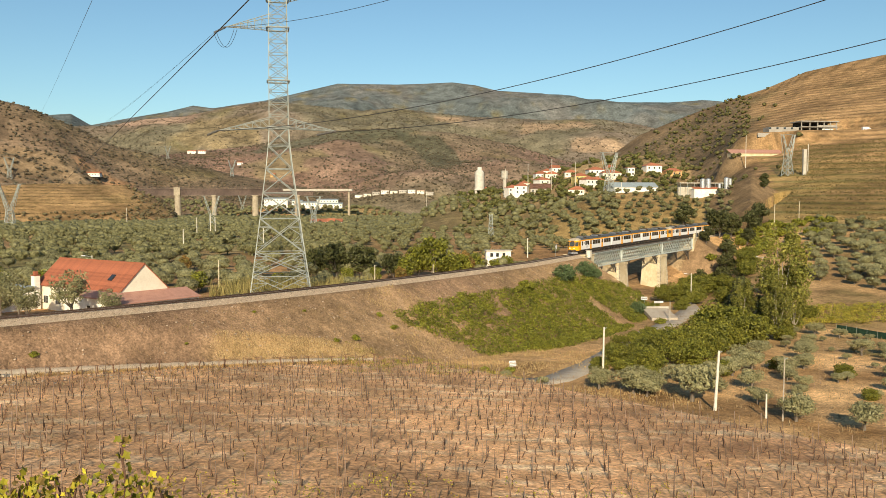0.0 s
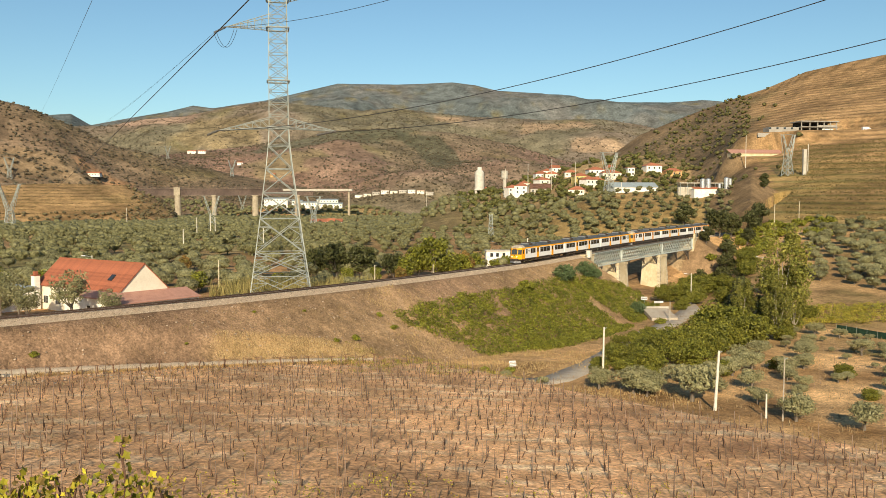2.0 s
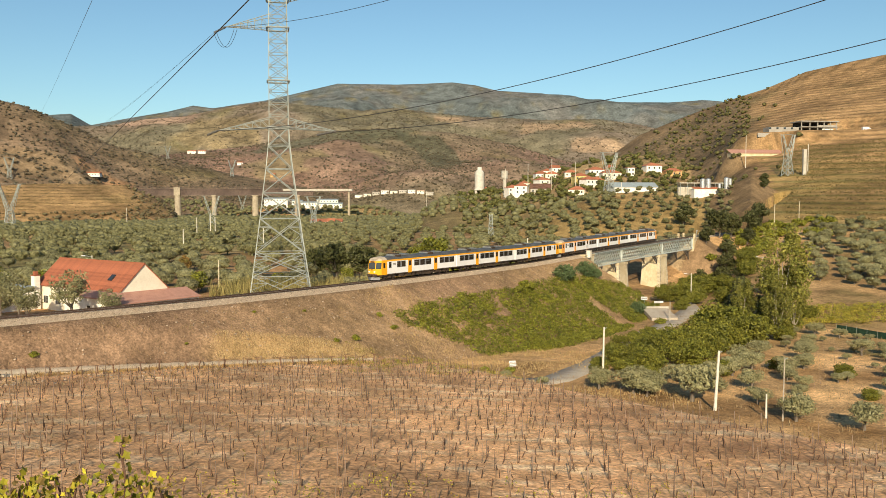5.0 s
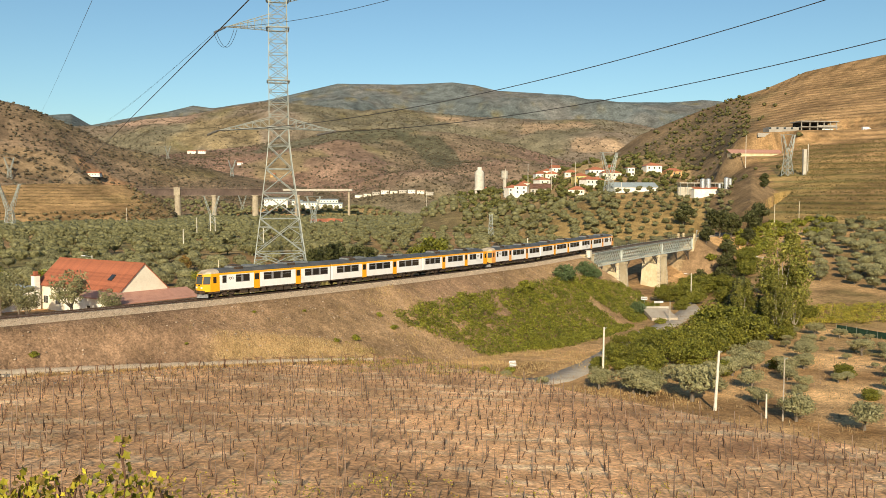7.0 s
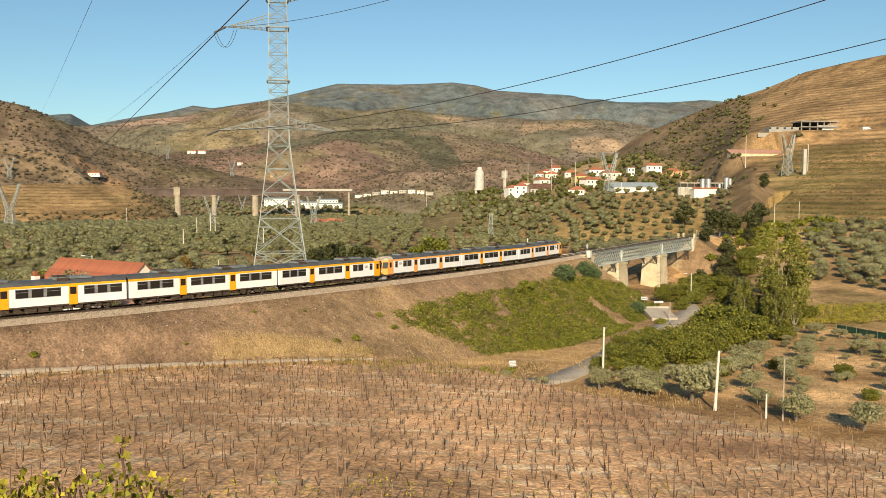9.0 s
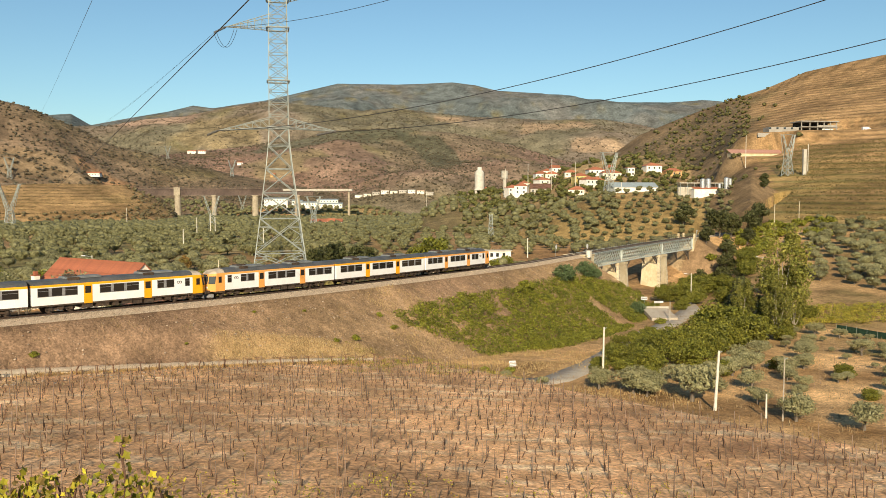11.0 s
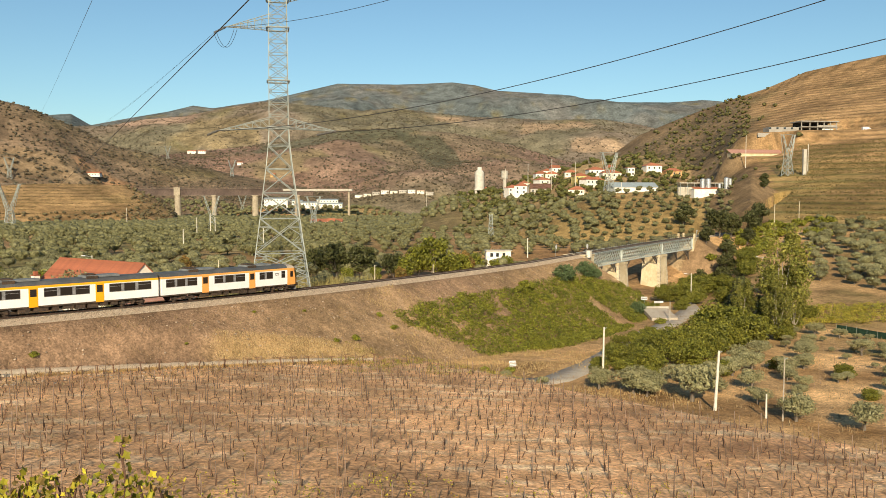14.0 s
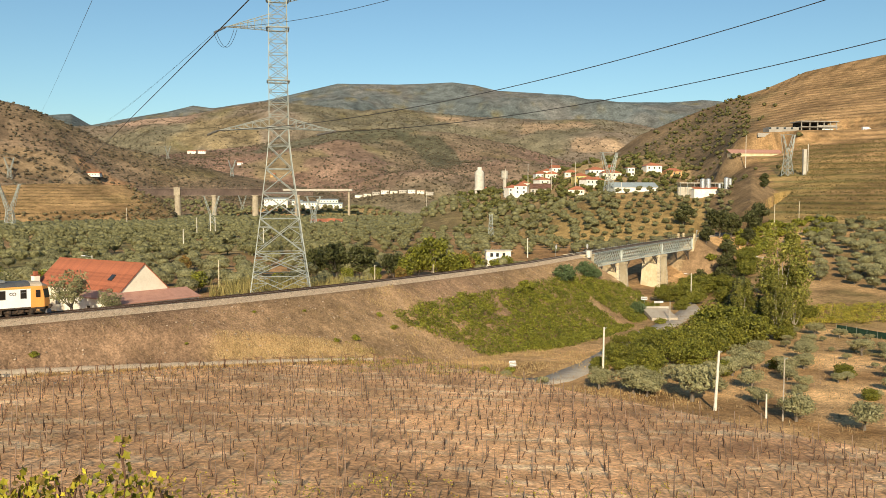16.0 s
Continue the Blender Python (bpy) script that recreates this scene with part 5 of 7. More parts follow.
    tagged(new("weeds", raw("weeds", v, quads(v), leaf("yellow-green weeds", (0.34, 0.28, 0.06), (0.24, 0.22, 0.05), 0.5))), "yellow-green weeds among the last vines", "weeds", kind="stuff")


track_side()


# the vine on the slope just below the camera
M_LIME_LEAF = leaf("lime vine leaves", (0.44, 0.40, 0.04), (0.30, 0.31, 0.035), 0.5)


def near_vine(x, y, height, seed, label, spread=0.15):
    rng = np.random.default_rng(seed)
    z = float(ground_z(x, y)[0])
    ob = thing("vine", Matrix.Translation((x, y, z)), label, "vine", "vines below the camera")
    bm = bmesh.new()
    pts = [Vector((0, 0, -0.1))]
    while pts[-1].z < height:
        pts.append(pts[-1] + Vector((rng.normal() * 0.03, rng.normal() * 0.03, 0.14)))
    for a, b in zip(pts, pts[1:]):
        rod(bm, a, b, 0.012, 5)
    part("cane", bm, M_VINEWOOD, ob)
    bm = bmesh.new()
    for a in pts[3:]:
        for k in range(6 if spread < 0.1 else 9):
            c = a + Vector((rng.normal() * spread, rng.normal() * spread, rng.normal() * 0.05))
            s = rng.uniform(0.026, 0.066)
            m = Matrix.Translation(c) @ Euler((rng.uniform(0.5, 1.9), rng.normal() * 0.5, rng.uniform(0, 6.28))).to_matrix().to_4x4()
            ring = []
            for t in range(15):
                ang = math.tau * t / 15
                r = s * (1.0 if t % 3 == 0 else 0.62) * (0.3 if t == 0 else 1)
                ring.append(bm.verts.new(m @ Vector((r * math.sin(ang), -r * math.cos(ang), 0.15 * s * math.cos(ang * 2)))))
            bm.faces.new(ring).material_index = int((0, 0, 0, 1, 1, 2, 3)[rng.integers(7)])
    part("leaves", bm, [M_GOLD, M_LIME_LEAF, M_FRESH, M_RUST], ob, "yellow and green vine leaves")
    return ob


for k, (x, y, h) in enumerate(((-2.92, 7.8, 1.79), (-4.1, 8.0, 1.62), (-3.85, 7.7, 1.6), (-3.6, 7.9, 1.6), (-3.35, 7.7, 1.55), (-4.2, 7.8, 1.68), (-2.9, 7.9, 1.5), (-4.0, 7.5, 1.5), (-3.4, 7.5, 1.45), (-3.7, 7.6, 1.66), (-2.6, 7.9, 1.45), (-3.95, 7.9, 1.75), (-4.25, 8.1, 1.78), (-3.8, 8.1, 1.75), (-3.2, 8.0, 1.62), (-2.75, 7.7, 1.45), (-4.1, 7.6, 1.6), (-3.5, 7.8, 1.55))):
    near_vine(x, y, h - (0.02 if k == 0 else 0.14), 400 + k, "vine shoot with yellow and green autumn leaves", 0.045 if k == 0 else 0.15)


# ---- terraced vines on the east hill and the left mound ----
def contour_vines(name, label, us, d0, d1, z0, z1, gap, leaves, seed, keep):
    rng = np.random.default_rng(seed)
    rows = []
    for u in us:
        d = np.arange(d0, d1, 0.5)
        y = d / math.sqrt(1 + u * u)
        z = ground_z(u * y, y)
        k = np.floor((z + 3 * value(u * y / 60, y / 60, seed)) / gap)
        i = np.nonzero((k[1:] != k[:-1]) & (z[1:] > z0) & (z[1:] < z1))[0]
        rows.append(np.stack([u * y[i], y[i], z[i] + 0.5], 1))
    rows = np.concatenate(rows)
    rows = rows[(rng.random(len(rows)) < keep) & (fbm(rows[:, 0], rows[:, 1], 40, 3, seed) > 0.36)]
    edge = np.abs(us[0]) < 0.5
    rows = rows[~(edge & (rows[:, 0] / rows[:, 1] < us[0] + 0.04 * value(rows[:, 2] / 5, rows[:, 2] * 0, seed)))]
    n = len(rows)
    rows = np.concatenate([rows, np.stack([np.full(n, 1.3), np.full(n, 0.6), rng.uniform(0.45, 0.8, n)], 1)], 1)
    v = foliage(rng, rows, 7, 0.34, 1.0)
    return tagged(new(name, raw(name, v, quads(v), leaves)), label, "vines", kind="stuff")


contour_vines("terraced_vines", "golden-green vines on hillside terraces", np.arange(0.388, 0.56, 0.0022), 300, 640, 6, 50, 1.5, leaf("terrace vine leaves", (0.195, 0.155, 0.055), (0.14, 0.12, 0.045)), 71, 0.9)
contour_vines("terraced_scrub", "dry brown terraces high on the hill", np.arange(0.385, 0.56, 0.0026), 560, 950, 62, 200, 5.0, leaf("dry terrace leaves", (0.20, 0.145, 0.06), (0.15, 0.12, 0.05)), 72, 0.6)
contour_vines("mound_vines", "vines along the terraces of a low mound", np.arange(-0.54, -0.31, 0.0014), 740, 880, 1, 40, 2.8, leaf("mound vine leaves", (0.14, 0.11, 0.045), (0.11, 0.095, 0.04)), 73, 0.9)

# ---- bridge ----
M_STEEL = mat("pale grey-green bridge paint", (0.50, 0.55, 0.52), 0.6, 0.1, 0.12, 0.8, tone=(0.40, 0.43, 0.40))
M_DARKSTEEL = mat("dark bridge steel", (0.07, 0.065, 0.06), 0.7, 0.3, 0.3, 1)
M_MASONRY = mat("cream pier masonry", (0.62, 0.52, 0.35), 0.9, 0, 0.18, 0.5, 0.5, 3, tone=(0.50, 0.40, 0.25))
M_QUOIN = mat("pale quoin stone", (0.58, 0.51, 0.38), 0.9, 0, 0.2, 1, rand=0.18)
M_CONCRETE = mat("weathered concrete", (0.46, 0.43, 0.37), 0.9, 0, 0.2, 0.8, 0.2, 6, tone=(0.36, 0.33, 0.28))
S0, S1 = 121.0, 203.0


def build_bridge():
    home = along((S0 + S1) / 2)
    inv = home.inverted()
    bridge = thing("railway_bridge", home, "grey-green steel lattice girder railway bridge on masonry piers", "bridge")

    def add(name, rows, r, material, parent, label="", sides=4):
        bm = bmesh.new()
        for a, b in rows:
            rod(bm, inv @ on_line(*a), inv @ on_line(*b), r, sides)
        return part(name, bm, material, parent, label)

    spans = (S0, 143.5, 176.0, S1)
    for side in (-2.2, 2.2):
        for a, b in zip(spans, spans[1:]):
            n = 6
            steps = np.linspace(a, b, n + 1)
            for z, nm in ((-0.45, "top_chord"), (-3.75, "bottom_chord")):
                bm = bmesh.new()
                for p, q in zip(steps, steps[1:]):
                    m0, m1 = inv @ along(p, side, z), inv @ along(q, side, z)
                    ring = [[bm.verts.new(m @ Vector(c)) for c in ((0, -0.18, -0.16), (0, 0.18, -0.16), (0, 0.18, 0.16), (0, -0.18, 0.16))] for m in (m0, m1)]
                    for i in range(4):
                        bm.faces.new((ring[0][i], ring[0][(i + 1) % 4], ring[1][(i + 1) % 4], ring[1][i]))
                part(nm, bm, M_STEEL, bridge)
            bars = np.arange(a, b - 0.1, 1.55)
            add("lattice", [((s, side - 0.08, -3.6), (min(s + 2.6, b), side - 0.08, -0.6)) for s in bars] , 0.085, M_STEEL, bridge)
            add("lattice", [((s, side + 0.08, -0.6), (min(s + 2.6, b), side + 0.08, -3.6)) for s in bars], 0.085, M_STEEL, bridge)
        for s in spans:
            add("upright", [((s, side + 0.12 * np.sign(side), -3.75), (s, side + 0.12 * np.sign(side), -0.4))], 0.24, M_STEEL, bridge)
        # railing
        for s in np.arange(S0 - 2, S1 + 6, 1.7):
            add("rail_post", [((s, side * 1.18, -0.5), (s, side * 1.18, 0.95))], 0.045, M_DARKSTEEL, bridge)
        for z in (0.35, 0.95):
            add("handrail", [((s, side * 1.18, z), (s + 4, side * 1.18, z)) for s in np.arange(S0 - 2, S1 + 3, 4)], 0.035, M_DARKSTEEL, bridge)
        # inspection walkway edge
        add("walkway", [((s, side * 1.12, -0.32), (s + 4, side * 1.12, -0.32)) for s in np.arange(S0, S1 - 1, 4)], 0.11, M_STEEL, bridge)
    bm = bmesh.new()
    for s in np.arange(S0, S1, 2.0):
        a, b = inv @ along(s), inv @ along(s + 2.0)
        ring = [[bm.verts.new(m @ Vector(c)) for c in ((0, -2.5, -0.42), (0, 2.5, -0.42), (0, 2.5, -0.34), (0, -2.5, -0.34))] for m in (a, b)]
        for i in range(4):
            bm.faces.new((ring[0][i], ring[0][(i + 1) % 4], ring[1][(i + 1) % 4], ring[1][i]))
    part("deck", bm, M_DARKSTEEL, bridge)
    for s in np.arange(S0 + 2, S1 - 1, 4.2):
        add("cross_beam", [((s, -2.2, -3.6), (s, 2.2, -0.8))], 0.09, M_DARKSTEEL, bridge)
    # dark raking brackets at the piers
    for s, ways in ((143.5, (-1, 1)), (176.0, (-1, 1)), (S1, (-1,))):
        for way in ways:
            for side in (-2.0, 2.0):
                rows = [((s + way * 2.2, side, -7.2), (s + way * 7.5, side, -3.9)), ((s + way * 2.2, side, -4.0), (s + way * 7.5, side, -4.0))]
                for k in range(4):
                    f0, f1 = k / 4, (k + 0.5) / 4
                    rows.append(((s + way * (2.2 + 5.3 * f0), side, -7.2 + 3.3 * f0), (s + way * (2.2 + 5.3 * f1), side, -4.0)))
                    rows.append(((s + way * (2.2 + 5.3 * f1), side, -4.0), (s + way * (2.2 + 5.3 * (f0 + 0.25)), side, -7.2 + 3.3 * (f0 + 0.25))))
                add("bracket", rows, 0.11, M_DARKSTEEL, bridge)

    for s, wide in ((143.5, 3.4), (176.0, 3.1)):
        m = inv @ along(s)
        bm = bmesh.new()
        ring = []
        for z, k in ((-4.0, 1.0), (-4.6, 1.0), (-4.61, 0.93), (-17.5, 1.16)):
            ring.append([bm.verts.new(m @ Vector((wide * k * a, 2.9 * k * b, z))) for a, b in ((-1, -1), (1, -1), (1, 1), (-1, 1))])
        for r0, r1 in zip(ring, ring[1:]):
            for i in range(4):
                bm.faces.new((r0[i], r0[(i + 1) % 4], r1[(i + 1) % 4], r1[i]))
        bm.faces.new(ring[0]), bm.faces.new(ring[-1])
        pier = part("pier", bm, M_MASONRY, bridge, "cream masonry pier with stone quoins")
        stone = mesh_of("quoin", boxes([(-0.5, -0.4, -0.27, 0.5, 0.4, 0.27)], 0.03), M_QUOIN)
        for a, b in ((-1, -1), (1, -1), (1, 1)):
            for k in range(20):
                z = -4.95 - k * 0.62
                t = 0.93 + (-4.61 - z) / 12.9 * 0.23
                o = new("quoin", stone)
                o.parent = pier
                turn = 0 if k % 2 else 90
                o.matrix_basis = m @ Matrix.Translation((a * (wide * t - 0.36), b * (2.9 * t - 0.36 if turn == 0 else 2.9 * t - 0.46), z)) @ pose(0, 0, 0, 0, 0, turn)
    for s, way in ((S0 - 1.5, -1), (S1 + 3.4, 1)):
        m = inv @ along(s)
        bm = bmesh.new()
        for r in ((-3.0, -2.75, -9.5, 3.0, 2.75, -0.55), (-3.2, -2.95, -0.55, 3.2, 2.95, -0.2), (-3.1, -3.4, -12, 3.1, 3.4, -5.2)):
            box(bm, *r, 0.04)
        bm.transform(m)
        ab = part("abutment", bm, M_MASONRY, bridge, "cream stone abutment")
        for side in (-2.7, 2.7) if way > 0 else ():
            for k in (-1, 1):
                bm = boxes([(k * 2.4 - 0.35, side - 0.3, -0.2, k * 2.4 + 0.35, side + 0.3, 1.15)], 0.04)
                bm.transform(m)
                part("parapet_pillar", bm, M_MASONRY, ab)


build_bridge()

# ---- house behind the line ----
M_TILE = mat("red roof tiles", (0.34, 0.115, 0.06), 0.85, 0, 0.22, 1.2, 0.3, 8, tone=(0.27, 0.095, 0.055), rand=0.15)
M_PINKTILE = mat("faded pink roof sheets", (0.46, 0.25, 0.19), 0.85, 0, 0.15, 1.2, tone=(0.40, 0.21, 0.16))
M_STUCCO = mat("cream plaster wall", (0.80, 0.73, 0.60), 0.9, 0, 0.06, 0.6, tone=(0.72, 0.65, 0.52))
M_LIME = mat("white limewash", (0.80, 0.77, 0.70), 0.9, 0, 0.06, 0.6, tone=(0.68, 0.64, 0.57))
M_WINDOW = pane_glass("dark window glass", (0.03, 0.035, 0.04))
M_SHED = mat("pale blue sheet roof", (0.34, 0.40, 0.42), 0.6, 0.1, 0.2, 1, tone=(0.28, 0.32, 0.34))


def slab(name, corners, thick, material, parent, label=""):
    """A flat panel from four corners, with thickness downwards."""
    bm = bmesh.new()
    top = [bm.verts.new(c) for c in corners]
    low = [bm.verts.new(Vector(c) - Vector((0, 0, thick))) for c in corners]
    bm.faces.new(top), bm.faces.new(low[::-1])
    n = len(corners)
    for i in range(n):
        bm.faces.new((top[i], low[i], low[(i + 1) % n], top[(i + 1) % n]))
    return part(name, bm, material, parent, label)


def build_house():
    # local x along the ridge towards the gable, y towards the rear
    m = Matrix.Translation((-45.2, 128.0, -4.3)) @ pose(0, 0, 0, 0, 0, -35.55)
    h = thing("house", m, "cream farmhouse with a red tiled gable roof", "house")
    L, w, eave, ridge = 22.9, 4.05, 4.3, 8.2
    bm = bmesh.new()
    pts = [(-w, 0), (w, 0), (w, eave), (0, ridge - 0.12), (-w, eave)]
    ends = [[bm.verts.new((x, y, z)) for y, z in pts] for x in (-L, -0.05)]
    for i in range(5):
        bm.faces.new((ends[0][i], ends[0][(i + 1) % 5], ends[1][(i + 1) % 5], ends[1][i]))
    bm.faces.new(ends[0]), bm.faces.new(ends[1])
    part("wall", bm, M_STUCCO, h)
    out = 4.35
    drop = (out - w) * (ridge - eave) / w
    for side in (-1, 1):
        roof = slab("roof", [(-L - 0.3, 0, ridge), (0.1, 0, ridge), (0.1, side * out, eave - drop + 0.1), (-L - 0.3, side * out, eave - drop + 0.1)], 0.14, M_TILE, h, "red tiled roof slope")
        if side < 0:
            course = math.hypot(out, ridge - eave + drop - 0.1)
            n = 17
            tile = mesh_of("tile_course", boxes([(-(L + 0.4) / 2, -course / n * 0.56, 0.0, (L + 0.4) / 2, course / n * 0.5, 0.045)]), M_TILE)
            for k in range(n):
                f = (k + 0.5) / n
                o = new("tile_course", tile)
                o.parent = roof
                o.matrix_basis = Matrix.Translation((-L / 2 - 0.1, side * out * f, ridge + (eave - drop + 0.1 - ridge) * f + 0.03)) @ pose(0, 0, 0, math.degrees(math.atan2(ridge - eave + drop - 0.1, out)) + 2, 0, 0)
            sky_light = part("skylight", boxes([(-0.5, -0.6, 0, 0.5, 0.6, 0.14)], 0.02), M_WINDOW, roof, "small roof window")
            sky_light.matrix_basis = Matrix.Translation((-4.6, -2.5, ridge - 2.5 * 0.94 + 0.1)) @ pose(0, 0, 0, 43, 0, 0)
    part("ridge_cap", boxes([(-L - 0.3, -0.14, ridge - 0.02, 0.1, 0.14, ridge + 0.1)], 0.03), M_TILE, h)
    # lean-to against the gable
    a0, a1 = -7.6, 7.4
    bm = bmesh.new()
    sect = [(0.0, 0), (3.3, 0), (3.3, 2.75), (0.0, 3.9)]
    ends = [[bm.verts.new((x, y, z)) for x, z in sect] for y in (a0, a1)]
    for i in range(4):
        bm.faces.new((ends[0][i], ends[0][(i + 1) % 4], ends[1][(i + 1) % 4], ends[1][i]))
    bm.faces.new(ends[0]), bm.faces.new(ends[1])
    lean = part("lean_to", bm, M_LIME, h, "white lean-to with a faded pink roof")
    slab("lean_to_roof", [(-0.02, a0 - 0.2, 4.1), (3.6, a0 - 0.2, 2.85), (3.6, a1 + 0.2, 2.85), (-0.02, a1 + 0.2, 4.1)], 0.1, M_PINKTILE, lean)
    # front wing below the trees
    bm = boxes([(-9.5, -7.4, 0, -0.1, -4.06, 3.5)])
    part("front_wing", bm, M_LIME, h)
    slab("wing_roof", [(-9.7, -7.6, 3.5), (-0.05, -7.6, 3.5), (-0.05, -4.0, 4.2), (-9.7, -4.0, 4.2)], 0.1, M_PINKTILE, h)
    for x in (-20.5, -17.0, -12.6):
        win = part("window", boxes([(x - 0.75, -4.13, 1.1, x + 0.75, -4.02, 2.5)], 0.02), M_LIME, h)
        part("pane", boxes([(x - 0.62, -4.16, 1.22, x - 0.05, -4.135, 2.38)]), M_WINDOW, win)
        part("pane", boxes([(x + 0.05, -4.16, 1.22, x + 0.62, -4.135, 2.38)]), M_WINDOW, win)
    for x in (-7.5, -3.0):
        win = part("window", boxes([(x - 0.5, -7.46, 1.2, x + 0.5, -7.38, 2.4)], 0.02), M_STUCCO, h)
        part("pane", boxes([(x - 0.4, -7.49, 1.3, x + 0.4, -7.465, 2.3)]), M_WINDOW, win)
    ch = part("chimney", boxes([(-22.4, -5.5, 0, -21.4, -4.5, 5.6)], 0.03), M_LIME, h, "white chimney with a tiled cap")
    part("chimney_cap", boxes([(-22.5, -5.6, 5.6, -21.3, -4.4, 5.75), (-22.2, -5.3, 5.75, -21.6, -4.7, 6.3)], 0.03), M_TILE, ch)
    shed = thing("shed", Matrix.Translation((-71.5, 136, -4.2)) @ pose(0, 0, 0, 0, 0, -35), "low white shed with a pale blue sheet roof", "shed")
    part("wall", boxes([(-5, -3, 0, 5, 3, 3.1)]), M_LIME, shed)
    slab("roof", [(-5.3, -3.3, 3.15), (5.3, -3.3, 3.15), (5.3, 3.3, 3.9), (-5.3, 3.3, 3.9)], 0.1, M_SHED, shed)


build_house()

# ---- pylons ----
M_GALV = mat("galvanised lattice steel", (0.33, 0.36, 0.34), 0.6, 0.1, 0.15, 0.5, tone=(0.26, 0.285, 0.27))
M_WIRE = mat("dark aluminium cable", (0.05, 0.05, 0.055), 0.5, 0.4, 0.1, 1)
M_INSUL = mat("dark glass insulator", (0.11, 0.105, 0.10), 0.35, 0, 0.1, 3)


def tower_ring(w, z):
    return [Vector((a * w, b * w, z)) for a, b in ((-1, -1), (1, -1), (1, 1), (-1, 1))]


def lattice_box(bm, r0, r1, r, parent=None):
    """Four legs, a top frame and crossed braces; with a parent each bar is a part of its own."""
    for i in range(4):
        j = (i + 1) % 4
        for name, a, b, k in (("leg", r0[i], r1[i], 1.45), ("strut", r1[i], r1[j], 1), ("brace", r0[i], r1[j], 1), ("brace", r0[j], r1[i], 1)):
            if parent:
                bm = bmesh.new()
            rod(bm, a, b, r * k, 4)
            if parent:
                part(name, bm, M_GALV, parent)


def lattice_arm(bm, z, half, tip, drop, rise, r):
    """A tapering arm from the tower's body to a tip."""
    sgn = 1 if tip > 0 else -1
    end = Vector((tip, 0, z + drop))
    roots = [Vector((sgn * half, b * half, z)) for b in (-1, 1)] + [Vector((sgn * half, b * half, z + rise)) for b in (-1, 1)]
    for p in roots:
        rod(bm, p, end, r * 1.3, 4)
    n = 6
    for k in range(1, n):
        f, g = k / n, (k - 0.5) / n
        q = [p.lerp(end, f) for p in roots]
        p0 = [p.lerp(end, (k - 1) / n) for p in roots]
        for a, b in ((0, 2), (1, 3), (0, 1)):
            rod(bm, q[a], q[b], r * 0.8, 4)
            rod(bm, p0[a], q[b], r * 0.8, 4)
    return end


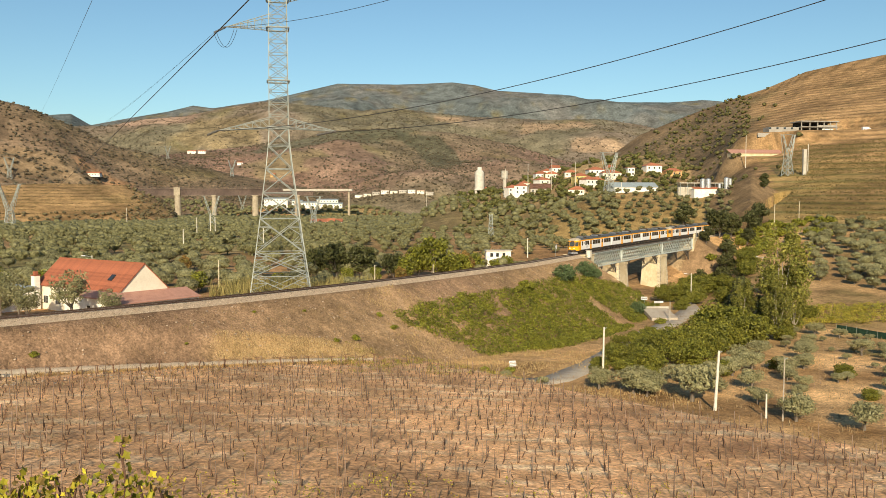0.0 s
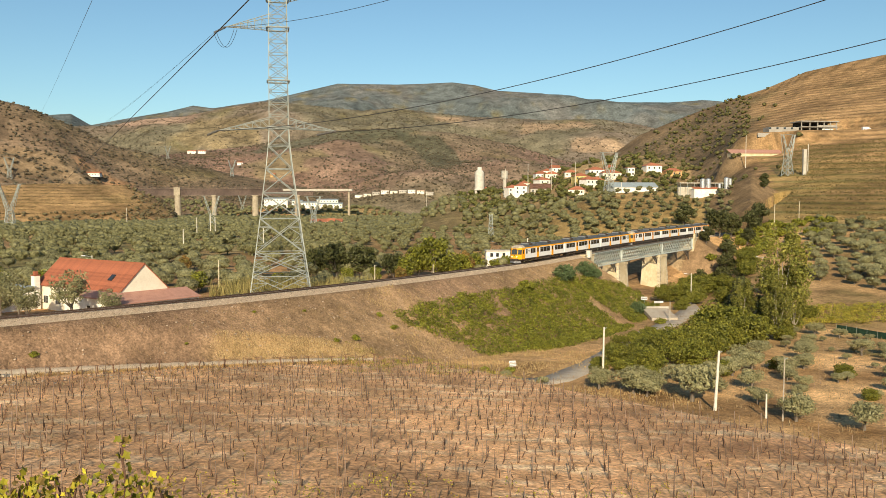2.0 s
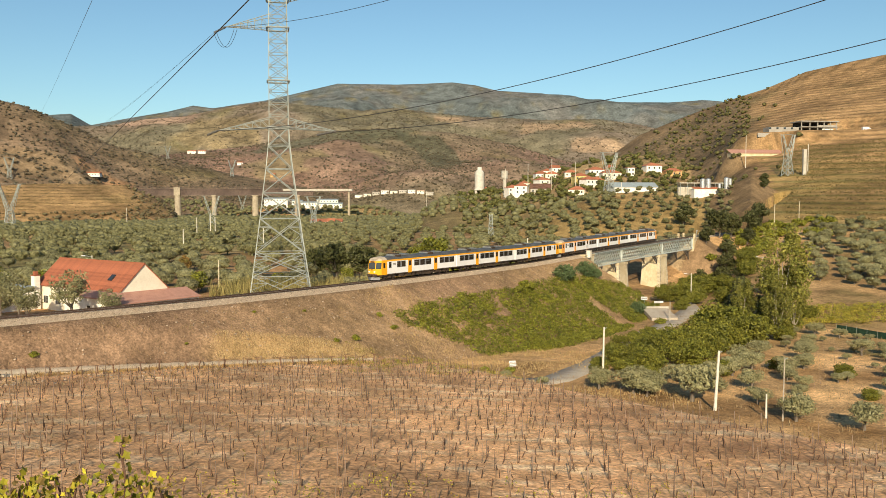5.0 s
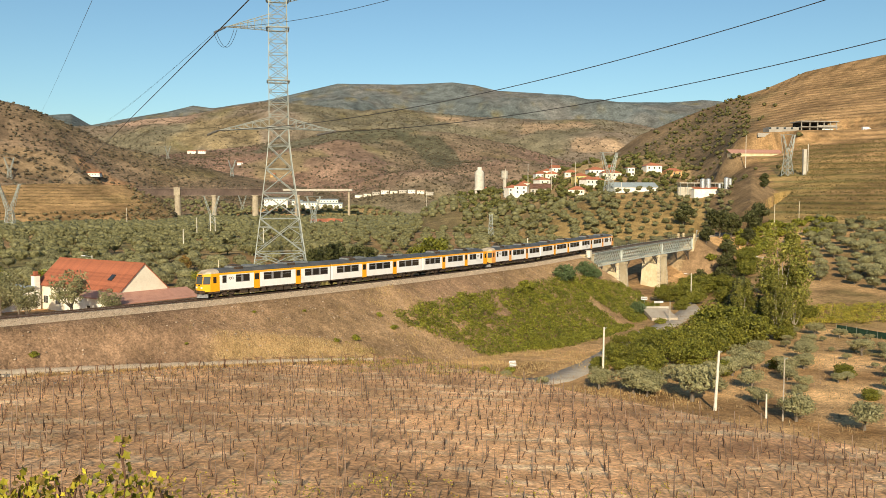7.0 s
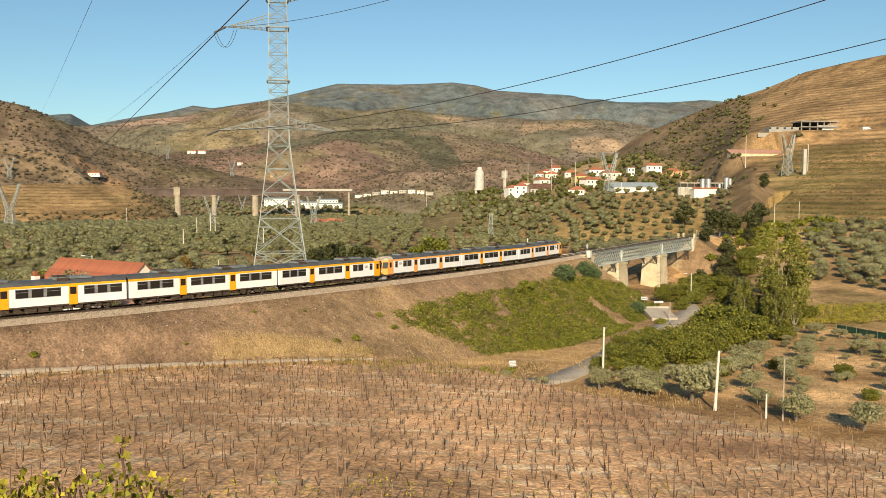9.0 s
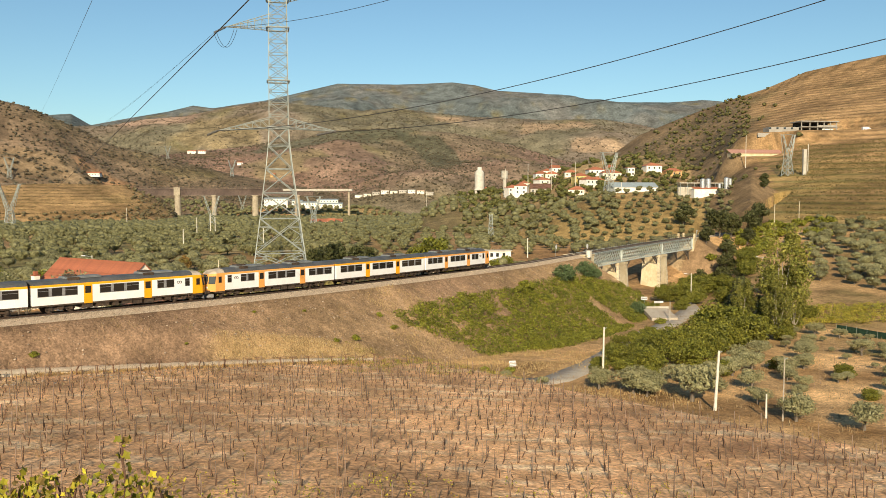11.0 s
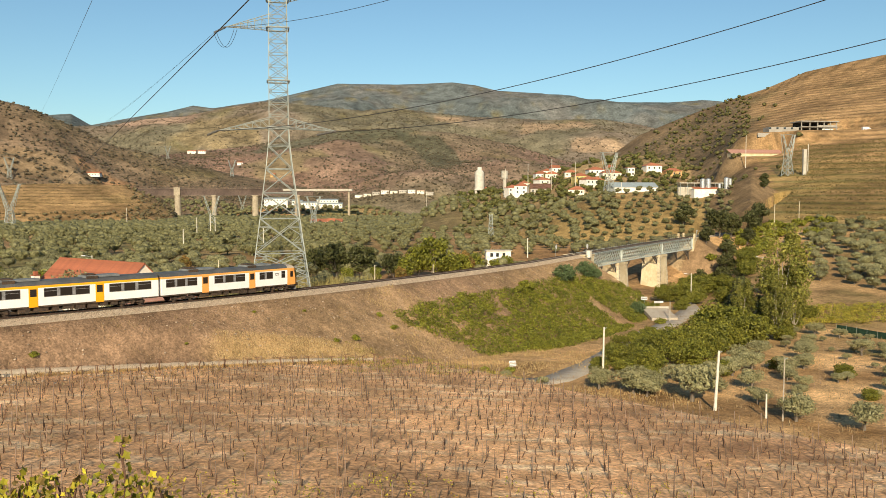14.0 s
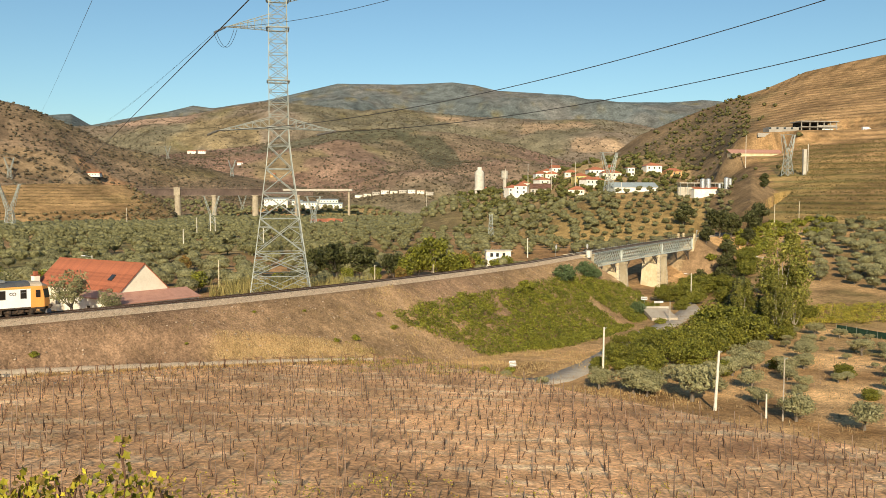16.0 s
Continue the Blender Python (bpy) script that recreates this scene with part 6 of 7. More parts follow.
def big_pylon():
    p = thing("pylon", Matrix.Translation((-28.9, 150, -4.2)) @ pose(0, 0, 0, 0, 0, 12), "tall grey steel lattice power pylon", "pylon")
    levels = [(0, 5.4), (4.6, 4.75), (8.5, 4.2), (14.5, 3.4), (19.0, 2.85), (23.2, 2.3), (27.3, 1.85), (30.4, 1.66)]
    for k, ((z0, w0), (z1, w1)) in enumerate(zip(levels, levels[1:])):
        bm = bmesh.new()
        lattice_box(None, tower_ring(w0, z0), tower_ring(w1, z1), 0.072, p)
        if k < 4:
            # redundant bars between the legs and the crossed braces
            r0, r1 = tower_ring(w0, z0), tower_ring(w1, z1)
            for i in range(4):
                for j in ((i + 1) % 4, (i + 3) % 4):
                    low, high = r0[i].lerp(r1[j], 0.25), r0[j].lerp(r1[i], 0.75)
                    for f, q in ((0.25, low), (0.5, low), (0.5, high), (0.75, high)):
                        rod(bm, r0[i].lerp(r1[i], f), q, 0.045, 4)
            part("stay", bm, M_GALV, p)
        else:
            bm.free()
    z, w = 30.4, 1.66
    while z < 56:
        lattice_box(None, tower_ring(w, z), tower_ring(w * 0.992, z + 2.15), 0.055, p)
        z, w = z + 2.15, w * 0.992
    for z in (30.4, 38.5, 47.6, 52.6):
        bm = bmesh.new()
        r = tower_ring(1.85, z)
        for i in range(4):
            rod(bm, r[i], r[(i + 1) % 4], 0.13, 4)
        part("ring_frame", bm, M_GALV, p)
    tips = {}
    for name, z, tip, drop, rise in (("low_left", 30.4, -10.3, -0.6, 1.7), ("low_right", 30.4, 10.0, -0.4, 1.7), ("mid_left", 47.6, -8.8, 0.0, -0.0 + 2.2), ("high_left", 52.6, -5.2, 1.6, 2.0), ("high_right", 52.6, 6.0, 0.9, 2.0)):
        bm = bmesh.new()
        tips[name] = lattice_arm(bm, z, 1.62 if z < 40 else 1.5, tip, drop, rise, 0.055)
        part("cross_arm", bm, M_GALV, p)
    for name, to in (("low_left", (-1.9, -0.6, -0.9)), ("mid_left", (-2.0, -0.6, -1.2)), ("low_right", (-3.6, -2.0, -0.9))):
        # a turned string: discs on a thin core, as one skin
        a, d = tips[name], Vector(to)
        side = d.cross(Vector((0, 0, 1))).normalized()
        up = side.cross(d).normalized()
        steps = [(k / 9 + q, w) for k in range(9) for q, w in ((0.0, 0.07), (0.012, 0.2), (0.07, 0.2), (0.085, 0.07))]
        verts = [a + d * f + (side * math.cos(i * math.tau / 8) + up * math.sin(i * math.tau / 8)) * w for f, w in steps for i in range(8)]
        faces = [(k * 8 + i, k * 8 + (i + 1) % 8, k * 8 + 8 + (i + 1) % 8, k * 8 + 8 + i) for k in range(len(steps) - 1) for i in range(8)]
        part("insulator_string", raw("insulator_string", np.array(verts), faces, M_INSUL), None, p, "dark insulator string")
    bm = bmesh.new()
    a, b = tips["mid_left"] + Vector((-2.0, -0.6, -1.2)), tips["mid_left"] + Vector((1.4, -0.3, -0.4))
    for dx in (0, 0.5):
        for k in range(10):
            f, g = k / 10, (k + 1) / 10
            rod(bm, a.lerp(b, f) + Vector((dx, 0, -11 * f * (1 - f))), a.lerp(b, g) + Vector((dx, 0, -11 * g * (1 - g))), 0.035, 4)
    part("jumper_cable", bm, M_WIRE, p)
    return {k: p.matrix_world @ v for k, v in tips.items()}


TIPS = big_pylon()


def cable(name, a, b, sag, r, label, n=40):
    """One hanging cable as a continuous tube."""
    a, b = Vector(a), Vector(b)
    side = (b - a).cross(Vector((0, 0, 1))).normalized()
    up = Vector((0, 0, 1))
    verts = []
    for k in range(n + 1):
        f = k / n
        c = a.lerp(b, f) - Vector((0, 0, 4 * sag * f * (1 - f)))
        verts += [c + (side * math.cos(q * math.tau / 5) + up * math.sin(q * math.tau / 5)) * r for q in range(5)]
    faces = [(i * 5 + q, i * 5 + (q + 1) % 5, (i + 1) * 5 + (q + 1) % 5, (i + 1) * 5 + q) for i in range(n) for q in range(5)]
    return tagged(new(name, raw(name, np.array(verts), faces, M_WIRE, True)), label, "cable", "power lines")


LINE_LABEL = "thin dark overhead power cable"
cable("power_cable", TIPS["low_left"], (38.21, 75.0, 32.23), 2.75, 0.048, LINE_LABEL)
cable("power_cable", TIPS["low_right"], (45.09, 80.0, 29.24), 2.05, 0.048, LINE_LABEL)
cable("power_cable", TIPS["mid_left"], (-0.25, 95.0, 37.04), 1.0, 0.036, LINE_LABEL)
cable("power_cable", (-9.28, 45.0, 24.5), (-439.44, 900.0, 24.96), 8.0, 0.035, LINE_LABEL, 80)
cable("power_cable", (-17.9, 45.0, 24.62), (-432.56, 900.0, 105.22), 5.0, 0.013, LINE_LABEL, 80)
for lift in (0.0, 2.0):
    cable("power_cable", TIPS["mid_left"] + Vector((-2.0, -0.6, -1.2)), (-408.05, 900.0, 84.48 + lift), 10.0, 0.02, LINE_LABEL, 60)


def v_pylon(x, y, height, label, turn=0.0, lift=0.0):
    """A lattice tower with a narrow waist and two spread horns."""
    z = float(ground_z(x, y)[0]) - 0.3
    p = thing("lattice_tower", Matrix.Translation((x, y, z)) @ pose(0, 0, 0, 0, 0, turn), label, "pylon", "far pylons")
    bm = bmesh.new()
    k = height / 21
    r = 0.11 * k
    wa, wb = 2.1 * k, 1.3 * k
    z0 = 0
    for z1, w0, w1 in ((3.2 * k, wa, 1.85 * k), (6.2 * k, 1.85 * k, 1.55 * k), (8.6 * k, 1.55 * k, wb)):
        lattice_box(bm, tower_ring(w0, z0), tower_ring(w1, z1), r)
        z0 = z1
    part("base_frame", bm, M_GALV, p)
    for s in (-1, 1):
        prev = [Vector((s * wb * f, b * wb, z0)) for f in (0.05, 1.0) for b in (-1, 1)]
        for i in range(1, 5):
            f = i / 4
            zc = z0 + (height - z0) * f
            cx = s * (0.6 * k + 3.9 * k * f)
            wd = 0.75 * k * (1 - 0.6 * f)
            cur = [Vector((cx + s * wd * t, b * wb * (1 - 0.5 * f), zc)) for t in (-1, 1) for b in (-1, 1)]
            bars = [(a, b, 1.2) for a, b in zip(prev, cur)] + [(prev[0], cur[2], 0.8), (prev[2], cur[0], 0.8), (prev[0], cur[1], 0.8), (cur[0], cur[2], 0.8)]
            for a, b, q in bars:
                bm = bmesh.new()
                rod(bm, a, b, r * q, 4)
                part("horn_bar", bm, M_GALV, p)
            prev = cur
    bm = bmesh.new()
    for b in (-0.6, 0.6):
        rod(bm, (-6.5 * k, 0, height), (6.5 * k, b * k, height), r * 0.6, 4)
    part("cross_bar", bm, M_GALV, p)


TOWER = "pale steel lattice power tower with two horns"
for x, y, h, t in ((82.5, 422, 21, 25), (179, 442, 21.5, 30), (-150.5, 552, 22, 15), (-91.2, 598, 22, 20), (-286, 560, 30, 10), (-520, 1020, 26, 10), (-330, 1330, 26, 5), (-430, 1330, 20, 5), (-260, 1100, 24, 10)):
    v_pylon(x, y, h, TOWER, t)

# ---- posts, road and small things by the stream ----
M_WHITEPOST = mat("white concrete post", (0.66, 0.62, 0.54), 0.85, 0, 0.1, 2, tone=(0.55, 0.50, 0.42))
M_ROAD = mat("pale worn asphalt", (0.44, 0.385, 0.31), 0.9, 0, 0.2, 0.6, 0.2, 10, tone=(0.38, 0.31, 0.24))
M_SIGN = mat("white sign", (0.75, 0.75, 0.75), 0.5, 0, 0.05, 1)
M_NET = mat("dark green netting", (0.02, 0.055, 0.035), 0.7, 0, 0.2, 2)


def post(x, y, height, r, label, lean=0.0, material=None, lamp=False, sink=0.0):
    z = float(ground_z(x, y)[0]) - sink
    p = thing("utility_pole" if height > 3.5 else "post", Matrix.Translation((x, y, z)) @ pose(0, 0, 0, 0, lean, 0), label, "pole")
    bm = bmesh.new()
    rod(bm, (0, 0, -0.4), (0, 0, height), r, 8, r * 0.65)
    part("shaft", bm, material or M_WHITEPOST, p)
    if height > 5:
        bm = bmesh.new()
        rod(bm, (0, 0, height - 0.25), (-1.3 if lamp else 0.35, 0, height - 0.05), 0.05, 5)
        part("bracket", bm, M_GALV, p)
    if lamp:
        part("lamp_head", boxes([(-1.9, -0.15, height - 0.12, -1.2, 0.15, height + 0.02)], 0.04), M_SIGN, p, "street lamp head")
    return p


POLE = "white concrete utility pole"
post(22.2, 116.6, 6.7, 0.17, POLE, 1)
post(30.2, 93.0, 6.7, 0.19, POLE, 3)
post(35.8, 88.2, 6.8, 0.09, "slim weathered wooden pole", 0.5, M_PALEBARK)
post(34.5, 89.4, 2.6, 0.13, "short white marker post", 0)
post(49.0, 182, 4.4, 0.13, "short grey concrete post by the lane", 0, M_CONCRETE)
post(62.9, 214, 7.8, 0.14, "concrete street lamp pole", 0, None, True)
post(84, 222, 7.0, 0.14, "concrete street lamp pole", 0, None, True)
post(122, 312, 9.0, 0.17, "tall wooden power line pole", 0, M_QUOIN)
post(131, 312, 8.6, 0.16, "tall wooden power line pole", 0, M_QUOIN)
post(-13, 161, 5.2, 0.12, "slim wooden pole beside the railway", 0, M_QUOIN)
post(-2, 172, 4.8, 0.12, "slim wooden pole beside the railway", 0, M_QUOIN)
post(-61, 147, 8.0, 0.12, "street lamp pole by the house", 0, None, True)
post(-43, 162, 6.2, 0.12, "slim wooden pole among olive trees", 0, M_QUOIN)
for x, y, h in ((-220, 590, 14), (-122, 420, 10), (-114, 424, 10), (-118, 430, 12), (-15, 780, 22), (95, 452, 12), (187, 436, 15), (150, 500, 18), (185, 520, 20), (-92, 300, 8), (-70, 330, 8), (30, 300, 7), (60, 600, 24), (78, 610, 22), (47, 640, 22), (92, 590, 20)):
    post(x, y, h, 0.22, "pale power line pole on the plain", 0)


def build_road():
    pts = [Vector(p) for p in ((6.0, 108.0, 0), (11.0, 109.5, 0), (15.2, 112.8, 0), (18.4, 118.6, 0), (23.0, 127.0, 0), (28.4, 139.0, 0), (35.0, 154.0, 0), (44.0, 171.0, 0), (52.0, 186.0, 0), (60.0, 204.0, 0), (63.5, 221.0, 0))]
    line = []
    for a, b in zip(pts, pts[1:]):
        line += [a.lerp(b, k / 6) for k in range(6)]
    verts = []
    zs = ground_z(np.array([p.x for p in line]), np.array([p.y for p in line]))
    zs = np.convolve(np.r_[zs[:1].repeat(4), zs, zs[-1:].repeat(4)], np.ones(9) / 9, "valid")
    for k, p in enumerate(line):
        q = line[min(k + 1, len(line) - 1)] - line[max(k - 1, 0)]
        n = Vector((q.y, -q.x, 0)).normalized()
        for w, dz in ((-2.4, -0.6), (-2.1, 0.12), (2.1, 0.12), (2.4, -0.6)):
            verts.append((p.x + n.x * w, p.y + n.y * w, zs[k] + dz))
    faces = [(i * 4 + j, i * 4 + j + 1, i * 4 + j + 5, i * 4 + j + 4) for i in range(len(line) - 1) for j in range(3)]
    tagged(new("road", raw("road", verts, faces, M_ROAD)), "narrow pale asphalt lane to the bridge", "road", kind="structure")


build_road()
ramp = thing("concrete_ramp", Matrix.Translation((48.0, 189.5, -12.0)) @ pose(0, 0, 0, 0, 0, 4), "pale concrete apron with a low parapet", "ramp")
slab("apron", [(-2.8, -5.5, 0.0), (3.0, -5.5, 0.0), (3.2, 2, 1.2), (-2.6, 2, 1.2)], 0.8, M_ROAD, ramp)
part("parapet", boxes([(-2.9, 2.0, 0.4, 3.5, 2.35, 1.6)], 0.04), M_CONCRETE, ramp)


def sign_board(x, y, height, boards, label, turn=0):
    z = float(ground_z(x, y)[0])
    s = thing("road_sign", Matrix.Translation((x, y, z)) @ pose(0, 0, 0, 0, 0, turn), label, "sign")
    bm = bmesh.new()
    rod(bm, (0, 0, -0.3), (0, 0, height), 0.04, 6)
    part("sign_post", bm, M_GALV, s)
    for x0, z0, w, h in boards:
        b = part("board", boxes([(x0, -0.06, z0, x0 + w, -0.03, z0 + h)], 0.008), M_SIGN, s)
        part("text_bar", boxes([(x0 + 0.1, -0.068, z0 + h * 0.38, x0 + w - 0.1, -0.062, z0 + h * 0.62)]), M_UNDER, b)


sign_board(9.8, 119.0, 1.55, ((-0.5, 1.15, 1.0, 0.36), (-0.4, 0.72, 1.0, 0.36)), "white direction sign on a post", 15)
sign_board(49.5, 197.0, 2.4, ((-0.2, 1.9, 2.2, 0.45),), "white direction sign board by the lane", 5)
sign_board(47.0, 196.5, 2.2, ((-0.9, 1.6, 1.5, 0.7),), "white sign board by the lane", 5)
# warning triangle beyond the bridge, round disc before it
for nm, s, side, shape in (("railway_sign", 205.5, 2.9, 3), ("railway_sign", 112.0, -3.0, 4), ("railway_sign", 117.0, 3.1, 12)):
    p = thing(nm, along(s, side, 0.0), "white railway board on a grey post", "sign")
    bm = bmesh.new()
    rod(bm, (0, 0, -1.2), (0, 0, 2.4), 0.05, 6)
    part("sign_post", bm, M_GALV, p)
    bm = bmesh.new()
    bmesh.ops.create_cone(bm, cap_ends=True, segments=shape, radius1=0.6, radius2=0.6, depth=0.05, matrix=Matrix.Translation((0, -0.1, 2.0)) @ pose(0, 0, 0, 90, 0, 0) @ pose(0, 0, 0, 0, 0, 180 if shape == 3 else 0))
    part("board", bm, M_SIGN, p)
# trackside hut by the bridge
hut = thing("relay_cabinet", along(118.5, 3.0, -0.9), "low cream trackside cabinet by the bridge", "cabinet")
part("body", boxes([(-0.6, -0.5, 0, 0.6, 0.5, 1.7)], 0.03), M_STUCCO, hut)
part("lid", boxes([(-0.7, -0.6, 1.7, 0.7, 0.6, 1.82)], 0.02), M_CONCRETE, hut)

# green netting fence and the yellowing vines beside it
fence = thing("garden_fence", Matrix.Translation((79.2, 156.0, float(ground_z(79.2, 156.0)[0]))) @ pose(0, 0, 0, 0, 0, -70), "dark green netting fence on thin posts", "fence")
part("netting", boxes([(-8, -0.02, 0.05, 9, 0.02, 1.35)]), M_NET, fence)
for k in range(8):
    bm = bmesh.new()
    rod(bm, (-8 + k * 2.42, 0, -0.3), (-8 + k * 2.42, 0, 1.55), 0.04, 6)
    part("fence_post", bm, M_GALV, fence)
rng = np.random.default_rng(44)
gx, gy = rng.uniform(68, 112, 1700), rng.uniform(168, 187, 1700)
s = (np.abs((gy - 170 - (gx - 70) * 0.15) % 2.6 - 1.3) < 0.75) & (gx / gy > 0.42)
gx, gy = gx[s], gy[s]
rows = np.stack([gx, gy, ground_z(gx, gy) + 0.6, *[np.full(len(gx), 0.8)] * 2, rng.uniform(0.25, 0.6, len(gx))], 1)
v = foliage(rng, rows, 26, 0.15, 1.0)
tagged(new("garden_vines", raw("garden_vines", v, quads(v), leaf("yellowing vine leaves", (0.40, 0.335, 0.05), (0.24, 0.235, 0.04)))), "yellowing vines in a garden plot", "vines", kind="stuff")
gx, gy = rng.uniform(46, 82, 420), rng.uniform(92, 150, 420)
s = (gx / gy < 0.56) & (gx / gy > 0.44)
blades("plot_stakes", "thin stakes of a young vineyard plot", gx[s], gy[s], rng, 1.0, 0.03, 1, 0.0, M_STAKE, "stakes")


# ---- the village and the far buildings ----
M_ROOFTILE = mat("village roof tiles", (0.40, 0.15, 0.08), 0.85, 0, 0.2, 0.4, tone=(0.32, 0.125, 0.07), rand=0.15)
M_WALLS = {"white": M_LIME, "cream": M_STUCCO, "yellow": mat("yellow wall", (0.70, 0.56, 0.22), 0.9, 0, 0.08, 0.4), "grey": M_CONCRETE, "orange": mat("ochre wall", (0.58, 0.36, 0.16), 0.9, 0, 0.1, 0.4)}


def cottage(x, y, wide, deep, high, wall, label, turn=0.0, roof=1.6, hip=True, floors=2, sink=1.5, tile=None):
    z = float(ground_z(x, y)[0]) - sink
    h = thing("house", Matrix.Translation((x, y, z)) @ pose(0, 0, 0, 0, 0, turn), label, "house", "houses of the village")
    high = high * 0.66 + sink
    wide, roof = wide * 0.85, roof * 1.5
    part("wall", boxes([(-wide / 2, -deep / 2, 0, wide / 2, deep / 2, high)]), M_WALLS[wall], h)
    bm = bmesh.new()
    o = 0.4
    base = [bm.verts.new(c) for c in ((-wide / 2 - o, -deep / 2 - o, high), (wide / 2 + o, -deep / 2 - o, high), (wide / 2 + o, deep / 2 + o, high), (-wide / 2 - o, deep / 2 + o, high))]
    r = wide / 2 - (deep / 2 if hip and wide > deep else -o)
    top = [bm.verts.new((-r, 0, high + roof)), bm.verts.new((r, 0, high + roof))]
    for f in ((base[0], base[1], top[1], top[0]), (base[2], base[3], top[0], top[1]), (base[1], base[2], top[1]), (base[3], base[0], top[0]), base[::-1]):
        bm.faces.new(f)
    part("roof", bm, tile or M_ROOFTILE, h)
    n = max(2, int(wide / 3.2))
    for f in range(floors):
        zz = high - 2.3 - f * 2.8
        if zz < sink:
            break
        for k in range(n):
            cx = -wide / 2 + (k + 0.5) * wide / n
            win = part("window", boxes([(cx - 0.6, -deep / 2 - 0.08, zz, cx + 0.6, -deep / 2 + 0.02, zz + 1.4)]), M_WALLS["grey"], h)
            part("pane", boxes([(cx - 0.48, -deep / 2 - 0.11, zz + 0.1, cx + 0.48, -deep / 2 - 0.085, zz + 1.3)]), M_WINDOW, win)
    return h


W = "white village house with an orange tiled roof"
for x, y, w, dd, hh, t in ((52.3, 640, 12, 9, 8.5, 20), (57.5, 620, 11, 9, 11, -15), (73.8, 634, 11, 9, 8, 25), (101.2, 590, 12, 8, 8.5, 30), (112, 626, 14, 9, 6.5, 10), (107.5, 598, 12, 8, 3.5, 12), (152, 620, 14, 10, 6, 10)):
    cottage(x, y, w, dd, hh, "white", W, t)
for x, y, w, dd, hh, t in ((91.5, 578, 13, 8, 4.5, -20), (118.8, 604, 16, 8, 6, 8), (63, 655, 10, 8, 5, 10), (98, 655, 12, 8, 3.5, 5), (86, 668, 11, 8, 3.5, -20)):
    cottage(x, y, w, dd, hh, "cream", "cream village house with an orange tiled roof", t)
cottage(98.5, 612, 12, 8, 7, "yellow", "yellow village house with a tiled roof", 15)
cottage(165, 612, 14, 8, 4, "orange", "ochre village house with a tiled roof", 5)
cottage(124, 634, 10, 8, 5, "orange", "reddish house with a tiled roof", 5)
cottage(133, 606, 6, 6, 9, "white", "narrow white tower house", 10, 0.3)
cottage(70.5, 612, 17, 10, 3.6, "grey", "dark barn with a brown roof in the village", -8, 2.5, False, 1, tile=mat("brown barn roof", (0.16, 0.085, 0.06), 0.85, 0, 0.2, 0.4))
for x, y, w, hh in ((8, 770, 10, 4), (17, 772, 12, 5), (26, 780, 9, 5), (36, 700, 8, 5), (-4, 775, 9, 4), (84, 690, 10, 4), (90, 684, 8, 5), (78, 680, 12, 4)):
    cottage(x, y, w, 8, hh, "white", "small white house on the edge of the village", 12)
# long white warehouse and the cellar with steel tanks
cottage(122, 548, 34, 16, 11, "white", "long white warehouse with a grey metal roof", 6, 2.2, False, 0, tile=M_SHED)
cottage(143, 524, 12, 10, 9, "white", "white annex of the warehouse", 6, 0.8, False, 1, tile=M_SHED)
cellar = thing("winery", Matrix.Translation((122.5, 402, 15.4)) @ pose(0, 0, 0, 0, 0, 8), "white winery with a red roof and steel tanks", "winery")
part("wall", boxes([(-6.5, -4, 0, 9.0, 5, 5.6)]), M_LIME, cellar)
slab("roof", [(-7, -4.5, 5.7), (9.5, -4.5, 5.7), (9.5, 0, 6.9), (-7, 0, 6.9)], 0.15, M_ROOFTILE, cellar)
part("canopy", boxes([(-14, 0, 9.0, 14, 6, 9.4)]), M_WHITEPOST, cellar, "flat white canopy")
for k in range(7):
    bm = bmesh.new()
    rod(bm, (-13.5 + k * 4.5, 0.3, 0), (-13.5 + k * 4.5, 0.3, 9.0), 0.16, 6)
    part("column", bm, M_GALV, cellar)
part("rear_wall", boxes([(-13, 5.0, 0, 14, 6, 8.9)]), M_CONCRETE, cellar)
M_TANK = mat("steel tank", (0.62, 0.63, 0.64), 0.35, 0.7, 0.08, 1)
for x, r, h, y in ((0.0, 1.6, 11.5, -1), (3.6, 1.6, 11.5, -1), (11.0, 1.1, 8.6, -0.5), (16.2, 1.5, 12.3, 1), (18.8, 1.1, 11.8, 1.5)):
    bm = bmesh.new()
    rod(bm, (x, y, 0.0), (x, y, h), r, 20)
    rod(bm, (x, y, h), (x, y, h + 0.5), r, 20, 0.2)
    tank = part("tank", bm, M_TANK, cellar, "shiny steel wine tank")
cellar.scale = (0.78, 0.78, 0.78)
# white silo
M_SILO = mat("pale silo concrete", (0.56, 0.54, 0.48), 0.9, 0, 0.15, 0.25, tone=(0.46, 0.44, 0.39))
silo = thing("silo", Matrix.Translation((29.6, 690, 12)), "tall white concrete silo on legs", "silo")
bm = bmesh.new()
rod(bm, (0, 0, 12.5), (0, 0, 26), 3.9, 20)
rod(bm, (0, 0, 26), (0, 0, 28), 3.9, 20, 2.0)
part("drum", bm, M_SILO, silo)
part("cap", boxes([(-1.6, -1.6, 28, 1.6, 1.6, 30.2)]), M_SILO, silo)
for a in (-3, 3):
    for b in (-3, 3):
        part("leg", boxes([(a - 0.6, b - 0.6, -6, a + 0.6, b + 0.6, 12.5)]), M_SILO, silo)
part("drum_base", boxes([(-4.1, -4.1, 11.5, 4.1, 4.1, 12.6)]), M_SILO, silo)
tank2 = thing("water_tower", Matrix.Translation((47.5, 655, 18)), "small pale water tower in the village", "tower")
bm = bmesh.new()
rod(bm, (0, 0, 0), (0, 0, 14), 1.4, 12)
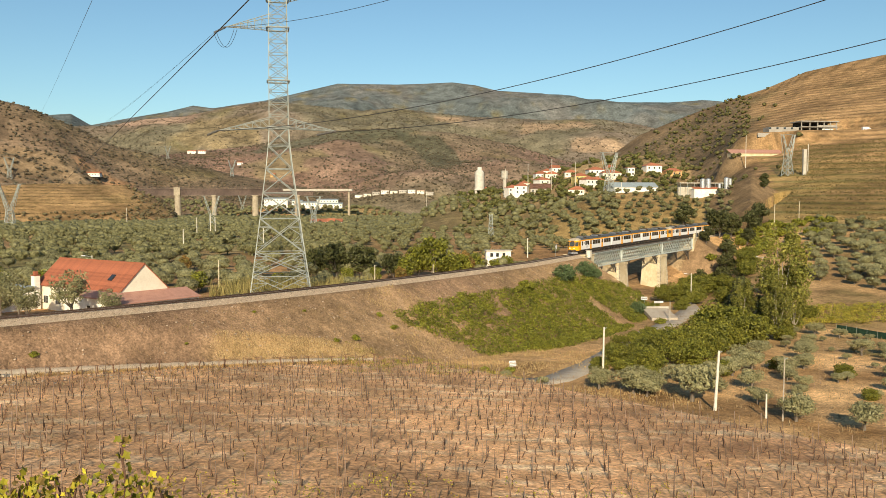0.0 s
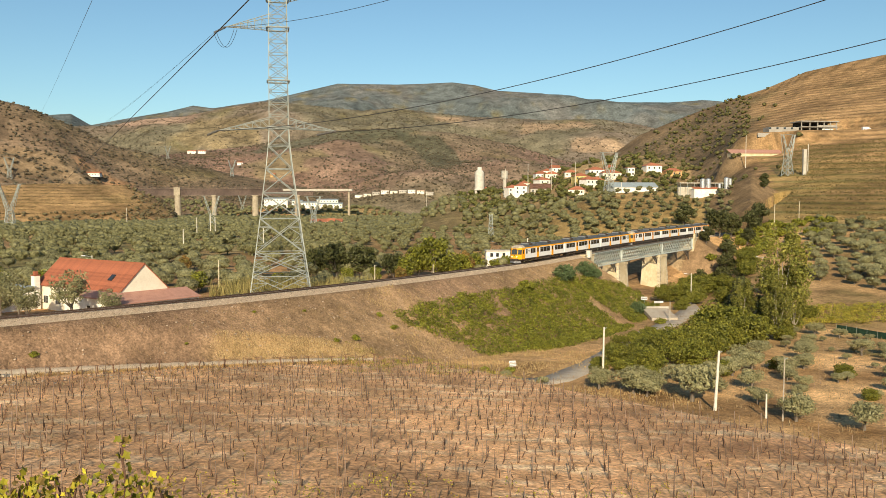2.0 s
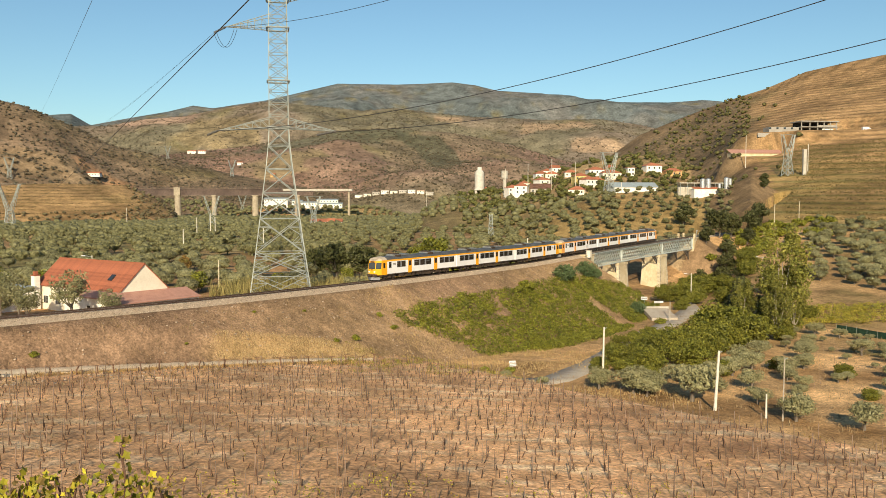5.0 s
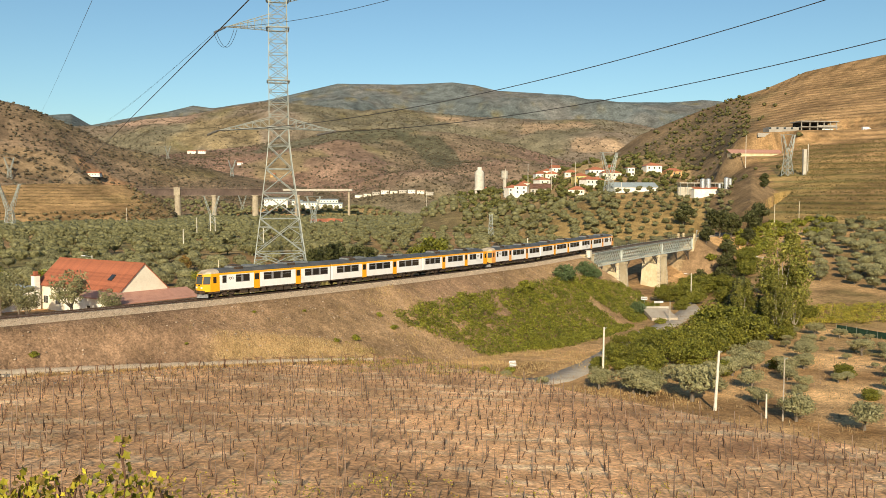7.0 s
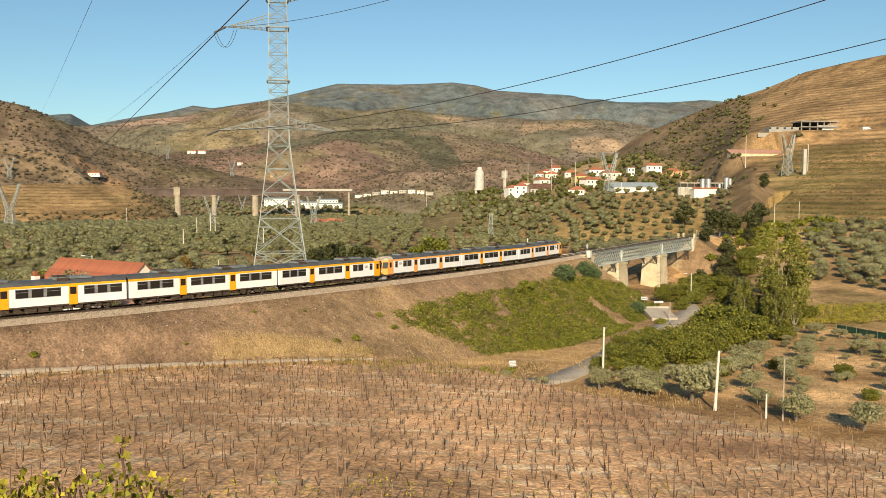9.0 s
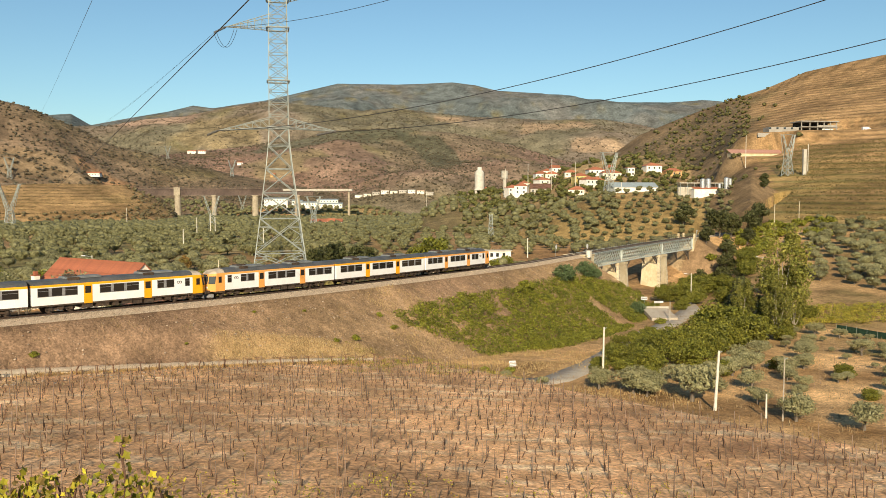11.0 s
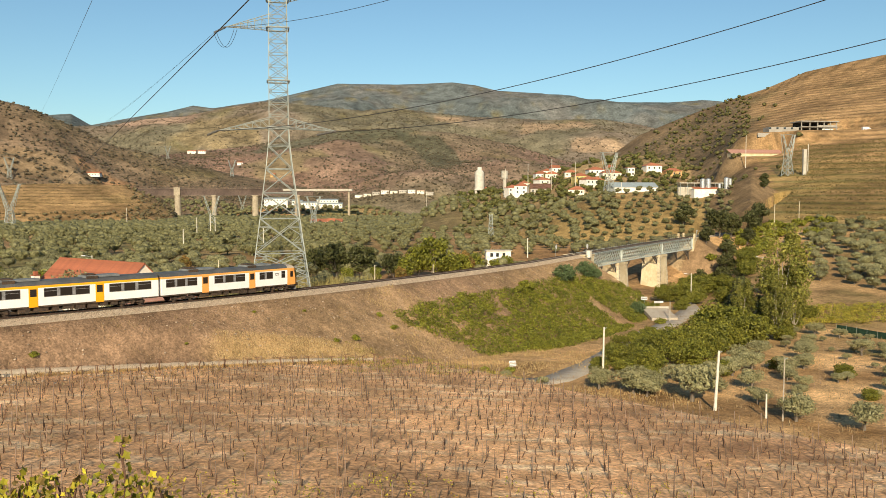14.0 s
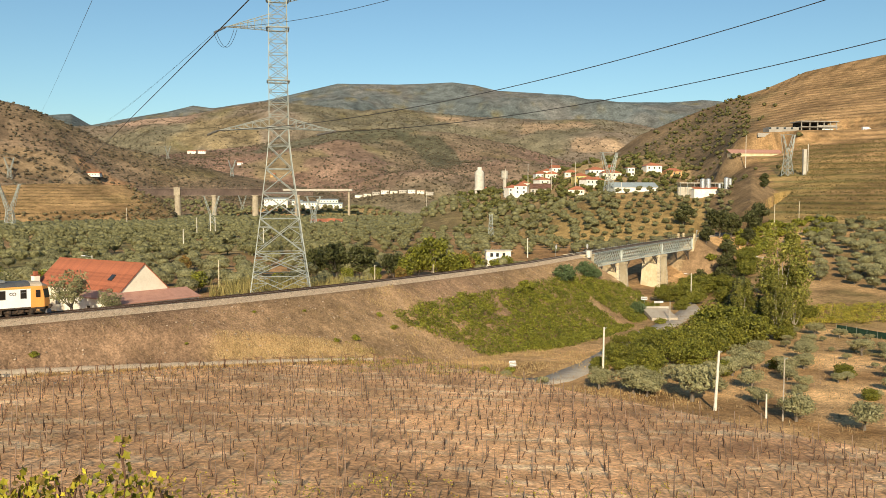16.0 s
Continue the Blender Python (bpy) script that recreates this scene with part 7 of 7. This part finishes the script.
rod(bm, (0, 0, 14), (0, 0, 20), 2.6, 14)
part("drum", bm, M_CONCRETE, tank2)

# ---- concrete house under construction on the east hill ----
z = 59.4
M_RAW = mat("raw grey concrete", (0.33, 0.31, 0.28), 0.9, 0, 0.15, 0.3, tone=(0.27, 0.25, 0.22))
villa = thing("unfinished_building", Matrix.Translation((244, 562, z - 0.3)) @ pose(0, 0, 0, 0, 0, 6), "unfinished grey concrete building with open floors", "building")
part("floor_slab", boxes([(-11, -5, -2.5, 14, 8, 0.4)]), M_RAW, villa)
part("floor_slab", boxes([(-11, -5.5, 3.4, 14, 8, 3.9)]), M_RAW, villa)
part("roof_slab", boxes([(-12, -6, 7.0, 14.5, 8, 7.6)]), M_RAW, villa)
part("rear_wall", boxes([(-10.5, 6, 0.4, 13.5, 7, 7.0)]), M_DARKSTEEL, villa)
for x in (-10.7, -5.0, 0.4, 4.8, 9.2, 13.4):
    part("column", boxes([(x - 0.3, -4.9, 0.4, x + 0.3, -4.3, 7.0)]), M_RAW, villa)
part("front_wall", boxes([(0.8, -4.6, 3.9, 13.2, -4.2, 5.0)]), M_RAW, villa)
part("front_wall", boxes([(3.5, -4.8, 0.4, 11, -4.4, 2.6)]), M_LIME, villa)
part("wing", boxes([(-32, -3, -3, -11.5, 5, 3.6)]), M_RAW, villa, "long low concrete wing")
for k in range(4):
    part("wing_window", boxes([(-32 + k * 5, -3.08, 2.2, -30.5 + k * 5, -2.95, 3.4)]), M_WINDOW, villa)
part("retaining_wall", boxes([(-40, -4, -3, -32.2, -3.4, -0.4)]), M_RAW, villa)
van = thing("van", Matrix.Translation((272, 548, float(ground_z(272, 548)[0]))) @ pose(0, 0, 0, 0, 0, 5), "white van parked on the hillside road", "van")
part("body", boxes([(-2.6, -1, 0.4, 1.6, 1, 2.3), (1.5, -0.95, 0.4, 2.7, 0.95, 1.5)], 0.12), M_SIGN, van)
part("windscreen", boxes([(1.45, -0.8, 1.5, 1.75, 0.8, 2.1)], 0.03), M_WINDOW, van)
for a in (-1.6, 1.7):
    for b in (-0.95, 0.95):
        bm = bmesh.new()
        rod(bm, (a, b - 0.1, 0.38), (a, b + 0.1, 0.38), 0.38, 12)
        part("wheel", bm, M_UNDER, van)
wall = thing("pink_wall", Matrix.Translation((197, 540, 42.0)) @ pose(0, 0, 0, 0, 0, 6), "long low building with a pink tiled roof", "building")
part("wall", boxes([(-16, -3, -1, 18, 3, 2.5)]), M_MASONRY, wall)
slab("roof", [(-16.5, -3.4, 2.6), (18.5, -3.4, 2.6), (18.5, 3.4, 5.2), (-16.5, 3.4, 5.2)], 0.15, M_PINKTILE, wall)
pillar = thing("concrete_pillar", Matrix.Translation((183.5, 432, float(ground_z(183.5, 432)[0]))), "tall square concrete pillar on the slope", "pillar")
part("shaft", boxes([(-0.8, -0.8, -1, 0.8, 0.8, 12.5)], 0.05), M_CONCRETE, pillar)
part("cap", boxes([(-0.95, -0.95, 12.5, 0.95, 0.95, 13.0)]), M_CONCRETE, pillar)

# ---- viaduct over the river ----
via = thing("viaduct", Matrix.Translation((-230, 905, 27.0)) @ pose(0, 0, 0, 0, 0, -1), "long dark steel viaduct on pale stone piers", "viaduct")
M_PIER = mat("weathered pier stone", (0.40, 0.34, 0.25), 0.9, 0, 0.25, 0.3, tone=(0.30, 0.25, 0.18))
M_RUSTY = mat("dark brown viaduct steel", (0.19, 0.14, 0.12), 0.8, 0.1, 0.2, 0.05)
bm = bmesh.new()
for z in (0.2, -5.2):
    box(bm, -118, -2, z - 0.5, 92, 2, z + 0.5)
part("girder", bm, M_RUSTY, via)
bm = bmesh.new()
for k in range(70):
    x = -118 + k * 3
    rod(bm, (x, -2, -5), (x + 3, -2, 0), 0.35, 4), rod(bm, (x + 3, -2, -5), (x, -2, 0), 0.35, 4)
part("lattice", bm, M_RUSTY, via)
part("web", boxes([(-118, -1.0, -5, 92, 1.0, 0)]), M_RUSTY, via)
part("deck", boxes([(-122, -3, 0.7, 60, 3, 1.6)]), M_RUSTY, via)
part("approach_deck", boxes([(60.1, -3, -1.2, 134, 3, 1.2)]), M_CONCRETE, via)
for k in range(60):
    bm = bmesh.new()
    rod(bm, (-117 + k * 3, -2.9, 1.6), (-117 + k * 3, -2.9, 4.2), 0.16, 4)
    part("rail_post", bm, M_RUSTY, via)
bm = bmesh.new()
for z in (2.9, 4.2):
    rod(bm, (-117, -2.9, z), (60, -2.9, z), 0.15, 4)
part("handrail", bm, M_RUSTY, via)
for x, w in ((-120, 4.2), (-53, 3.4), (-14, 2.6), (30, 3.2), (75, 3.0), (130, 1.3)):
    bm = bmesh.new()
    rod(bm, (x, 0, -42), (x, 0, -5.5 if abs(x) < 90 else 1.0), w * 1.12, 12, w)
    part("pier", bm, M_PIER, via)
    if abs(x) < 118:
        part("pier_head", boxes([(x - w, -3, -5.6, x + w, 3, 3.0)] if x == -53 else [(x - w, -3, -6.5, x + w, 3, -5.4)]), M_PIER, via)
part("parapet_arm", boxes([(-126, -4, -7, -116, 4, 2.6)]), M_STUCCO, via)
# industrial sheds behind the pylon and a row of buildings along the river
for x, y, w, dd, h, t in ((-196, 1000, 32, 14, 17, 3), (-172, 1003, 14, 12, 13, 3), (-156, 985, 24, 12, 10, 3), (-132, 985, 36, 10, 8, 3), (-140, 1030, 30, 10, 15, 3)):
    cottage(x, y, w, dd, h, "white", "white industrial shed near the river", t, 1.0, False, 1, 2, tile=M_SHED)
for k in range(9):
    cottage(-128 + k * 13.5, 1290 - k * 3, 13, 9, 3 + (k * 5) % 4, ("white", "cream", "grey")[k % 3], "pale building in a row along the far river bank", 2, 0.6, False, 1, tile=M_ROOFTILE if k == 7 else M_STUCCO)
cottage(-88, 640, 28, 9, 4.6, "white", "long low white shed with an orange roof", 3, 1.6, False, 1)
cottage(-82.5, 626, 6, 6, 5.5, "white", "white cottage among the olive trees", 3, 1.6, False, 1)
# white hut behind the line
hut = thing("white_hut", Matrix.Translation((17.0, 262, float(ground_z(17.0, 262)[0]))) @ pose(0, 0, 0, 0, 0, 4), "low white flat-roofed hut beside the railway", "hut")
part("wall", boxes([(-3.8, -2, -0.5, 3.8, 2, 6.0)]), M_LIME, hut)
part("roof", boxes([(-4.1, -2.3, 6.0, 4.1, 2.3, 6.25)]), M_CONCRETE, hut)
for x in (-2.2, -0.4, 1.6):
    win = part("window", boxes([(x - 0.5, -2.06, 4.2, x + 0.5, -1.95, 5.5)]), M_CONCRETE, hut)
    part("pane", boxes([(x - 0.4, -2.09, 4.3, x + 0.4, -2.065, 5.4)]), M_WINDOW, win)
for x, y, w, h in ((-509, 1728, 20, 7), (-490, 1732, 18, 7), (-381, 1599, 12, 6), (-470, 1135, 30, 5), (-300, 1500, 10, 6)):
    cottage(x, y, w, 9, h, "white" if w > 11 else "orange", "lone pale farmhouse on the far slope", 3, 1.4, False, 1)
mast = thing("lattice_mast", Matrix.Translation((21.0, 372, -4.3)), "slim grey lattice mast among the olives", "mast")
z, w = 0.0, 1.3
while z < 12.5:
    bm = bmesh.new()
    lattice_box(bm, tower_ring(w, z), tower_ring(w * 0.88, z + 2.1), 0.07)
    part("mast_section", bm, M_GALV, mast)
    z, w = z + 2.1, w * 0.88


motions()
